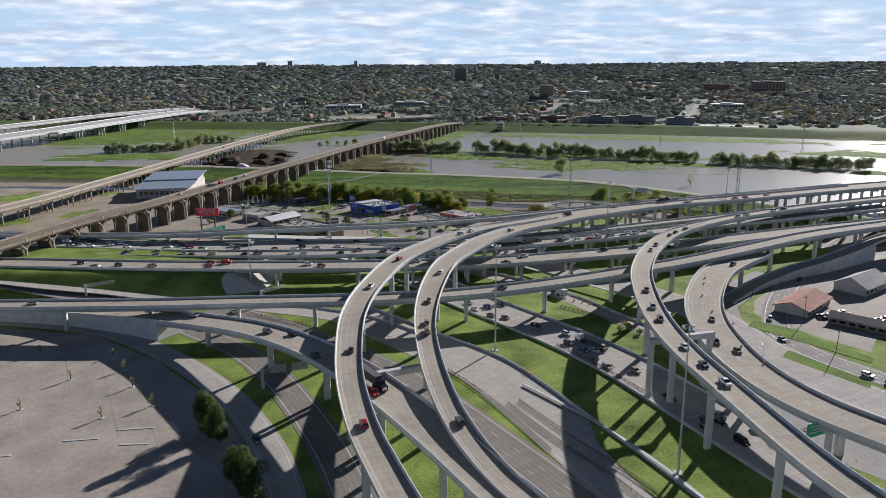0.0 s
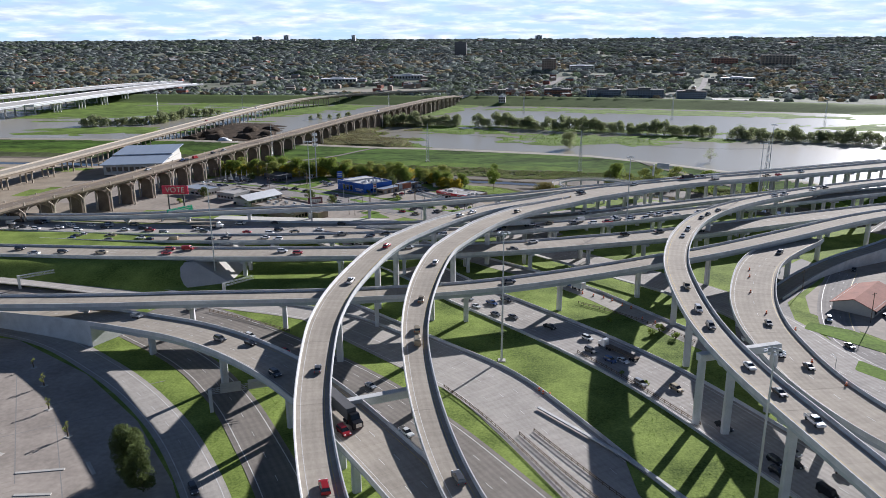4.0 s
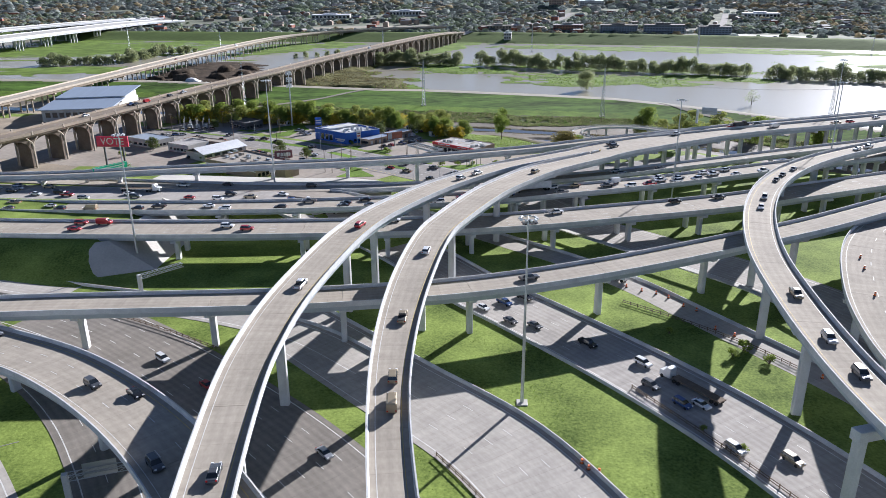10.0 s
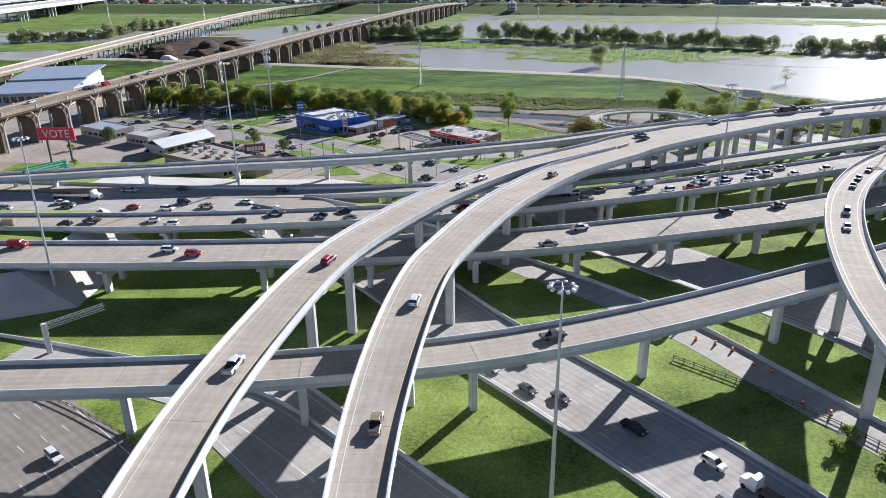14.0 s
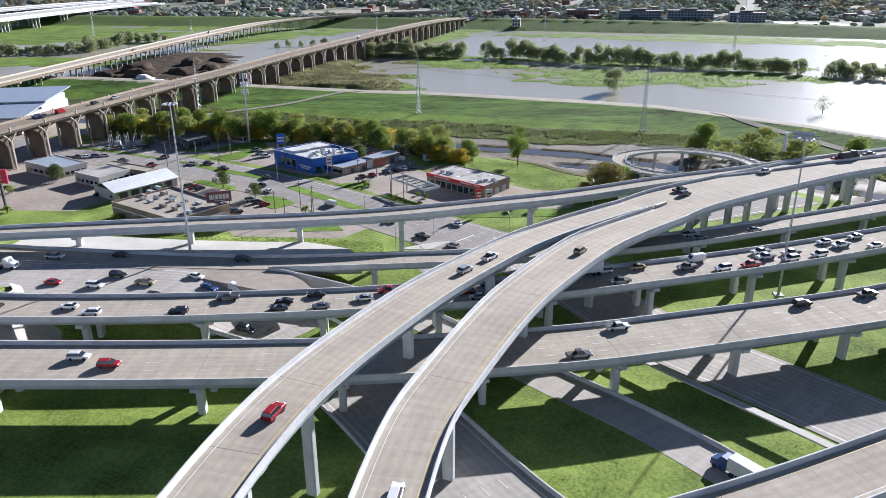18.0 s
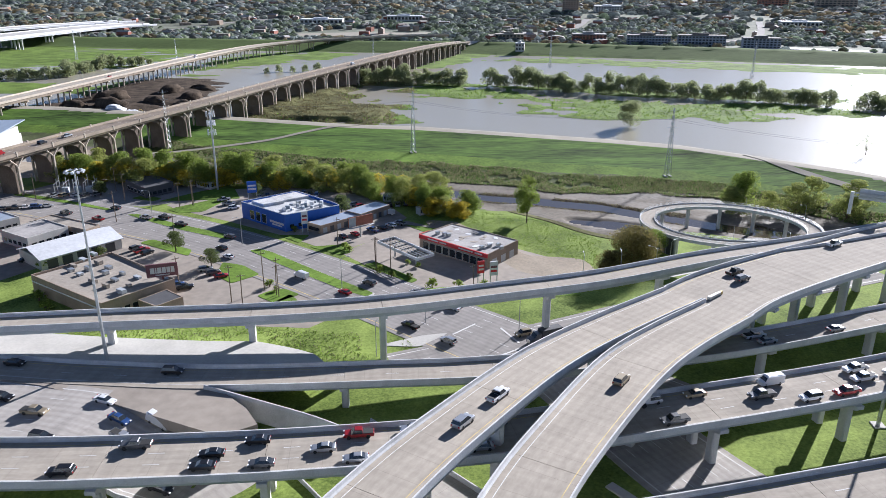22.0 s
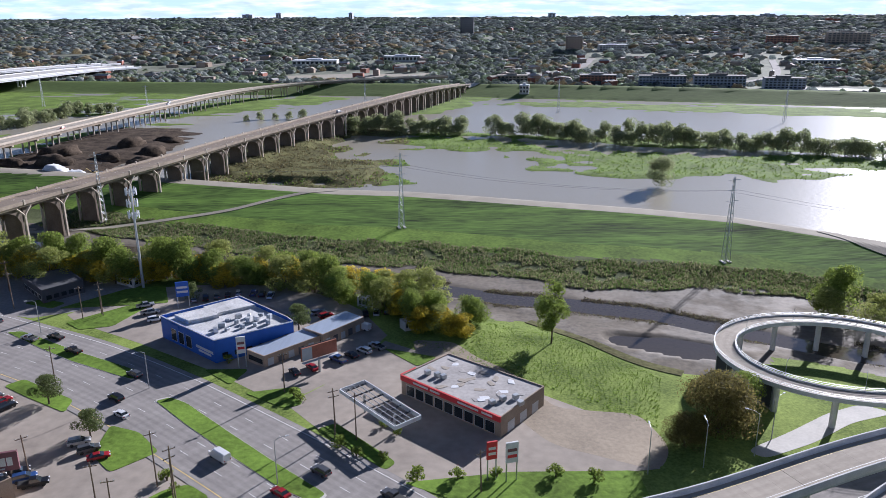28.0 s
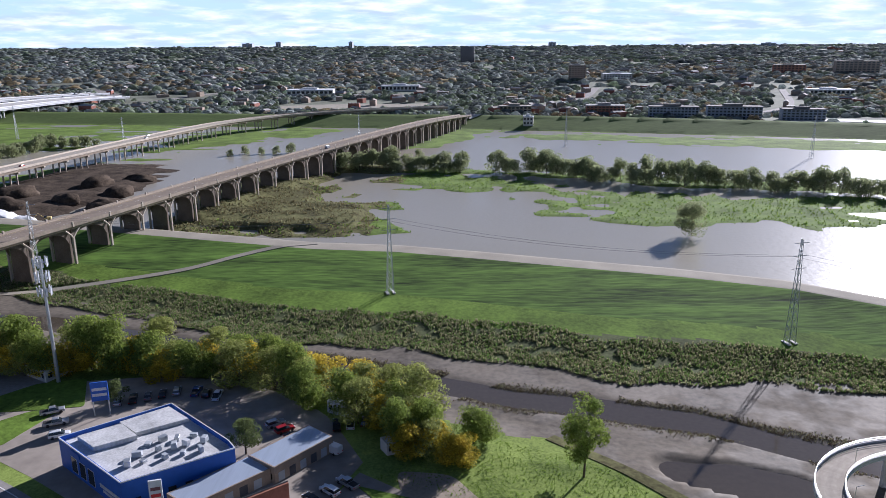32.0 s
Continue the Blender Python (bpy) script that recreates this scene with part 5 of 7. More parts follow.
slab("ground", "trodden dirt strip between shop and field", rounded([(-28.3, 523.1), (-16.1, 522.3), (-9.3, 512.7), (-1.8, 506.1), (8.2, 493.1), (5, 491), (-17, 507), (-26.1, 514.5)], 3), "dirt", -3, 0.066, category="ground")
_fringe = thing("bank_edge", "dark eroded earth edge above the creek mud", "bank", kind="structure")
drape_strip("earth_strip", Line([(x, y, 0) for x, y in zip(EDGE_X[:-1], EDGE_Y)], 1.5), (2.0, 1.2, 0.3, -0.6, -1.4), 0.16, "bank", _fringe, 0.3)
slab("pavement", "huge worn concrete parking lot with old stripes", [(-268.8, 250.3), (-203.7, 244.3), (-165.5, 237.3), (-125.2, 210.3), (-94.2, 180.8), (-71.4, 151.3), (-55.9, 124.3), (-42.5, 86.3), (-29.1, 36.3), (-341.1, 26.3)], "lot_big", -3, 0.03)
slab("pavement", "shop lot on the far side of the street", [(136.3, 278.3), (142.5, 298.3), (175.5, 340.3), (244, 413.3), (335.6, 413.3), (340.9, 246.3), (177.6, 248.3), (167.3, 232.3), (154.9, 246.3), (145.6, 262.3)], "lot", -3, 0.03)
slab("pavement", "old asphalt below the unfinished ramp", [(163.1, 354.3), (121.8, 312.3), (105.3, 274.3), (96, 241.3), (93.9, 211.3), (96, 186.3), (104.2, 161.3), (117.7, 140.3), (150.7, 104.3), (171.4, 116.3), (142.5, 154.3), (128, 188.3), (124.9, 231.3), (125.9, 264.3), (132.1, 290.3), (170.4, 336.3)], "lot_old", -3, 0.04)
for o in ([(127, 261.3), (144.5, 241.3), (162.1, 220.3), (165.2, 226.3), (154.9, 242.3), (144.5, 260.3), (132.1, 268.3)], [(129, 225.3), (149.7, 196.3), (152.8, 202.3), (134.2, 233.3)]):
    slab("median_lawn", "strip of grass along the shop street", rounded(o, 1.5), "levee_light", -3, 0.16, category="grass")
slab("median_lawn", "long wedge of grass beside the apron wall", [(43.5, 166.5), (52.5, 151.5), (62.5, 131.5), (70.5, 112), (62, 108), (56, 121), (49.5, 136), (44, 152)], "grass", -3, 0.2, category="grass")
# old parking lot: kerbed beds and tarred seams
for i, (x, y, turn) in enumerate(((-177.9, 216.3, 20), (-145.8, 214.3, 25), (-134.5, 201.3, 30), (-151, 191.3, 25), (-109.7, 171.3, 35), (-123.1, 161.3, 30), (-124.1, 186.3, 30), (-155.1, 166.3, 25))):
    m = pose(x, y, -2.97, 0, 0, turn + 45)
    tagged(part("tree_bed", boxed(-0.9, 0.9, -0.9, 0.9, -0.05, 0.14, bev=0.04), "conc", m=m), "small square kerbed tree bed in the lot", "tree bed", "parking lot tree beds")
for x, y, turn, n in ((-107.6, 154.3, 12, 12), (-103.5, 144.3, 6, 9), (-122.1, 146.3, 12, 11), (-95.2, 156.3, 130, 7), (-144.8, 134.3, 14, 12)):
    tagged(part("kerb_island", boxed(-n / 2, n / 2, -0.5, 0.5, -0.05, 0.16, bev=0.05), "conc", m=pose(x, y, -2.97, 0, 0, turn)), "long low concrete kerb island in the lot", "kerb", "parking lot kerbs")
for x, y, turn, n in ((-129.3, 178.3, 122, 70), (-155.1, 196.3, 122, 60), (-103.5, 156.3, 122, 60), (-134.5, 166.3, 32, 70), (-155.1, 156.3, 32, 60), (-113.8, 196.3, 32, 40), (-170.6, 211.3, 30, 40)):
    tagged(part("tar_seam", boxed(-n / 2, n / 2, -0.14, 0.14, -0.02, 0.006), "lot_old", m=pose(x, y, -2.97, 0, 0, turn)), "long dark tarred seam across the lot", "seam", kind="structure")
for i in range(26):
    for x0, y0 in ((-155.1, 202.3), (-132.4, 178.3)):
        x, y = x0 + i * 2.5 * math.cos(radians(-58)), y0 + i * 2.5 * math.sin(radians(-58))
        if y < 125:
            continue
        tagged(part("parking_stripe", boxed(-2.6, 2.6, -0.06, 0.06, -0.02, 0.004), "path", m=pose(x, y, -2.97, 0, 0, 32)), "faded pale parking stripe", "stripe", "parking stripes", "structure")
for o in (rounded([(-88, 484), (-76, 473.5), (-60, 460.5), (-47, 450.5), (-39, 446), (-37, 449), (-50, 459), (-66, 472), (-80, 483.5), (-85, 486)], 1.0), rounded([(-151, 522), (-135, 512), (-121, 504), (-104, 496.5), (-98, 494), (-97, 498), (-106, 502.5), (-124, 511), (-140, 519.5), (-147, 523)], 1.0), rounded([(-215, 546), (-180, 534), (-160, 526), (-159, 528), (-180, 537.5), (-214, 550)], .8)):
    slab("median", "long grassy street median with a concrete kerb", o, "conc", -3, 0.16, category="median")
    c = np.mean(o, axis=0)
    slab("median_lawn", "mown grass on the street median", [tuple(c + (np.array(p) - c) * 0.985 + (c - np.array(p)) / np.linalg.norm(c - np.array(p)) * 0.25) for p in o], "levee_light", -3, 0.19, category="grass")
for o in ([(-137, 530), (-124, 545), (-117, 546), (-121, 528), (-130, 525)], [(-67, 489), (-54, 493), (-51, 484), (-55, 482)], [(-41, 476), (-25, 461), (-27, 458), (-45, 473)], [(-84, 454), (-91, 460), (-93, 472), (-85, 469.5), (-77, 462)], [(-73, 445), (-70, 449), (-66, 451), (-60, 447), (-66, 440)], [(-130, 489), (-127, 493), (-108, 483), (-107, 477), (-121, 484)],
          [(-23, 454), (-1, 459), (25, 461), (26, 452), (-10, 448)], [(-36, 517), (-20, 512), (-25, 506)], [(-82, 501), (-70, 502), (-72, 493)], [(-146, 541), (-132, 560), (-120, 564), (-112, 548), (-125, 545)], [(-160, 545), (-148, 541), (-146, 546), (-156, 549)], [(-52, 432), (-63, 447), (-72, 430)]):
    slab("lawn_bed", "small grass bed between the parking lots", rounded(o, 1.5), "levee_light", -3, 0.12, category="grass")
for o in ([(-31.4, 415.4), (-20, 422), (-13, 424), (-20.3, 415.4)], [(4, 415.4), (10, 419.1), (12.1, 414.7)]):
    slab("pavement", "concrete corner island of the junction", rounded(o, 1.5), "conc", ground_z(*o[0]), 0.15)
slab("pavement", "curving concrete footpath below the spiral ramp", rounded([(84, 492), (74, 487), (62, 478), (50, 470), (53, 467), (66, 474), (78, 483), (90, 488)], 3), "conc", -3, 0.04)


class Building:
    def __init__(self, name, label, outline, h, wall, roof, z=None, parapet=0.7, category="building", group=""):
        a = sum(outline[i][0] * outline[(i + 1) % len(outline)][1] - outline[(i + 1) % len(outline)][0] * outline[i][1] for i in range(len(outline)))
        self.o = outline if a > 0 else outline[::-1]
        self.h, self.z = h, (ground_z(*outline[0]) if z is None else z)
        self.ob = thing(name, label, category, group)
        z0, n = self.z, len(self.o)
        for i in range(n):
            p, q = Vector(self.o[i]), Vector(self.o[(i + 1) % n])
            d = (q - p).normalized()
            nn = Vector((d.y, -d.x))
            bm = bmesh.new()
            prism(bm, [tuple(v) for v in (p, q, q - nn * 0.3 - d * 0.3, p - nn * 0.3 + d * 0.3)], z0 - 0.3, z0 + h + parapet)
            part("wall", bm, wall, self.ob)
        bm = bmesh.new()
        c = sum((Vector(p) for p in self.o), Vector((0, 0))) / n
        prism(bm, [tuple(c + (Vector(p) - c) * 0.985) for p in self.o], z0 + h - 0.25, z0 + h)
        self.roof = part("roof", bm, roof, self.ob)

    def on_wall(self, i, u0, u1, v0, v1, name, mat, proud=0.06, label="", frame=None):
        p, q = Vector(self.o[i]), Vector(self.o[(i + 1) % len(self.o)])
        d = (q - p).normalized(); L = (q - p).length
        ang = math.degrees(math.atan2(d.y, d.x))
        m = pose(p.x, p.y, self.z, 0, 0, ang)
        ob = part(name, boxed(u0 * L, u1 * L, -proud, 0.1, v0, v1), mat, self.ob, label, m)
        if frame:
            part("window_frame", boxed(u0 * L - .12, u1 * L + .12, -proud * .6, .1, v0 - .12, v1 + .12), frame, ob)
        return ob

    def unit(self, x, y, sx, sy, sz, turn=0, mat="steel", name="roof_unit"):
        bm = boxed(-sx, sx, -sy, sy, 0.15, sz, bev=0.05)
        for k in range(3):
            box(bm, -sx * .8 + k * sx * .55, -sx * .8 + k * sx * .55 + sx * .3, -sy - .03, -sy, .3, sz - .2)
        for a in (-.7, .7):
            box(bm, -sx, sx, a * sy - .08, a * sy + .08, 0, .16)
        part(name, bm, mat, self.roof, "", pose(x, y, self.z + self.h, 0, 0, turn))


# blue restaurant
bl = Building("restaurant", "bright blue flat-roofed restaurant with white framed windows", [(-102, 521), (-80, 505), (-62, 519), (-64.5, 522), (-84, 538)], 6.0, "blue", "roof_worn", -3, 0.9)
for k in range(3):
    bl.on_wall(0, 0.20 + k * 0.14, 0.29 + k * 0.14, 1.0, 4.4, "window", "glass", 0.10, "dark window", "white")
bl.on_wall(0, 0.66, 0.96, 2.2, 3.0, "sign_lettering", "white", 0.09, "white lettering bars")
bl.on_wall(0, 0.70, 0.92, 1.3, 1.9, "sign_lettering", "white", 0.09, "white lettering bars")
bl.on_wall(0, 0.22, 0.36, 5.2, 6.2, "sign_panel", "blue", 0.25, "raised blue sign panel")
for i in range(5):
    bl.on_wall(i, 0.0, 1.0, 6.7, 6.98, "coping", "roof_white", 0.1)
for k in range(6):
    bl.on_wall(1, 0.08 + k * 0.15, 0.15 + k * 0.15, 1.2, 2.6, "window", "glass", 0.08, "dark window")
_bb = bmesh.new()
prism(_bb, [(-98, 521.5), (-92, 517.2), (-85, 522.5), (-91, 527.5)], 3.0, 4.1)
part("roof_step", _bb, "roof_worn", bl.roof)
_bb = bmesh.new()
prism(_bb, [(-92, 528.5), (-86, 524), (-77, 531), (-84, 536.5)], 3.0, 3.9)
part("roof_step", _bb, "roof_worn", bl.roof)
for i in range(14):
    bl.unit(-82 + (i % 5) * 3.1 + rng.uniform(-.6, .6), 512 + (i // 5) * 4.2 + (i % 5) * 1.6 + rng.uniform(-.6, .6), rng.uniform(.4, 1.0), rng.uniform(.4, .9), rng.uniform(.7, 1.6), rng.uniform(0, 90), rng.choice(["steel", "roof_white", "girder"]))
# low strip behind it
st = Building("shop_strip", "low tan shop strip with pale metal roof", [(-72, 507), (-66, 503), (-54, 517), (-60, 522)], 3.4, "brick", "roof_metal", -3, 0.05)
st2 = Building("shop_strip", "low tan workshop with corrugated metal roof", [(-60, 521), (-53, 516.5), (-43.5, 530), (-50, 535)], 4.0, "brick", "roof_metal", -3, 0.05)
for b_, n_ in ((st, 5), (st2, 5)):
    for k in range(n_):
        b_.on_wall(1, 0.06 + k * 0.18, 0.16 + k * 0.18, 0.2, 2.3, "door", "wall_dark" if k % 2 else "girder", 0.06)
    b_.on_wall(0, 0.1, 0.9, 0.8, 2.2, "window", "glass", 0.05)
# red-trimmed empty shop and its canopy
rd = Building("shop", "empty brick shop with red fascia and worn flat roof", [(-27.5, 491), (-3, 472), (7.5, 487), (-16.5, 504)], 5.0, "brick", "roof_grey", -3, 0.25)
rd.on_wall(0, 0.0, 1.0, 3.9, 5.3, "fascia", "red", 0.35, "red painted fascia")
rd.on_wall(3, 0.7, 1.0, 3.9, 5.3, "fascia", "red", 0.35, "red painted fascia")
for a, b in ((0.14, 0.30), (0.32, 0.42), (0.60, 0.80), (0.83, 0.93)):
    rd.on_wall(0, a, b, 4.35, 4.85, "sign_lettering", "white", 0.38, "faded white lettering bars")
for k in range(9):
    rd.on_wall(0, 0.06 + k * 0.10, 0.14 + k * 0.10, 0.4, 3.0, "window" if k != 4 else "door", "glass", 0.05, "", "steel")
for k in range(3):
    rd.on_wall(1, 0.15 + k * 0.28, 0.3 + k * 0.28, 0.0, 2.6, "roller_door", "parapet", 0.05)
for x, y in ((-21, 492), (-18.5, 491), (-17, 490), (-5, 478), (-2.5, 480), (0.5, 481), (1.5, 478)):
    rd.unit(x, y, .7, .6, 1.1, 38, "steel")
for k in range(26):
    u, v = rng.uniform(-.9, .9), rng.uniform(-.85, .85)
    cx, cy = -9.9 + u * 11.5 + v * 5, 488.5 - u * 9 + v * 7
    bm = bmesh.new()
    prism(bm, rounded([(rng.uniform(-2.2, -.5), -.8), (rng.uniform(.6, 2.4), -.6), (rng.uniform(.5, 2.), .7), (-.8, rng.uniform(.4, 1.2))], .4, 2), 0.005, 0.02 + 0.004 * k)
    part("roof_patch", bm, rng.choice(["roof_white", "roof_tan", "roof_grey", "roof_white"]), rd.roof, "", pose(cx, cy, rd.z + rd.h, 0, 0, rng.uniform(0, 180)))
can = thing("canopy", "bare steel frame of a filling station canopy", "canopy", m=pose(-31, 477, -3, 0, 0, -46))
for y in (-3.6, 3.6):
    part("fascia", boxed(-11, 11, y - .1, y + .1, 4.4, 5.4), "roof_white", can, "pale rim")
for x in (-11, 11):
    part("fascia", boxed(x - .1, x + .1, -3.5, 3.5, 4.4, 5.4), "roof_white", can, "pale rim")
for k in range(7):
    part("beam", boxed(-10.5 + k * 3.5, -10.2 + k * 3.5, -3.5, 3.5, 4.5, 4.8), "wall_dark", can)
for k in range(5):
    part("purlin", boxed(-10.9, 10.9, -2.8 + k * 1.4, -2.65 + k * 1.4, 4.8, 4.95), "steel", can)
for x in (-6, 6):
    part("post", boxed(x - .2, x + .2, -.2, .2, -.1, 4.6), "steel", can)
# liquor shop and its sheds
sg = Building("liquor_shop", "low tan brick shop with flat roof and ducts", [(-142, 443), (-110, 424), (-97, 443), (-127, 464)], 5.2, "brick", "roof_tan", -3, 0.7)
for k in range(16):
    sg.unit(-133 + (k % 5) * 6 + rng.uniform(-1, 1), 448 - (k % 5) * 3.7 + (k // 5) * 5 + rng.uniform(-1, 1), rng.uniform(.8, 1.6), rng.uniform(.5, .9), rng.uniform(.7, 1.4), -30, rng.choice(["steel", "roof_tan", "girder"]))
for k in range(8):
    sg.on_wall(1, 0.06 + k * 0.11, 0.13 + k * 0.11, 1.0, 2.8, "window", "glass", 0.05)
sg.on_wall(0, 0.0, 1.0, 3.6, 4.0, "band", "roof_white", 0.08)
en = Building("shop_porch", "small dark-roofed shop entrance porch", [(-103, 431), (-96, 427), (-91, 434), (-98, 439)], 4.0, "brick", "wall_dark", -3, 0.1)
wr = thing("workshop", "white gabled metal workshop with blue ends", "building", m=pose(-148, 476, -3, 0, 0, 55))
part("wall", boxed(-14, 14, -8, 8, -.2, 4.2), "wall_pale", wr)
for sgn in (1, -1):
    bm = bmesh.new()
    vs = [bm.verts.new(v) for v in ((-14.6, 0, 6.6), (14.6, 0, 6.6), (14.6, sgn * 8.8, 4.0), (-14.6, sgn * 8.8, 4.0), (-14.6, 0, 6.35), (14.6, 0, 6.35), (14.6, sgn * 8.8, 3.75), (-14.6, sgn * 8.8, 3.75))]
    for f in ((0, 1, 2, 3), (7, 6, 5, 4), (0, 4, 5, 1), (1, 5, 6, 2), (2, 6, 7, 3), (3, 7, 4, 0)):
        bm.faces.new([vs[i] for i in f])
    part("roof", bm, "roof_white", wr)
for k in range(5):
    part("roller_door", boxed(-12 + k * 5, -8.6 + k * 5, -8.12, -8, 0, 3.2), "wall_dark", wr)
# other low buildings
for nm, lb, o, h, wl_, rf in (
    ("office", "small black office with a hipped dark roof", [(-168, 558), (-153, 545), (-145, 556), (-158, 568)], 4.5, "wall_dark", "wall_dark"),
    ("cabin", "equipment cabin beside the mobile mast", [(-138, 565), (-130, 561), (-126, 570), (-133, 574)], 3.0, "wall_pale", "roof_white"),
    ("workshop", "low metal workshop by the old bridge", [(-180, 486), (-165, 478), (-158, 492), (-172, 500)], 4.5, "wall_pale", "roof_grey"),
    ("filling_station", "filling station shop under a pale canopy", [(-212, 502), (-190, 490), (-183, 502), (-204, 514)], 4.5, "wall_pale", "roof_metal"),
    ("shed", "long low shed beside the substation", [(-176, 500), (-150, 490), (-148, 496), (-173, 507)], 4.0, "brick", "roof_tan"),
    ("store", "low white store at the lot edge", [(-49, 549), (-42, 546), (-40, 550), (-47, 553)], 3.0, "wall_pale", "roof_white"),
    ("store", "small white shed behind parked cars", [(-31, 529), (-27, 531), (-29, 534), (-33, 532)], 2.6, "wall_pale", "roof_white"),
):
    b_ = Building(nm, lb, o, h, wl_, rf, None, 0.3)
    for k in range(5):
        b_.on_wall(0, 0.08 + k * 0.18, 0.2 + k * 0.18, 1.0, 2.4, "window", "glass", 0.05, "", "white")
        b_.on_wall(1, 0.08 + k * 0.18, 0.2 + k * 0.18, 1.0, 2.4, "window", "glass", 0.05)
def gabled(name, label, x, y, turn, w, d, h, rise, wall, roof):
    """A low building under a ridged roof with wide eaves."""
    ob = thing(name, label, "building", m=pose(x, y, ground_z(x, y), 0, 0, turn))
    for sgn in (1, -1):
        part("wall", boxed(-w, w, sgn * d - .15, sgn * d + .15, -.3, h), wall, ob)
        bm = bmesh.new()
        a = [bm.verts.new((sgn * w + o, u, v)) for o in (-.15, .15) for u, v in ((-d, -.3), (d, -.3), (d, h), (0, h + rise * .94), (-d, h))]
        bm.faces.new(a[:5][::-1]); bm.faces.new(a[5:])
        for i in range(5):
            bm.faces.new((a[i], a[(i + 1) % 5], a[5 + (i + 1) % 5], a[5 + i]))
        part("gable_wall", bm, wall, ob)
        bm = bmesh.new()
        e, dz = d + 1.2, rise * 1.2 / d
        vs = [bm.verts.new(v) for v in ((-w - .9, 0, h + rise), (w + .9, 0, h + rise), (w + .9, sgn * e, h - dz), (-w - .9, sgn * e, h - dz), (-w - .9, 0, h + rise - .3), (w + .9, 0, h + rise - .3), (w + .9, sgn * e, h - dz - .3), (-w - .9, sgn * e, h - dz - .3))]
        for f in ((0, 1, 2, 3), (7, 6, 5, 4), (0, 4, 5, 1), (1, 5, 6, 2), (2, 6, 7, 3), (3, 7, 4, 0)):
            bm.faces.new([vs[i] for i in f])
        bmesh.ops.recalc_face_normals(bm, faces=bm.faces)
        part("roof_slope", bm, roof, ob)
    for k in range(6):
        u = -w + (k + .5) * w / 3
        part("window", boxed(u - w * .11, u + w * .11, -d - .2, -d - .1, .9, 2.5), "glass", ob)
    part("door", boxed(w + .1, w + .22, -.7, .7, 0, 2.2), "wall_dark", ob)
    return ob


gabled("shop", "red-roofed roadside shop with pale walls", 163, 290, 48, 15, 7.5, 3.6, 2.6, "wall_pale", "brick_red")
gabled("shed", "low tan gabled shed beside a small car lot", 178, 264, -40, 12, 5, 3.2, 1.6, "brick", "roof_tan")
gabled("house", "grey gabled house behind the shops", 206, 322, 40, 13, 8, 4.5, 4.2, "wall_pale", "roof_grey")


# large metal-roofed hall beyond the old bridge
hl = thing("hall", "large hall with tilted pale blue metal roofs", "building", m=pose(-285, 606, -2, 0, 0, 8) @ Matrix.Diagonal((0.8, 0.72, 0.85, 1)))
part("wall", boxed(-28, 28, -50, 42, -.5, 9), "wall_pale", hl)
for y0, y1, z0, z1 in ((-52, -6, 9.5, 12.5), (-8, 45, 13.5, 16.5)):
    bm = bmesh.new()
    vs = [bm.verts.new(v) for v in ((-31, y0, z0), (31, y0, z0 + 1), (31, y1, z1 + 1), (-31, y1, z1), (-31, y0, z0 - .6), (31, y0, z0 + .4), (31, y1, z1 + .4), (-31, y1, z1 - .6))]
    for f in ((0, 1, 2, 3), (7, 6, 5, 4), (0, 4, 5, 1), (1, 5, 6, 2), (2, 6, 7, 3), (3, 7, 4, 0)):
        bm.faces.new([vs[i] for i in f])
    part("roof", bm, "roof_metal", hl)
part("wall", boxed(-27, 27, -7, 41, 9, 13.6), "wall_pale", hl)
for k in range(9):
    part("window", boxed(-25 + k * 5.7, -21 + k * 5.7, -50.12, -50, 3, 7), "glass", hl)


# ---- spiral footbridge ramp ----
sp = thing("spiral_ramp", "circular concrete pedestrian ramp on round piers", "ramp")
_c, _r = (84, 503), 26.0
_pts = [(_c[0] + _r * 1.12 * math.cos(a), _c[1] + _r * .93 * math.sin(a), 3.2 + 2.4 * i / 44) for i, a in enumerate(np.linspace(-1.2, -1.2 + 2 * math.pi * 0.98, 45))]
_ln = Line(_pts, 2.5)
swept("deck", _ln, [(2.6, 0), (2.6, -.5), (-2.6, -.5), (-2.6, 0)], "deck", sp)
for sgn in (1, -1):
    swept("kerb_wall", _ln, [(sgn * 2.75, -.7), (sgn * 2.75, .4), (sgn * 2.5, .4), (sgn * 2.5, 0)][::sgn], "parapet", sp)
    for z in (.75, 1.15):
        swept("rail", _ln, [(sgn * 2.58, z), (sgn * 2.58, z - .09), (sgn * 2.67, z - .09), (sgn * 2.67, z)][::-sgn], "steel", sp)
for i in range(13):
    p, h, _ = _ln.at((i + .5) / 13 * _ln.length)
    part("pier_column", tubed((p[0], p[1], ground_z(p[0], p[1]) - .5), (p[0], p[1], p[2] - .5), .75, n=10), "pier", sp)
    part("pier_cap", boxed(-.6, .6, -2.2, 2.2, -1.0, -.45), "pier", sp, m=pose(p[0], p[1], p[2], 0, 0, h))
for i in range(9):
    p, h, _ = _ln.at((i + .3) / 9 * _ln.length, 2.4)
    bm = bmesh.new()
    tube(bm, (p[0], p[1], p[2]), (p[0], p[1], p[2] + 4.5), .07, .05)
    tube(bm, (p[0], p[1], p[2] + 4.5), (p[0] + (_c[0] - p[0]) * .05, p[1] + (_c[1] - p[1]) * .05, p[2] + 4.9), .05)
    part("ramp_lamp", bm, "steel", sp)
dk = thing("screen_wall", "tall black steel screen beside the spiral ramp", "wall", m=pose(57, 496, -3.6, 0, 0, 118))
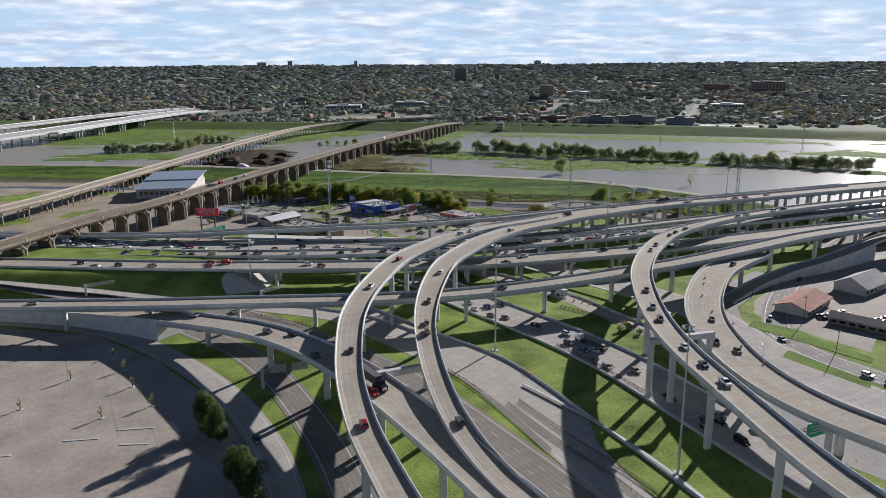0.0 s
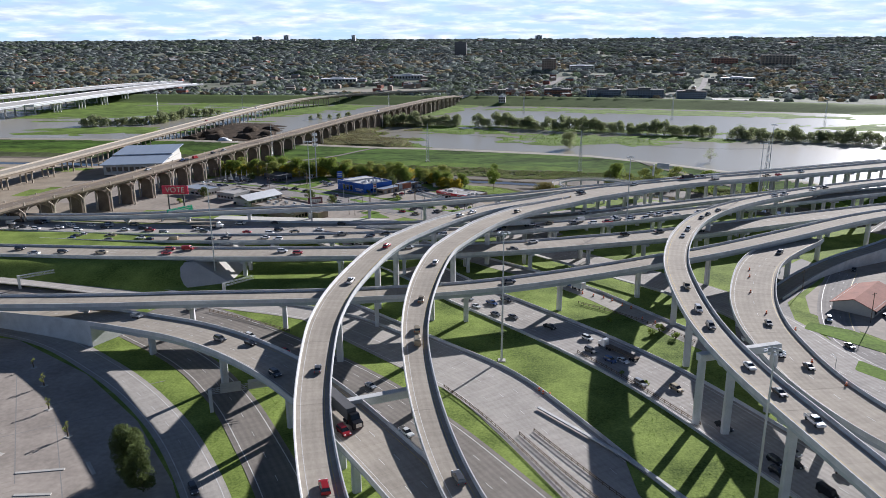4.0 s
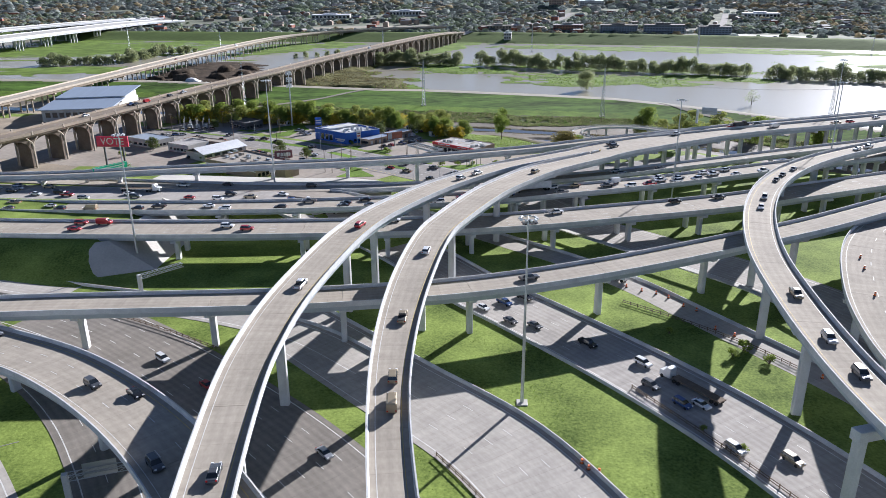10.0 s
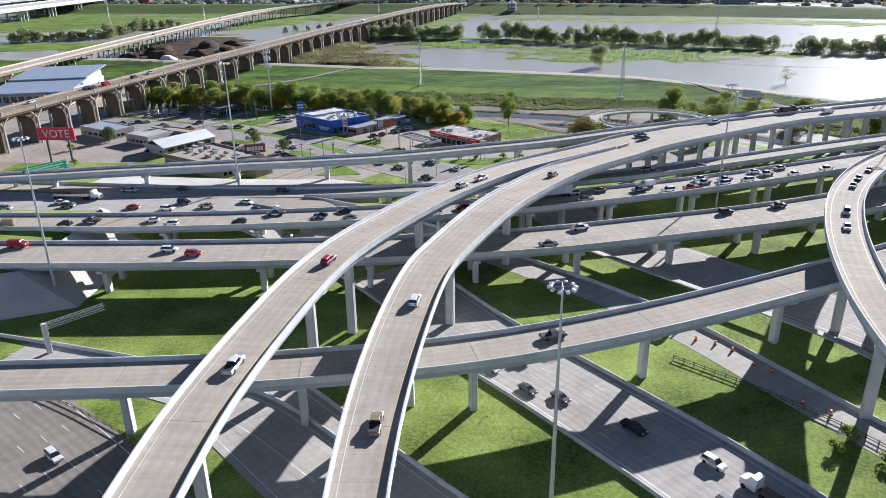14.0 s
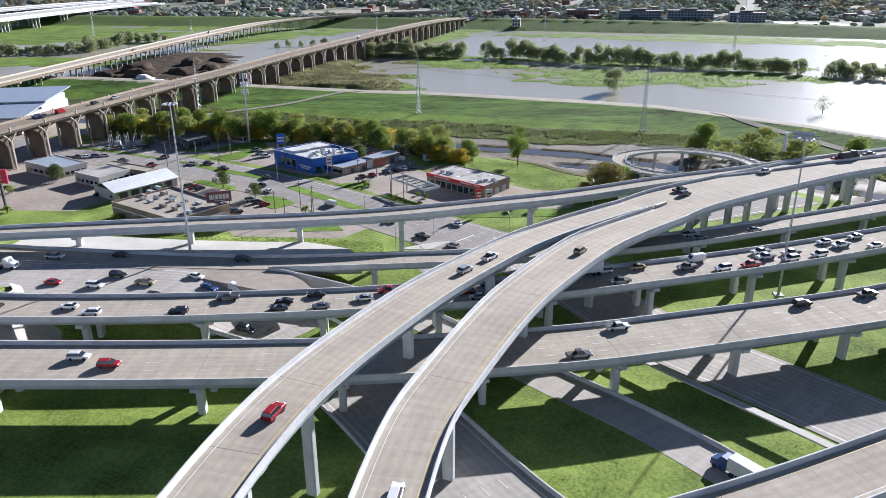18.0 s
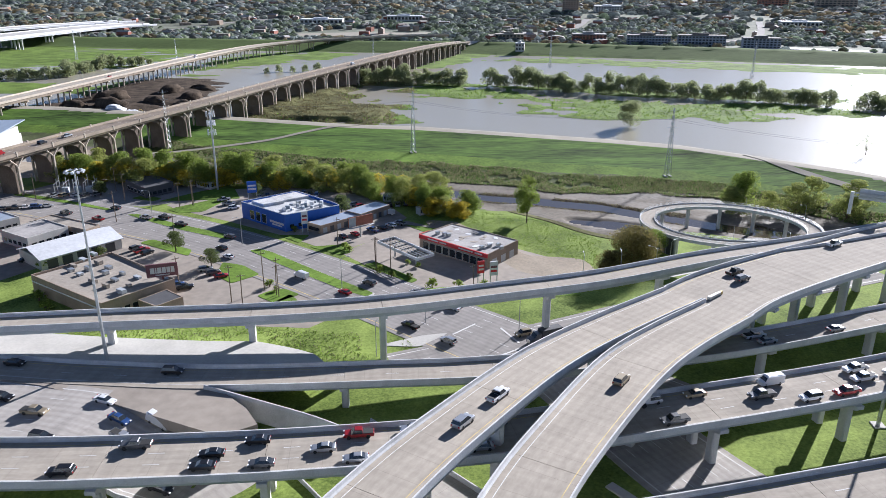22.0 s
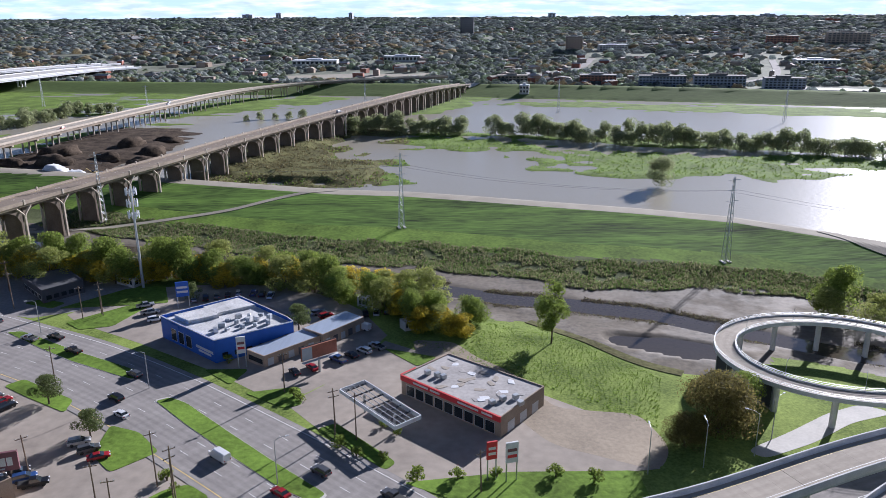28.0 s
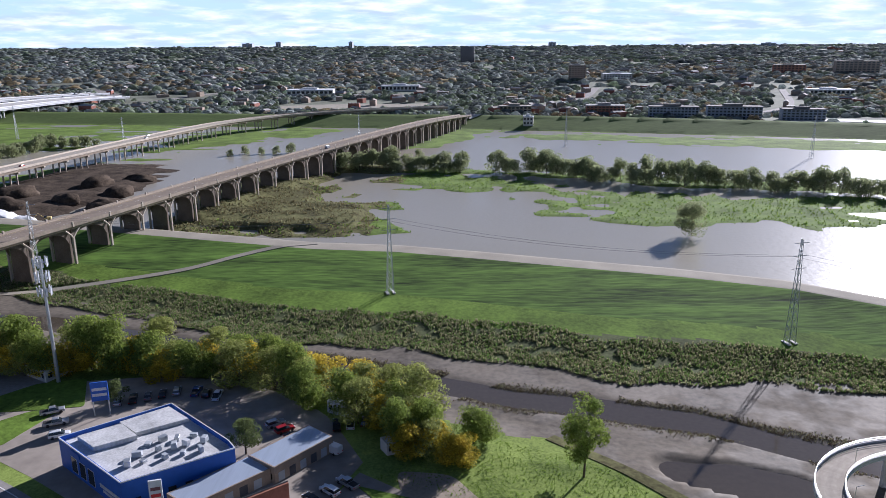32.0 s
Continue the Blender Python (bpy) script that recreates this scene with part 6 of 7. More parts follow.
for k in range(5):
    part("panel", boxed(-9 + k * 3.6, -5.5 + k * 3.6, -.1, .1, .6, 7.0), "wall_dark", dk)
for k in range(6):
    part("post", boxed(-9.1 + k * 3.6, -8.9 + k * 3.6, -.15, .15, -.5, 7.1), "steel", dk)


# ---- masts, pylons, poles ----
def lattice_pylon(x, y, h, base=2.4, arms=True, label="tall slim steel lattice power pylon"):
    ob = thing("power_pylon", label, "pylon", "power pylons", m=pose(x, y, ground_z(x, y), 0, 0, 20))
    k = 11
    rad = lambda t: base * (1 - t) + 0.45 * t  # noqa: E731
    for a in range(4):
        sx, sy = ((1, 1), (-1, 1), (-1, -1), (1, -1))[a]
        part("leg", tubed((sx * base / 2, sy * base / 2, -.3), (sx * .22, sy * .22, h), .11, .07, n=4), "steel", ob)
    bm = bmesh.new()
    for i in range(k):
        t0, t1 = i / k, (i + 1) / k
        for a in range(4):
            (ax, ay), (bx, by) = ((1, 1), (-1, 1), (-1, -1), (1, -1))[a], ((-1, 1), (-1, -1), (1, -1), (1, 1))[a]
            r0, r1 = rad(t0) / 2, rad(t1) / 2
            tube(bm, (ax * r0, ay * r0, t0 * h), (bx * r1, by * r1, t1 * h), .05, n=3, caps=False)
            tube(bm, (bx * r0, by * r0, t0 * h), (ax * r1, ay * r1, t1 * h), .05, n=3, caps=False)
    part("bracing", bm, "steel", ob)
    if arms:
        for z in (0.72, 0.84, 0.96):
            part("cross_arm", tubed((-2.6, 0, z * h), (2.6, 0, z * h), .09, n=4), "steel", ob)
    for sx in (1, -1):
        part("footing", boxed(sx * base / 2 - .5, sx * base / 2 + .5, -base / 2 - .5, base / 2 + .5, -.5, .25), "conc", ob)
    return ob


PYLONS = [(-187, 650, 33), (-45, 638, 33), (83.5, 600, 33), (205, 525, 33)]
for x, y, h in PYLONS:
    lattice_pylon(x, y, h)
for x, y, h in ((-330, 1010, 34), (-140, 1110, 30), (60, 1080, 34), (255, 1010, 36), (-500, 1120, 34), (420, 930, 34)):
    lattice_pylon(x, y, h, label="distant steel lattice pylon by the far levee")


def wire(a, b, sag, r=0.035):
    """One unbroken sagging strand with a three-sided section."""
    bm = bmesh.new()
    along = (Vector(b) - Vector(a)).normalized()
    side = along.cross(Vector((0, 0, 1))).normalized()
    last = None
    for i in range(17):
        t = i / 16
        p = Vector(a).lerp(Vector(b), t) - Vector((0, 0, sag * 4 * t * (1 - t)))
        ring = [bm.verts.new(p + side * (r * math.cos(k)) + Vector((0, 0, r * math.sin(k)))) for k in (0.5, 2.6, 4.7)]
        if last is not None:
            for k in range(3):
                bm.faces.new((last[k], last[(k + 1) % 3], ring[(k + 1) % 3], ring[k]))
        last = ring
    return tagged(part("power_cable", bm, "wall_dark"), "thin dark power cable between pylons", "cable", "power cables")


for (x0, y0, h0), (x1, y1, h1) in zip(PYLONS[:-1], PYLONS[1:]):
    for o in (-2.4, 2.4):
        wire((x0 + o * .94, y0 + o * .34, ground_z(x0, y0) + h0 * .84), (x1 + o * .94, y1 + o * .34, ground_z(x1, y1) + h1 * .84), 3.5)


def high_mast(x, y, h=46.0, z=None):
    ob = thing("high_mast_light", "tall tapered steel highway light mast with lamp ring", "light mast", "highway light masts", m=pose(x, y, ground_z(x, y) if z is None else z))
    part("base_pad", boxed(-1.3, 1.3, -1.3, 1.3, -.4, .25, bev=.08), "conc", ob)
    part("pole", tubed((0, 0, 0), (0, 0, h - .6), .42, .16, n=10), "steel", ob)
    bm = bmesh.new()
    n, k = 16, 4
    vs = [[bm.verts.new(((1.5 + .08 * math.cos(b)) * math.cos(a), (1.5 + .08 * math.cos(b)) * math.sin(a), h - .5 + .08 * math.sin(b))) for b in [2 * math.pi * j / k for j in range(k)]] for a in [2 * math.pi * i / n for i in range(n)]]
    for i in range(n):
        for j in range(k):
            bm.faces.new((vs[i][j], vs[(i + 1) % n][j], vs[(i + 1) % n][(j + 1) % k], vs[i][(j + 1) % k]))
    for d in ((1.5, 0), (0, 1.5)):
        part("spoke", tubed((-d[0], -d[1], h - .5), (d[0], d[1], h - .5), .06, n=4), "steel", ob)
    ring = part("lamp_ring", bm, "steel", ob)
    for i in range(10):
        a = 2 * math.pi * i / 10
        part("floodlight", boxed(-.34, .34, -.26, .26, -.28, .1, bev=.08), "roof_white", ring, m=pose(1.85 * math.cos(a), 1.85 * math.sin(a), h - .5, 0, 18, math.degrees(a)))
    return ob


_mast = high_mast(12.3, 227.6)
for x, y in ((-117.9, 311.3), (-90.5, 389.5), (65, 135.3), (82.5, 386.3), (170, 440), (205, 520)):
    copy_thing(_mast, pose(x, y, ground_z(x, y)))


def monopole():
    ob = thing("mobile_mast", "steel mobile phone mast with three antenna tiers", "antenna mast", m=pose(-126.8, 561.6, -3))
    part("pole", tubed((0, 0, 0), (0, 0, 36), .55, .3, n=10), "steel", ob)
    for z, n in ((34.5, 9), (30.5, 12), (26.5, 9)):
        bm = bmesh.new()
        for i in range(3):
            a, b = 2 * math.pi * i / 3, 2 * math.pi * (i + 1) / 3
            tube(bm, (1.9 * math.cos(a), 1.9 * math.sin(a), z), (1.9 * math.cos(b), 1.9 * math.sin(b), z), .07, n=4)
            tube(bm, (0, 0, z), (1.9 * math.cos(a), 1.9 * math.sin(a), z), .07, n=4)
        tier = part("platform", bm, "steel", ob)
        for i in range(n):
            a = 2 * math.pi * i / n
            part("antenna", boxed(-.1, .1, -.18, .18, -1.2, 1.2), "roof_white", tier, m=pose(1.8 * math.cos(a), 1.8 * math.sin(a), z, 0, 0, math.degrees(a)))


monopole()


def wood_pole(x, y, h=11.0, lean=0.0):
    ob = thing("utility_pole", "weathered wooden utility pole with crossarm", "pole", "utility poles", m=pose(x, y, ground_z(x, y), lean, lean * .5, rng.uniform(20, 50)))
    part("pole", tubed((0, 0, -.3), (0, 0, h), .17, .12, n=7), "wood_pole", ob)
    arm = part("crossarm", boxed(-1.2, 1.2, -.06, .06, h - .9, h - .75), "wood_pole", ob)
    for u in (-1.1, -.4, .4, 1.1):
        part("insulator", tubed((u, 0, h - .75), (u, 0, h - .5), .06, n=6), "steel", arm)


for i, (x, y) in enumerate(((-41, 475), (-57, 490), (-72, 450), (-67, 446), (-35, 469), (-128, 536), (-40, 470), (-66, 445), (-75, 438), (-79, 440), (-7, 452), (-129, 537), (-150, 512), (-118, 492), (-200, 540), (-100, 452), (-133, 533), (154.9, 268.3), (152.8, 231.3), (170.4, 218.3), (144.5, 306.3), (-172, 556), (-160, 540))):
    wood_pole(x, y, 9.5 + (i * 37 % 5) * .8, ((i * 13) % 5 - 2) * .8)


def street_lamp(x, y, h=10.0, turn=0.0):
    ob = thing("street_lamp", "curved grey steel street lamp", "street lamp", "street lamps", m=pose(x, y, ground_z(x, y), 0, 0, turn))
    part("pole", tubed((0, 0, -.2), (0, 0, h), .13, .08, n=7), "steel", ob)
    bm = bmesh.new()
    tube(bm, (0, 0, h), (1.0, 0, h + .5), .06, n=5)
    tube(bm, (1.0, 0, h + .5), (2.4, 0, h + .55), .05, n=5)
    part("arm", bm, "steel", ob)
    part("lantern", boxed(2.2, 3.0, -.16, .16, h + .46, h + .64, bev=.05), "roof_white", ob)


for x, y, t in ((57, 475, 40), (51, 468, 150), (27, 460, 90), (39, 463, 90), (120, 526, 200), (54, 484, 30), (-20, 430, 60), (6, 425, 120), (-48, 452, 30), (-92, 490, 220), (-140, 522, 200), (-30.8, 409.6, 0), (113.5, 251.3, 90), (115.6, 211.3, 90)):
    street_lamp(x, y, 10, t)


# ---- signs ----
def letters(text, size, mat, parent, m, name="lettering"):
    c = bpy.data.curves.new(name, "FONT")
    c.body, c.size, c.extrude, c.align_x, c.align_y = text, size, 0.02, "CENTER", "CENTER"
    c.materials.append(M[mat])
    ob = new(name, c)
    ob.parent, ob.matrix_basis = parent, m
    return ob


vb = thing("billboard", "red billboard lettered VOTE on steel posts", "billboard", m=pose(-193, 449, -3, 0, 0, 0))
part("panel", boxed(-8.5, 8.5, -.3, .3, 10.5, 16), "crimson", vb)
part("frame", boxed(-8.7, 8.7, -.2, .45, 10.3, 10.6), "steel", vb)
letters("VOTE", 5.0, "white", vb, pose(0, -.34, 13.2, 90, 0, 0))
for x in (-5, 5):
    part("post", boxed(x - .4, x + .4, -.1, .7, -.2, 10.4), "wall_dark", vb)
mb = thing("billboard", "maroon shop sign with a white name panel", "billboard", m=pose(-101, 444, -3, 0, 0, 22))
_mp = part("panel", boxed(-4.5, 4.5, -.3, .3, 6.2, 10.2), "maroon", mb)
for i, (a, b) in enumerate(((-3.4, -2.2), (-2.0, -1.6), (-1.4, -.2), (0, 1.1), (1.3, 2.3), (2.5, 3.5))):
    part("name_bar", boxed(a, b, -.36, -.28, 7.3, 9.1), "white", _mp, "white lettering bar")
part("name_bar", boxed(-2.0, 2.0, -.36, -.28, 6.6, 6.9), "white", _mp, "white lettering bar")
part("post", boxed(-.3, .3, -.3, .3, -.2, 6.3), "brick_red", mb)
part("lower_panel", boxed(.4, 2.0, -.15, .15, 4.2, 5.8), "roof_white", mb)
fb = thing("billboard", "weathered billboard with a dark red picture panel", "billboard", m=pose(-50.5, 501.5, -3, 0, 0, 42))
part("panel", boxed(-5.2, 5.2, -.25, .25, 4.6, 8.2), "brick_red", fb)
part("side_panel", boxed(-5.1, -2.2, -.29, -.2, 4.7, 8.1), "girder", fb)
part("catwalk", boxed(-5.3, 5.3, -1.2, -.2, 4.2, 4.35), "roof_white", fb)
part("frame", boxed(-5.3, 5.3, .26, .4, 4.4, 8.4), "wall_dark", fb)
part("post", tubed((0, .3, -.2), (0, .3, 4.5), .35, n=8), "steel", fb)
for x, y, a, b, mt, lb in ((-5, 456, 2.2, 4.0, "red", "tall red roadside sign on two posts"), (-1, 456, 2.6, 4.6, "roof_white", "faded roadside sign with plain panels"), (-72, 503, 2.4, 4.8, "roof_white", "white restaurant sign on posts"), (-105, 544, 4.0, 5.0, "blue", "tall blue restaurant sign on posts")):
    sgn_ = thing("roadside_sign", lb, "sign", "roadside signs", m=pose(x, y, -3, 0, 0, 20))
    board = part("panel", boxed(-a / 2, a / 2, -.2, .2, 9 - b, 9), mt, sgn_)
    part("panel_bar", boxed(-a / 2 + .3, a / 2 - .3, -.24, -.19, 9 - b * .45, 9 - b * .3), "white" if mt != "roof_white" else "maroon", board)
    part("panel_bar", boxed(-a / 2 + .3, a / 2 - .3, -.24, -.19, 9 - b * .75, 9 - b * .6), "white" if mt != "roof_white" else "red", board)
    for u in (-a / 2 + .2, a / 2 - .2):
        part("post", boxed(u - .12, u + .12, -.1, .1, -.2, 9 - b + .1), "steel", sgn_)


def truss(bm, L, w=1.2, r=.09, n=10):
    for u in (-w / 2, w / 2):
        for v in (0, w):
            tube(bm, (0, u, v), (L, u, v), r, n=4)
    for i in range(n):
        a, b = L * i / n, L * (i + 1) / n
        for u in (-w / 2, w / 2):
            tube(bm, (a, u, 0), (b, u, w), r * .6, n=3, caps=False)
        tube(bm, (a, -w / 2, w), (b, w / 2, w), r * .6, n=3, caps=False)
    return bm


def gantry(label, x, y, z, L, turn, panels=(), hgt=6.5, face=-1, mat="green_sign"):
    """An overhead sign truss on one stout concrete or steel post."""
    ob = thing("sign_gantry", label, "sign gantry", "overhead sign gantries", m=pose(x, y, z, 0, 0, turn))
    part("post", boxed(-.55, .55, -.55, .55, -.3, hgt + 1.4, bev=.08), "pier", ob)
    part("truss", truss(bmesh.new(), L, 1.2, .10, 9), "steel", ob, m=pose(.4, 0, hgt))
    for a, b, h in panels:
        face_ = part("sign_panel", boxed(a, b, face * .85 - .05, face * .85 + .05, hgt - h * .3, hgt + h * .75), mat, ob)
        part("sign_border", boxed(a + .15, b - .15, face * .92 - .02, face * .92 + .02, hgt + h * .66, hgt + h * .69), "white", ob)
        for k in range(3):
            part("sign_bar", boxed(a + .8 + (k % 2) * .6, b - 1.2 - (k == 1) * 1.4, face * .92 - .02, face * .92 + .02, hgt + h * (.45 - .22 * k) - .18, hgt + h * (.45 - .22 * k) + .18), "white", face_, "white lettering bar")
    return ob


gantry("green overhead highway sign on a concrete post", -176, 389, 0.5, 22, 58, ((3, 20, 4.2),), 7.0)
gantry("green overhead highway sign beside a tall ramp", 115.6, 148.3, -3, 20, 208, ((2, 15, 4.6),), 10.5, 1)
gantry("silver overhead sign truss seen from behind", -103.5, 282.3, -3, 14, 50, (), 6.5)
gantry("silver overhead sign truss across a narrow road", -74.5, 187.3, -3, 20, 22, ((3, 9, 3.0), (11, 17, 3.0)), 6.0, 1, "steel")
gantry("silver overhead sign truss on the approach ramp", -198, 290, -3, 14, 40, (), 6.0)
gantry("overhead sign frame above the merged deck", 118, 489, 14, 12, -30, ((2, 10, 3.4),), 6.0, 1, "girder")

# straddle bents where a ramp crosses other roads
for lb, (x0, y0), (x1, y1), zt in (("concrete straddle bent carrying the tall ramp", (67.2, 187.5), (90, 195.5), 18.85), ("concrete straddle bent carrying a flyover", (-30, 160), (-8, 170.5), 15.9)):
    ob = thing("straddle_bent", lb, "bridge pier", "straddle bents")
    d = Vector((x1 - x0, y1 - y0)); L = d.length
    m = pose(x0, y0, 0, 0, 0, math.degrees(math.atan2(d.y, d.x)))
    part("beam", boxed(-1.4, L + 1.4, -1.1, 1.1, zt - 2.2, zt, bev=.12), "parapet", ob, m=m)
    for u in (0, L):
        part("column", tubed((u, 0, -3.3), (u, 0, zt - 2.1), 1.15, n=14), "pier", ob, m=m)


# paved abutment slope at the end of the embankment
ab = thing("abutment", "smooth concrete abutment slope below the highway decks", "abutment", kind="structure")
bm = bmesh.new()
top = [(-131, 290 + 19, 5.4), (-127.5, 311, 5.4), (-127.5, 360, 5.4), (-131, 364, 5.4)]
low = [(-136, 293, -3.2), (-109, 306, -3.2), (-109, 368, -3.2), (-130, 372, -3.2)]
tv, lv = [bm.verts.new(v) for v in top], [bm.verts.new(v) for v in low]
for i in range(3):
    bm.faces.new((lv[i], lv[i + 1], tv[i + 1], tv[i]))
part("slope_paving", bm, "conc", ab)


# ---- barriers, fences, cones ----
def rail_fence(name, label, pts, h=1.1, gap=2.4, mat="wood_pole", rails=2, lift=0.0, thick=.07):
    line = Line([(x, y, ground_z(x, y) + lift) for x, y in pts], 3.0)
    ob = thing(name, label, "fence", "roadside fences")
    for i in range(rails):
        z = h * (i + 1) / rails - .1
        swept("rail", line, [(thick, z), (thick, z - .14), (-thick, z - .14), (-thick, z)], mat, ob)
    k = int(line.length / gap)
    for i in range(k + 1):
        p, hd, _ = line.at(i / k * line.length)
        part("post", boxed(-.09, .09, -.09, .09, -.2, h + .05), mat, ob, m=pose(p[0], p[1], p[2], 0, 0, hd))
    return ob


for lb, p in (("rusty temporary fence panels beside the apron", [(20.5, 180.3), (36, 155.3), (50.5, 134.3), (61.9, 114.3)]), ("rusty temporary fence panels beside the apron", [(16.4, 178.3), (30.9, 153.3), (45.3, 132.3), (57.7, 110.3)]), ("rusty guard rail beside the highway lanes", [(-105.5, 269.3), (-84.9, 259.3), (-67.3, 249.3)]), ("rusty guard rail at the grass edge", [(39.1, 235.3), (53.6, 212.3), (68.1, 186.3)]),
              ("dark rail beside the frontage strip", [(45.3, 285.3), (59.8, 273.3), (74.3, 258.3), (82.5, 246.3)]), ("dark guard rail beside the grass wedge", [(-6.3, 206.3), (3, 193.3), (14.3, 174.3), (28.8, 146.3)])):
    rail_fence("guard_rail", lb, p)
lw = ground_road("barrier_wall", "long pale concrete wall dividing the apron", [(22.5, 193.5), (35.5, 177.5), (45.5, 164.5), (56, 147.3), (65, 129.5), (74, 108)], 1.0, "parapet", 1, 0.9, lines=False)[0]
lw["category"], lw["kind"] = "wall", "structure"
M["orange"] = plain("orange_plastic", (0.8, 0.16, 0.02), 0.6)


def cone(x, y, z):
    ob = thing("traffic_cone", "orange traffic drum with a black base", "traffic cone", "traffic cones", m=pose(x, y, z))
    part("drum", tubed((0, 0, .1), (0, 0, 1.1), .32, .24, n=8), "orange", ob)
    part("stripe", tubed((0, 0, .5), (0, 0, .68), .31, .3, n=8), "white", ob)
    part("base", tubed((0, 0, 0), (0, 0, .12), .45, .42, n=8), "black", ob)
    return ob


_cone = cone(48.4, 297.3, -2.95)
for x, y in ((52.6, 294.3), (56.7, 292.3), (59.8, 289.3), (62.9, 283.3), (66, 280.3), (68.1, 268.3), (72.2, 264.3), (86.7, 242.3)):
    copy_thing(_cone, pose(x, y, -2.95))
for x, y in ((112, 281), (115, 290), (106, 262), (104, 240), (108, 225), (103, 200), (106, 185), (111, 170)):
    copy_thing(_cone, pose(x, y, 11.0))
for x, y in ((24.7, 203.3), (26.7, 202.3), (23.6, 205.3)):
    copy_thing(_cone, pose(x, y, -2.9))


# ---- vehicles ----
def paint(name, c, rough=0.3, metal=0.2):
    return plain(name, c, rough, metal, vary=0.04)


PAINTS = {"white": paint("white_car_paint", (0.75, 0.75, 0.75)), "silver": paint("silver_car_paint", (0.45, 0.46, 0.48), .3, .6), "black": paint("black_car_paint", (0.015, 0.015, 0.018)), "grey": paint("grey_car_paint", (0.11, 0.115, 0.125), .3, .4),
          "red": paint("red_car_paint", (0.32, 0.015, 0.02)), "blue": paint("blue_car_paint", (0.03, 0.07, 0.2)), "tan": paint("tan_car_paint", (0.33, 0.27, 0.18), .35, .3)}


def extrude_side(profile, w, inset=0.0):
    """A body from its side profile (x, z), with the upper part drawn in by inset."""
    bm = bmesh.new()
    zs = [p[1] for p in profile]
    lo, hi = min(zs), max(zs)
    rows = []
    for sgn in (-1, 1):
        rows.append([bm.verts.new((x, sgn * (w / 2 - inset * (z - lo) / (hi - lo)), z)) for x, z in profile])
    n = len(profile)
    for i in range(n):
        j = (i + 1) % n
        bm.faces.new((rows[0][i], rows[0][j], rows[1][j], rows[1][i]))
    bm.faces.new(rows[0][::-1]); bm.faces.new(rows[1])
    bmesh.ops.recalc_face_normals(bm, faces=bm.faces)
    return bm


SHAPES = {}
SHAPES["sedan"] = dict(L=4.7, W=1.85, body=[(-2.3, .32), (-2.35, .7), (-2.25, .95), (-1.5, 1.0), (1.0, .98), (1.9, .88), (2.3, .7), (2.35, .35)], glass=[(-1.75, .97), (-1.05, 1.4), (.25, 1.42), (1.1, .97)], roof=[(-1.1, 1.38), (-1.0, 1.45), (.2, 1.47), (.32, 1.4)], wheels=(-1.4, 1.45), r=.34)
SHAPES["suv"] = dict(L=4.8, W=1.95, body=[(-2.35, .4), (-2.4, .8), (-2.35, 1.12), (1.1, 1.1), (2.1, 1.0), (2.38, .8), (2.4, .42)], glass=[(-2.28, 1.1), (-2.05, 1.68), (.4, 1.7), (1.2, 1.1)], roof=[(-2.08, 1.66), (-2.0, 1.76), (.3, 1.78), (.45, 1.68)], wheels=(-1.45, 1.5), r=.38)
SHAPES["pickup"] = dict(L=5.7, W=2.0, body=[(-2.85, .45), (-2.88, 1.08), (-.75, 1.1), (1.4, 1.1), (2.6, 1.05), (2.85, .85), (2.88, .45)], glass=[(-.75, 1.08), (-.65, 1.72), (.75, 1.74), (1.45, 1.08)], roof=[(-.7, 1.7), (-.62, 1.8), (.65, 1.82), (.8, 1.72)], wheels=(-1.75, 1.85), r=.42)
SHAPES["van"] = dict(L=5.6, W=2.0, body=[(-2.75, .4), (-2.8, 1.3), (-2.75, 2.2), (1.2, 2.25), (1.9, 1.35), (2.7, 1.05), (2.8, .42)], glass=[(1.0, 1.35), (1.05, 1.95), (1.42, 1.98), (1.95, 1.35)], roof=[(-2.7, 2.2), (-2.6, 2.3), (1.0, 2.32), (1.2, 2.22)], wheels=(-1.6, 1.75), r=.38)


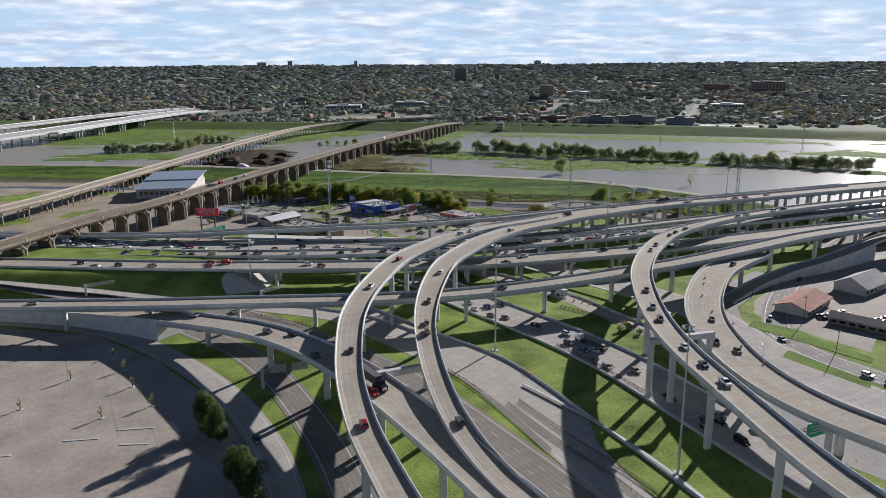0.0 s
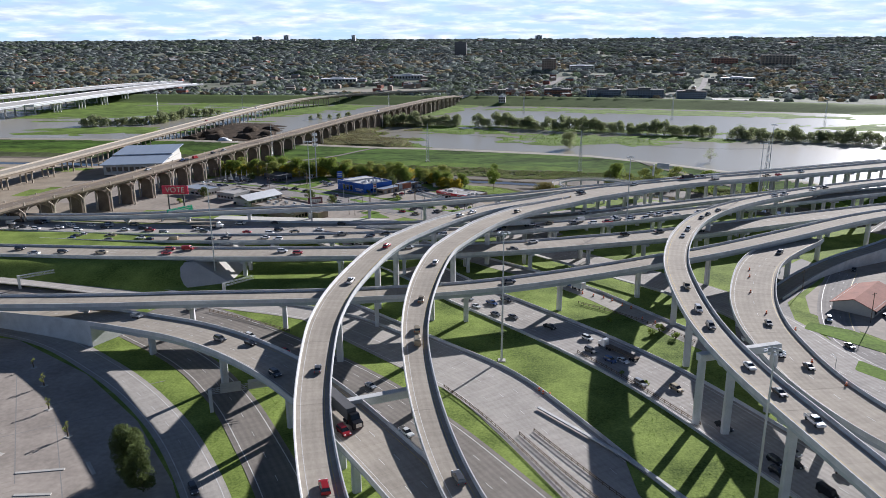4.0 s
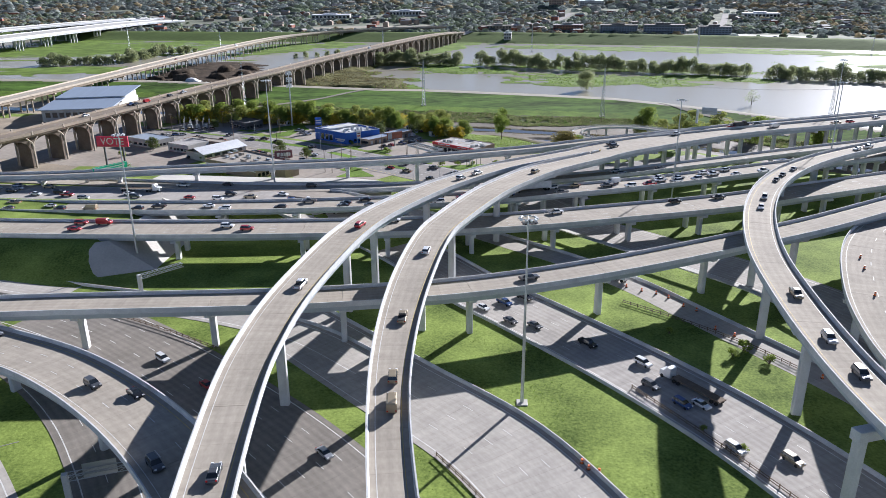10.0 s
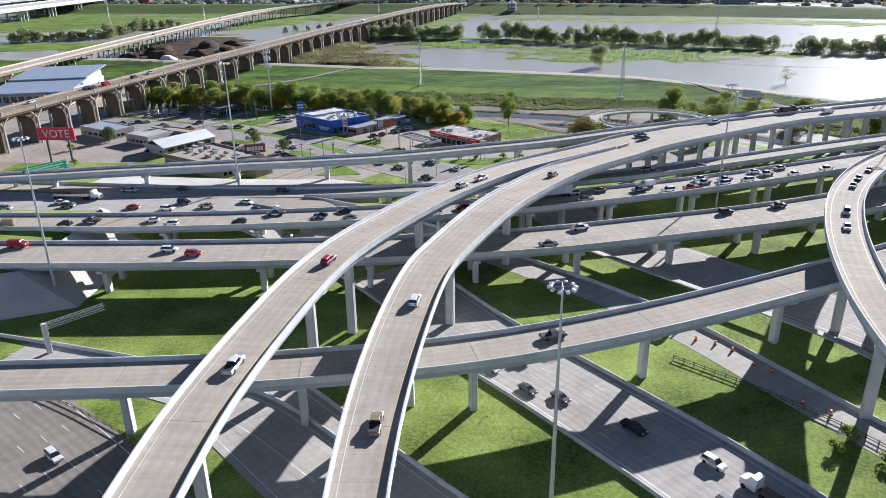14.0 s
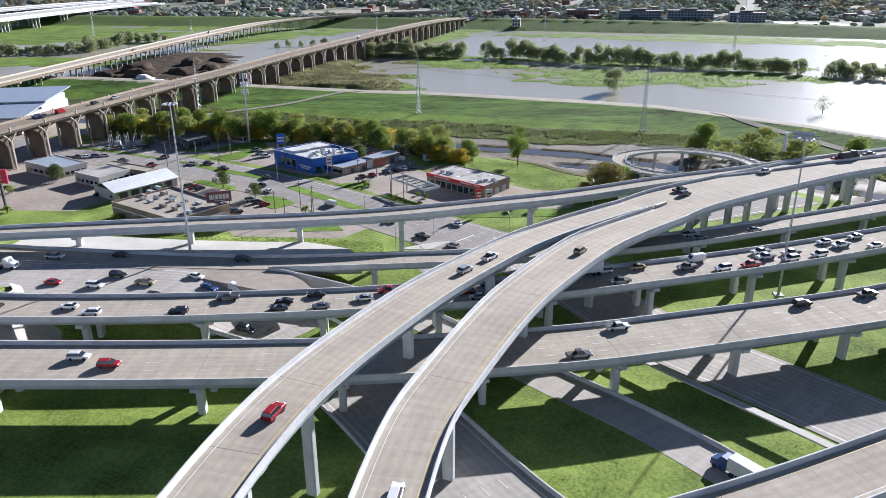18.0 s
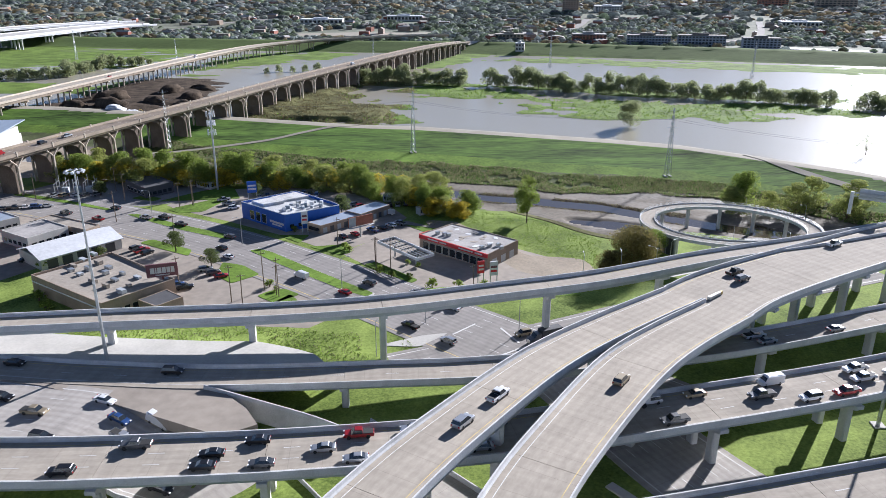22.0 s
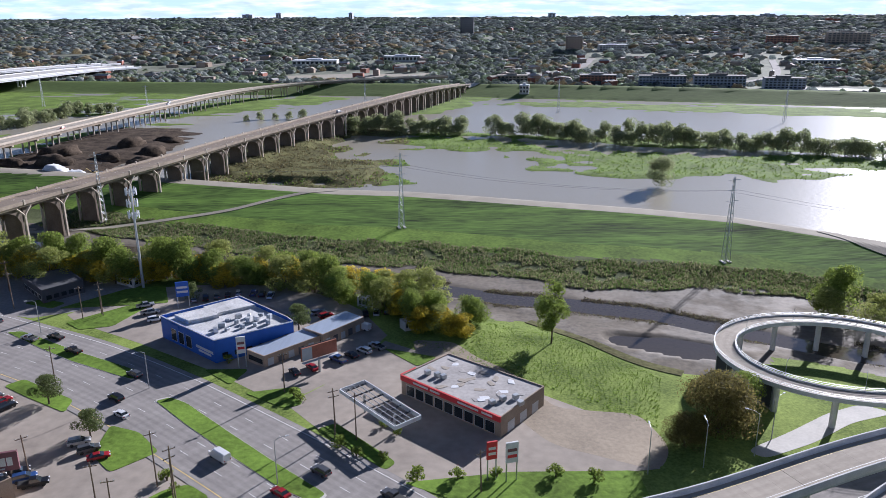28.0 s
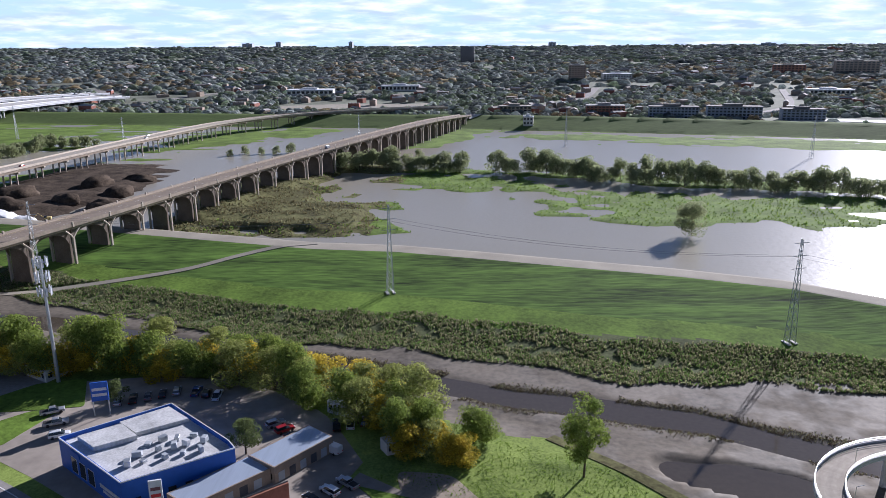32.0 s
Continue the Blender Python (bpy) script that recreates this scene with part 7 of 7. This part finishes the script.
def build_car(shape, colour):
    d = SHAPES[shape]
    names = {"sedan": "car", "suv": "sport_utility_car", "pickup": "pickup_truck", "van": "van"}
    labels = {"sedan": "saloon car", "suv": "tall estate car", "pickup": "pickup truck with open bed", "van": "panel van"}
    ob = thing(names[shape], f"{colour} {labels[shape]} on the road among traffic", "car" if shape != "van" else "van", "vehicles")
    mat = PAINTS[colour]
    bm = extrude_side(d["body"], d["W"], .08)
    bmesh.ops.bevel(bm, geom=list(bm.edges), offset=.05, segments=1, affect="EDGES")
    body = part("body", bm, mat, ob)
    part("glasshouse", extrude_side(d["glass"], d["W"] - .14, .2), "glass", ob)
    part("roof", extrude_side(d["roof"], d["W"] - .52, .1), mat, ob)
    if shape == "pickup":
        part("truck_bed", boxed(-2.72, -.85, -.82, .82, 1.1, 1.13), "black", body)
    wheel = bmesh.new()
    tube(wheel, (0, -.11, 0), (0, .11, 0), d["r"], n=12)
    tube(wheel, (0, -.12, 0), (0, .12, 0), d["r"] * .55, n=8)
    me = None
    for x in d["wheels"]:
        for s in (1, -1):
            if me is None:
                w = part("wheel", wheel, "black", ob, m=pose(x, s * (d["W"] / 2 - .12), d["r"]))
                me = w.data
            else:
                part_mesh("wheel", me, ob, m=pose(x, s * (d["W"] / 2 - .12), d["r"]))
    zl = d["body"][-3][1] - .12
    for s in (1, -1):
        part("headlight", boxed(d["L"] / 2 - .22, d["L"] / 2 + .01, s * (d["W"] / 2 - .32) - .2, s * (d["W"] / 2 - .32) + .2, zl - .1, zl + .08), "lamp_white", body)
        part("tail_light", boxed(-d["L"] / 2 - .03, -d["L"] / 2 + .1, s * (d["W"] / 2 - .25) - .14, s * (d["W"] / 2 - .25) + .14, .72, .95), "lamp_red", body)
    return ob


CARS = {}
COLOURS = ["white", "black", "silver", "grey", "black", "white", "red", "grey", "blue", "white", "black", "tan", "silver"]
crng = random.Random(41)


def put_car(m, shape=None, colour=None):
    shape = shape or crng.choice(["sedan", "sedan", "suv", "suv", "pickup", "pickup", "van" if crng.random() < .3 else "suv"])
    colour = colour or crng.choice(COLOURS)
    if (shape, colour) not in CARS:
        CARS[shape, colour] = build_car(shape, colour)
        CARS[shape, colour].matrix_basis = m
        return CARS[shape, colour]
    return copy_thing(CARS[shape, colour], m)


def drive(key, x0, x1, offsets, count, forward=True, lift=0.02, seed=1, axis=0, used=None):
    """Cars spread along a road between two plan positions on one axis, each in a lane."""
    line, g = RAMPS[key], random.Random(seed)
    ok = line.s[(line.pos[:, axis] > min(x0, x1)) & (line.pos[:, axis] < max(x0, x1))]
    a, b = ok.min(), ok.max()
    taken = {}
    for i in range(count):
        for _ in range(40):
            s, o = g.uniform(a, b), g.choice(offsets)
            if all(abs(s - t) > 8.5 for t in taken.get(o, [])):
                break
        else:
            continue
        taken.setdefault(o, []).append(s)
        p, h, tilt = line.at(s, o + g.uniform(-.25, .25))
        put_car(pose(p[0], p[1], p[2] + lift, 0, -tilt if forward else tilt, h if forward else h + 180))


drive("F", -230, 125, (-3.6, 0.0, 3.6), 46, False, seed=2)
drive("E", -230, 130, (-5.2, -1.7, 1.7, 5.2), 17, True, seed=3)
drive("I", -260, -60, (-7.4, -3.7, 0, 3.7, 7.4), 34, True, .09, 4)
drive("I", 0, 95, (-7.4, -3.7, 0, 3.7, 7.4), 20, True, .09, 5)
drive("A", 110, 330, (-.6,), 4, True, seed=6, axis=1)
drive("A", 330, 402, (-.6,), 2, True, seed=16, axis=1)
drive("B", 110, 380, (-.6,), 6, True, seed=7, axis=1)
drive("AB", 60, 260, (-6, -2, 2, 6), 9, True, seed=8)
drive("C", 100, 390, (-.5,), 11, False, seed=9, axis=1)
drive("C", 390, 470, (-.5,), 4, False, seed=19, axis=1)
drive("D", -200, 60, (.4,), 3, True, seed=10)
drive("K", -150, 0, (-3.6, 0, 3.6), 7, True, seed=11)
drive("M", 130, 320, (-3, 2), 4, True, seed=12, axis=1)
drive("S", -200, 10, (-8.6, -5, 5, 8.6), 17, True, .08, 13)
drive("X", -20, 40, (-3.5, 0, 3.5), 6, True, .06, 14)
drive("G2", -140, 90, (-1.8, 1.8), 6, True, seed=15)
drive("J0", -120, 0, (-7, -3, 1, 5), 7, True, .08, 17)
drive("N1", 420, 1050, (-3, 0, 3), 7, True, seed=18, axis=1)
drive("N2", 440, 1100, (-4, 0, 4), 3, True, seed=20, axis=1)
drive("R1", 120, 200, (-3, 3), 5, True, .07, 21)
drive("L1", -120, -40, (-2,), 2, True, .07, 22)
# parked cars: start, step, turn, count
SHOP_ROWS = ((-47, 508, 3.1, 3.0, 140, 4), (-104, 550, 3.2, 1.7, 110, 5), (-86, 557, 3.2, -1.0, 100, 3), (-60, 541, 3.0, -2.6, 40, 4), (-45, 541, 3.3, 1.0, 100, 5), (-27, 543, 3.0, .4, 80, 2), (-118, 544, 4.2, -5.6, 30, 3), (-96, 464, 3.6, -2.6, 30, 3), (-103, 452, 3.0, -1.6, 30, 3))
YARD_ROWS = ((-70, 521, 2.6, 2.8, 40, 2), (-57, 500, 4, 3, 130, 2), (-153, 486, 2.8, -2.2, 50, 6), (-150, 478, -2.6, -2.4, 50, 5), (-128, 482, 3, -2, 60, 3), (-205, 525, 4, 1.2, 20, 5), (-195, 545, 4.5, .8, 70, 5), (-180, 508, 4, -2, 40, 5),
                          (165.2, 274.3, 3.2, 1.6, 120, 5), (183.8, 268.3, 3.2, 1.6, 120, 4))
for x, y, dx, dy, turn, n in SHOP_ROWS + YARD_ROWS:
    for i in range(n):
        xx, yy = x + dx * i, y + dy * i
        put_car(pose(xx, yy, ground_z(xx, yy) + .05, 0, 0, turn + crng.uniform(-5, 5)))
put_car(pose(-44, 530, -2.95, 0, 0, 150), "van", "white")


def axle(parent, x, w, r=.5):
    for s in (1, -1):
        part("wheel", tubed((x, s * (w / 2 - .35), r), (x, s * (w / 2), r), r, n=12), "black", parent)


def truck(label, cab, load, m, kind="trailer"):
    ob = thing("truck", label, "truck", "trucks")
    ob.matrix_basis = m
    bm = extrude_side([(0, .6), (0, 3.2), (1.2, 3.3), (1.9, 2.2), (3.2, 1.9), (3.3, .6)], 2.4, .08)
    part("cab", bm, cab, ob)
    part("windscreen", extrude_side([(1.22, 2.25), (1.2, 3.1), (1.35, 3.12), (1.98, 2.2)], 2.1, .05), "glass", ob)
    part("bonnet_grille", boxed(3.28, 3.4, -.8, .8, .8, 1.8), "chrome", ob)
    part("chassis", boxed(-3.5, 3.2, -.5, .5, .6, 1.0), "black", ob)
    for x in (2.4, -1.2, -2.5):
        axle(ob, x, 2.5)
    if kind == "trailer":
        part("trailer_box", boxed(-16.5, -.6, -1.28, 1.28, 1.15, 4.1, bev=.06), load, ob)
        for x in (-14, -15.3):
            axle(ob, x, 2.5)
    elif kind == "flatbed":
        part("flat_bed", boxed(-14.5, -.6, -1.25, 1.25, 1.1, 1.35), load, ob)
        for k in range(9):
            part("bed_plank", boxed(-14.4 + k * 1.53, -13.0 + k * 1.53, -1.2, 1.2, 1.35, 1.39), "wood_pole", ob)
        for x in (-12.2, -13.5):
            axle(ob, x, 2.5)
    elif kind == "box":
        part("cargo_box", boxed(-6.5, -.15, -1.25, 1.25, 1.05, 3.9, bev=.05), load, ob)
        axle(ob, -5, 2.5)
    else:
        bm = extrude_side([(-5.5, 1.1), (-5.9, 2.6), (-.3, 2.7), (-.3, 1.1)], 2.45, 0)
        part("tipper_body", bm, load, ob)
        part("soil_load", boxed(-5.5, -.5, -1.0, 1.0, 2.6, 2.95, bev=.3), "dirt", ob)
        axle(ob, -4.6, 2.5)
    return ob


def on_road(key, x, y, off=0.0, lift=.03, back=False):
    line = RAMPS[key]
    p, h, tilt = line.at(line.near(x, y), off)
    return pose(p[0], p[1], p[2] + lift, 0, tilt if back else -tilt, h + (180 if back else 0))


truck("white articulated lorry with a long pale trailer", PAINTS["white"], "roof_white", on_road("F", 14, 366, 3.6, .03, True))
truck("black articulated lorry with a dark trailer", PAINTS["black"], "wall_dark", on_road("K", -24, 150, 0))
truck("white lorry hauling an empty flatbed trailer", PAINTS["white"], "wood_pole", on_road("I", 44, 233, 3.7, .09, True), "flatbed")
truck("white box truck with a blue cab under the stacked bridges", PAINTS["blue"], "roof_white", on_road("I2", 43, 303, 0, .08, True), "box")
truck("dark tipper truck loaded with soil", PAINTS["black"], "wall_dark", on_road("AB", 140, 472, 5, .03), "tipper")
truck("dark green tanker-like truck at the junction", PAINTS["grey"], "wall_dark", on_road("X", 10, 424, 2, .06), "box")
truck("white lorry in slow highway traffic", PAINTS["white"], "steel", on_road("I", -140, 378, 5.5, .09), "flatbed")

# crash cushion on the point where the two ramps join
_cushion = thing("crash_cushion", "grey steel crash cushion at the ramp gore", "barrier", m=pose(51.5, 412.3, 14.32, 0, 0, 45))
for i in range(6):
    part("panel", boxed(i * 1.05 - 0.5, i * 1.05 + 0.46, -0.42 + 0.03 * i, 0.42 - 0.03 * i, 0, 0.85 - 0.02 * i), "steel" if i < 5 else "yellow", _cushion)


# ---- town beyond the river ----
def windowed(name, label, x, y, w, d, h, turn, wall, roof, floors, cols, group="town buildings", mat="glass"):
    z = ground_z(x, y)
    ob = thing(name, label, "building", group, m=pose(x, y, z, 0, 0, turn))
    part("wall", boxed(-w / 2, w / 2, -d / 2, d / 2, -3, h), wall, ob)
    part("roof", boxed(-w / 2 - .4, w / 2 + .4, -d / 2 - .4, d / 2 + .4, h, h + 1.0), roof, ob)
    part("roof_unit", boxed(-w * .2, w * .15, -d * .2, d * .2, h + 1, h + 3.4), roof, ob)
    fh, cw = h / floors, w / cols
    base = None
    for i in range(floors):
        for j in range(cols):
            m = pose(-w / 2 + (j + .5) * cw, -d / 2, (i + .55) * fh)
            if base is None:
                base = part("window", boxed(-cw * .32, cw * .32, -.15, .1, -fh * .28, fh * .28), mat, ob, m=m).data
            else:
                part_mesh("window", base, ob, m=m)
    return ob


windowed("office_tower", "dark square office tower above the trees", -94, 2900, 44, 40, 52, 0, "wall_dark", "wall_dark", 9, 6)
windowed("apartment_block", "long blue-grey apartment block behind the far levee", 205, 1285, 56, 18, 13, -8, "slate_blue", "roof_dark", 4, 14)
windowed("apartment_block", "grey apartment block with flat roof", 272, 1275, 60, 18, 14, -9, "slate_blue", "roof_dark", 4, 14)
windowed("apartment_block", "grey apartment block with balconies behind trees", 345, 1262, 46, 18, 12, -9, "slate_blue", "roof_dark", 4, 10)
windowed("apartment_block", "red brick apartment block near the levee", 130, 1318, 46, 18, 12, -5, "brick_red", "roof_grey", 4, 10)
windowed("apartment_block", "tan apartment block near the far levee", 20, 1335, 40, 16, 10, 0, "brick", "roof_tan", 3, 8)
windowed("office_block", "brown office block among trees", 170, 2015, 36, 24, 34, -5, "brick", "roof_grey", 8, 6)
windowed("office_block", "wide tan hospital block on the hill", 830, 2200, 90, 40, 30, -15, "brick", "roof_tan", 6, 10)
windowed("office_block", "brown office slab on the hill", 690, 2230, 70, 30, 22, -15, "brick_red", "roof_tan", 4, 9)
windowed("office_block", "white low commercial block", 260, 2060, 60, 40, 12, 0, "wall_pale", "roof_white", 3, 10)
windowed("office_block", "pale school building among trees", -180, 1780, 70, 30, 9, 4, "wall_pale", "roof_white", 1, 10)
windowed("warehouse", "low white warehouse roof beyond the bridge", -330, 1700, 80, 40, 8, 6, "wall_pale", "roof_white", 1, 10)
windowed("warehouse", "low pale warehouse among trees", 560, 1700, 70, 36, 8, -8, "wall_pale", "roof_white", 1, 10)
windowed("pump_house", "small white pump house on the levee", 32, 1231, 11, 8, 9, -6, "wall_pale", "roof_white", 2, 3)


def houses(name, label, count, y0, y1, seed, size):
    """Scattered small roofs in one mesh."""
    g = np.random.RandomState(seed)
    vs, fs, mi = [], [], []
    for _ in range(count):
        y = g.uniform(y0, y1)
        x = g.uniform(-1, 1) * (y * .64 + 60)
        if y < np.interp(x, FAR_X, FAR_Y) + 40:
            continue
        z = ground_z(x, y)
        w, d, h, t = size * g.uniform(.6, 1.5), size * g.uniform(.5, .9), g.uniform(5, 9), g.uniform(0, math.pi)
        c, s = math.cos(t), math.sin(t)
        flat = g.rand() < .45
        k = len(vs)
        for zz in (-2, h):
            for px, py in ((-w, -d), (w, -d), (w, d), (-w, d)):
                vs.append((x + px * c - py * s, y + px * s + py * c, z + zz))
        for px in (-w, w):
            vs.append((x + px * c, y + px * s, z + h + (0.3 if flat else d * .45)))
        wall, roof = g.randint(0, 3), 3 + g.randint(0, 4)
        for f in ((0, 1, 5, 4), (1, 2, 6, 5), (2, 3, 7, 6), (3, 0, 4, 7)):
            fs.append(tuple(k + i for i in f)); mi.append(wall)
        for f in ((4, 5, 9, 8), (6, 7, 8, 9), (5, 6, 9), (7, 4, 8)):
            fs.append(tuple(k + i for i in f)); mi.append(roof)
    tagged(part_mesh(name, mesh_of(name, vs, fs, ["brick", "brick", "brick_red", "roof_grey", "roof_grey", "roof_tan", "roof_tan"], mi)), label, "houses", kind="stuff")


houses("town_houses", "scattered house roofs between the town trees", 200, 1290, 1900, 31, 7)
houses("far_houses", "distant roofs showing through the woods", 170, 1850, 3200, 32, 10)
houses("horizon_houses", "tiny pale roofs near the horizon", 60, 3200, 4700, 33, 16)
# skyline specks
for x, y, w, h in ((-1450, 4800, 60, 26), (-1250, 4750, 30, 34), (330, 4850, 40, 28), (1500, 4700, 70, 20), (-800, 4600, 20, 40)):
    windowed("office_block", "tiny hazy block on the horizon", x, y, w, 40, h, 0, "girder", "roof_grey", 1, 2)
# highway climbing away beyond the new bridge, and the works at the bridge ends
for _lb, _pts, _w in (("pale highway climbing through the town", [(-640, 1580), (-690, 1690), (-790, 1800)], 22), ("town street running up from the bridge", [(-70, 1362), (20, 1410), (130, 1600), (190, 1850)], 14),
                      ("town street between trees", [(-560, 1500), (-520, 1700), (-420, 1900)], 12), ("town street past apartment blocks", [(300, 1330), (420, 1500), (520, 1800)], 12)):
    ground_road("road", _lb, _pts, _w, "street" if _w < 30 else "conc", 6, 0.6, lines=False, drape=True)
ground_road("road", "bare concrete interchange under construction", [(-330, 1440), (-230, 1480), (-130, 1470), (-40, 1520)], 90, "path", 6, 0.5, lines=False, drape=True)
ground_road("road", "levee top bridge approach road", [(-40, 1260), (-10, 1300), (20, 1410)], 14, "conc", 2, 1.0, lines=False, drape=True)
ground_road("road", "pale car lot below apartment blocks", [(330, 1262), (400, 1250), (470, 1228)], 34, "conc", 6, 0.5, lines=False, drape=True)
# works site by the river
for x, y, s in ((-262, 738, 1.0), (-255, 745, .8), (-268, 750, 1.1), (-235, 790, 1.4), (-215, 805, 1.2), (-245, 830, 1.3), (-285, 775, 1.5), (-262, 800, 1.1), (-300, 810, 1.6), (-270, 850, 1.4), (-225, 770, 0.9), (-240, 755, 0.8), (-310, 770, 1.2), (-255, 880, 1.2), (-215, 840, 1.0)):
    bm = bmesh.new()
    bmesh.ops.create_icosphere(bm, subdivisions=3, radius=1)
    for v in bm.verts:
        q = 1 + .35 * noise.noise(v.co * 2.1 + Vector((x, y, 0)))
        v.co = Vector((v.co.x * 9 * s * q, v.co.y * 6 * s * q, max(-.3, v.co.z) * 4.2 * s * q))
    tagged(part("soil_mound", bm, "roof_white" if y < 752 and x > -270 else "works", m=pose(x, y, ground_z(x, y), 0, 0, x * 7 % 180), smooth=True), "mound of rubble and brown soil on the works", "mound", "soil mounds")


def excavator(x, y, turn):
    ob = thing("excavator", "yellow tracked excavator on the works site", "excavator", "", m=pose(x, y, ground_z(x, y), 0, 0, turn))
    for s in (1, -1):
        part("track", boxed(-1.9, 1.9, s * 1.2 - .3, s * 1.2 + .3, 0, .9, bev=.2), "black", ob)
    part("body", boxed(-1.9, 1.5, -1.3, 1.3, 1.0, 2.4, bev=.1), "yellow", ob)
    part("cab", boxed(.1, 1.6, .2, 1.3, 1.2, 3.1, bev=.08), "glass", ob)
    part("boom", tubed((1.4, -.2, 1.8), (4.6, -.2, 4.6), .28, .22, n=6), "yellow", ob)
    part("arm", tubed((4.6, -.2, 4.6), (6.6, -.2, 2.0), .2, .15, n=6), "yellow", ob)
    part("bucket", boxed(6.1, 7.1, -.7, .3, 1.2, 2.1, bev=.1), "wall_dark", ob)


excavator(-250, 760, 200)
excavator(-300, 655, 30)
# substation frames
sb = thing("substation", "outdoor substation of grey steel frames", "substation", m=pose(-188, 552, -3, 0, 0, 15))
for i in range(5):
    for j in range(3):
        part("frame_post", boxed(i * 4 - 8.1, i * 4 - 7.9, j * 4 - 4.1, j * 4 - 3.9, 0, 5.5 + (i + j) % 3), "steel", sb)
    part("busbar", tubed((i * 4 - 8, -4, 5.2), (i * 4 - 8, 4, 5.2), .1, n=5), "steel", sb)
for j in range(3):
    part("transformer", boxed(-6 + j * 5, -3.2 + j * 5, -1.3, 1.3, 0, 2.8, bev=.15), "girder", sb)
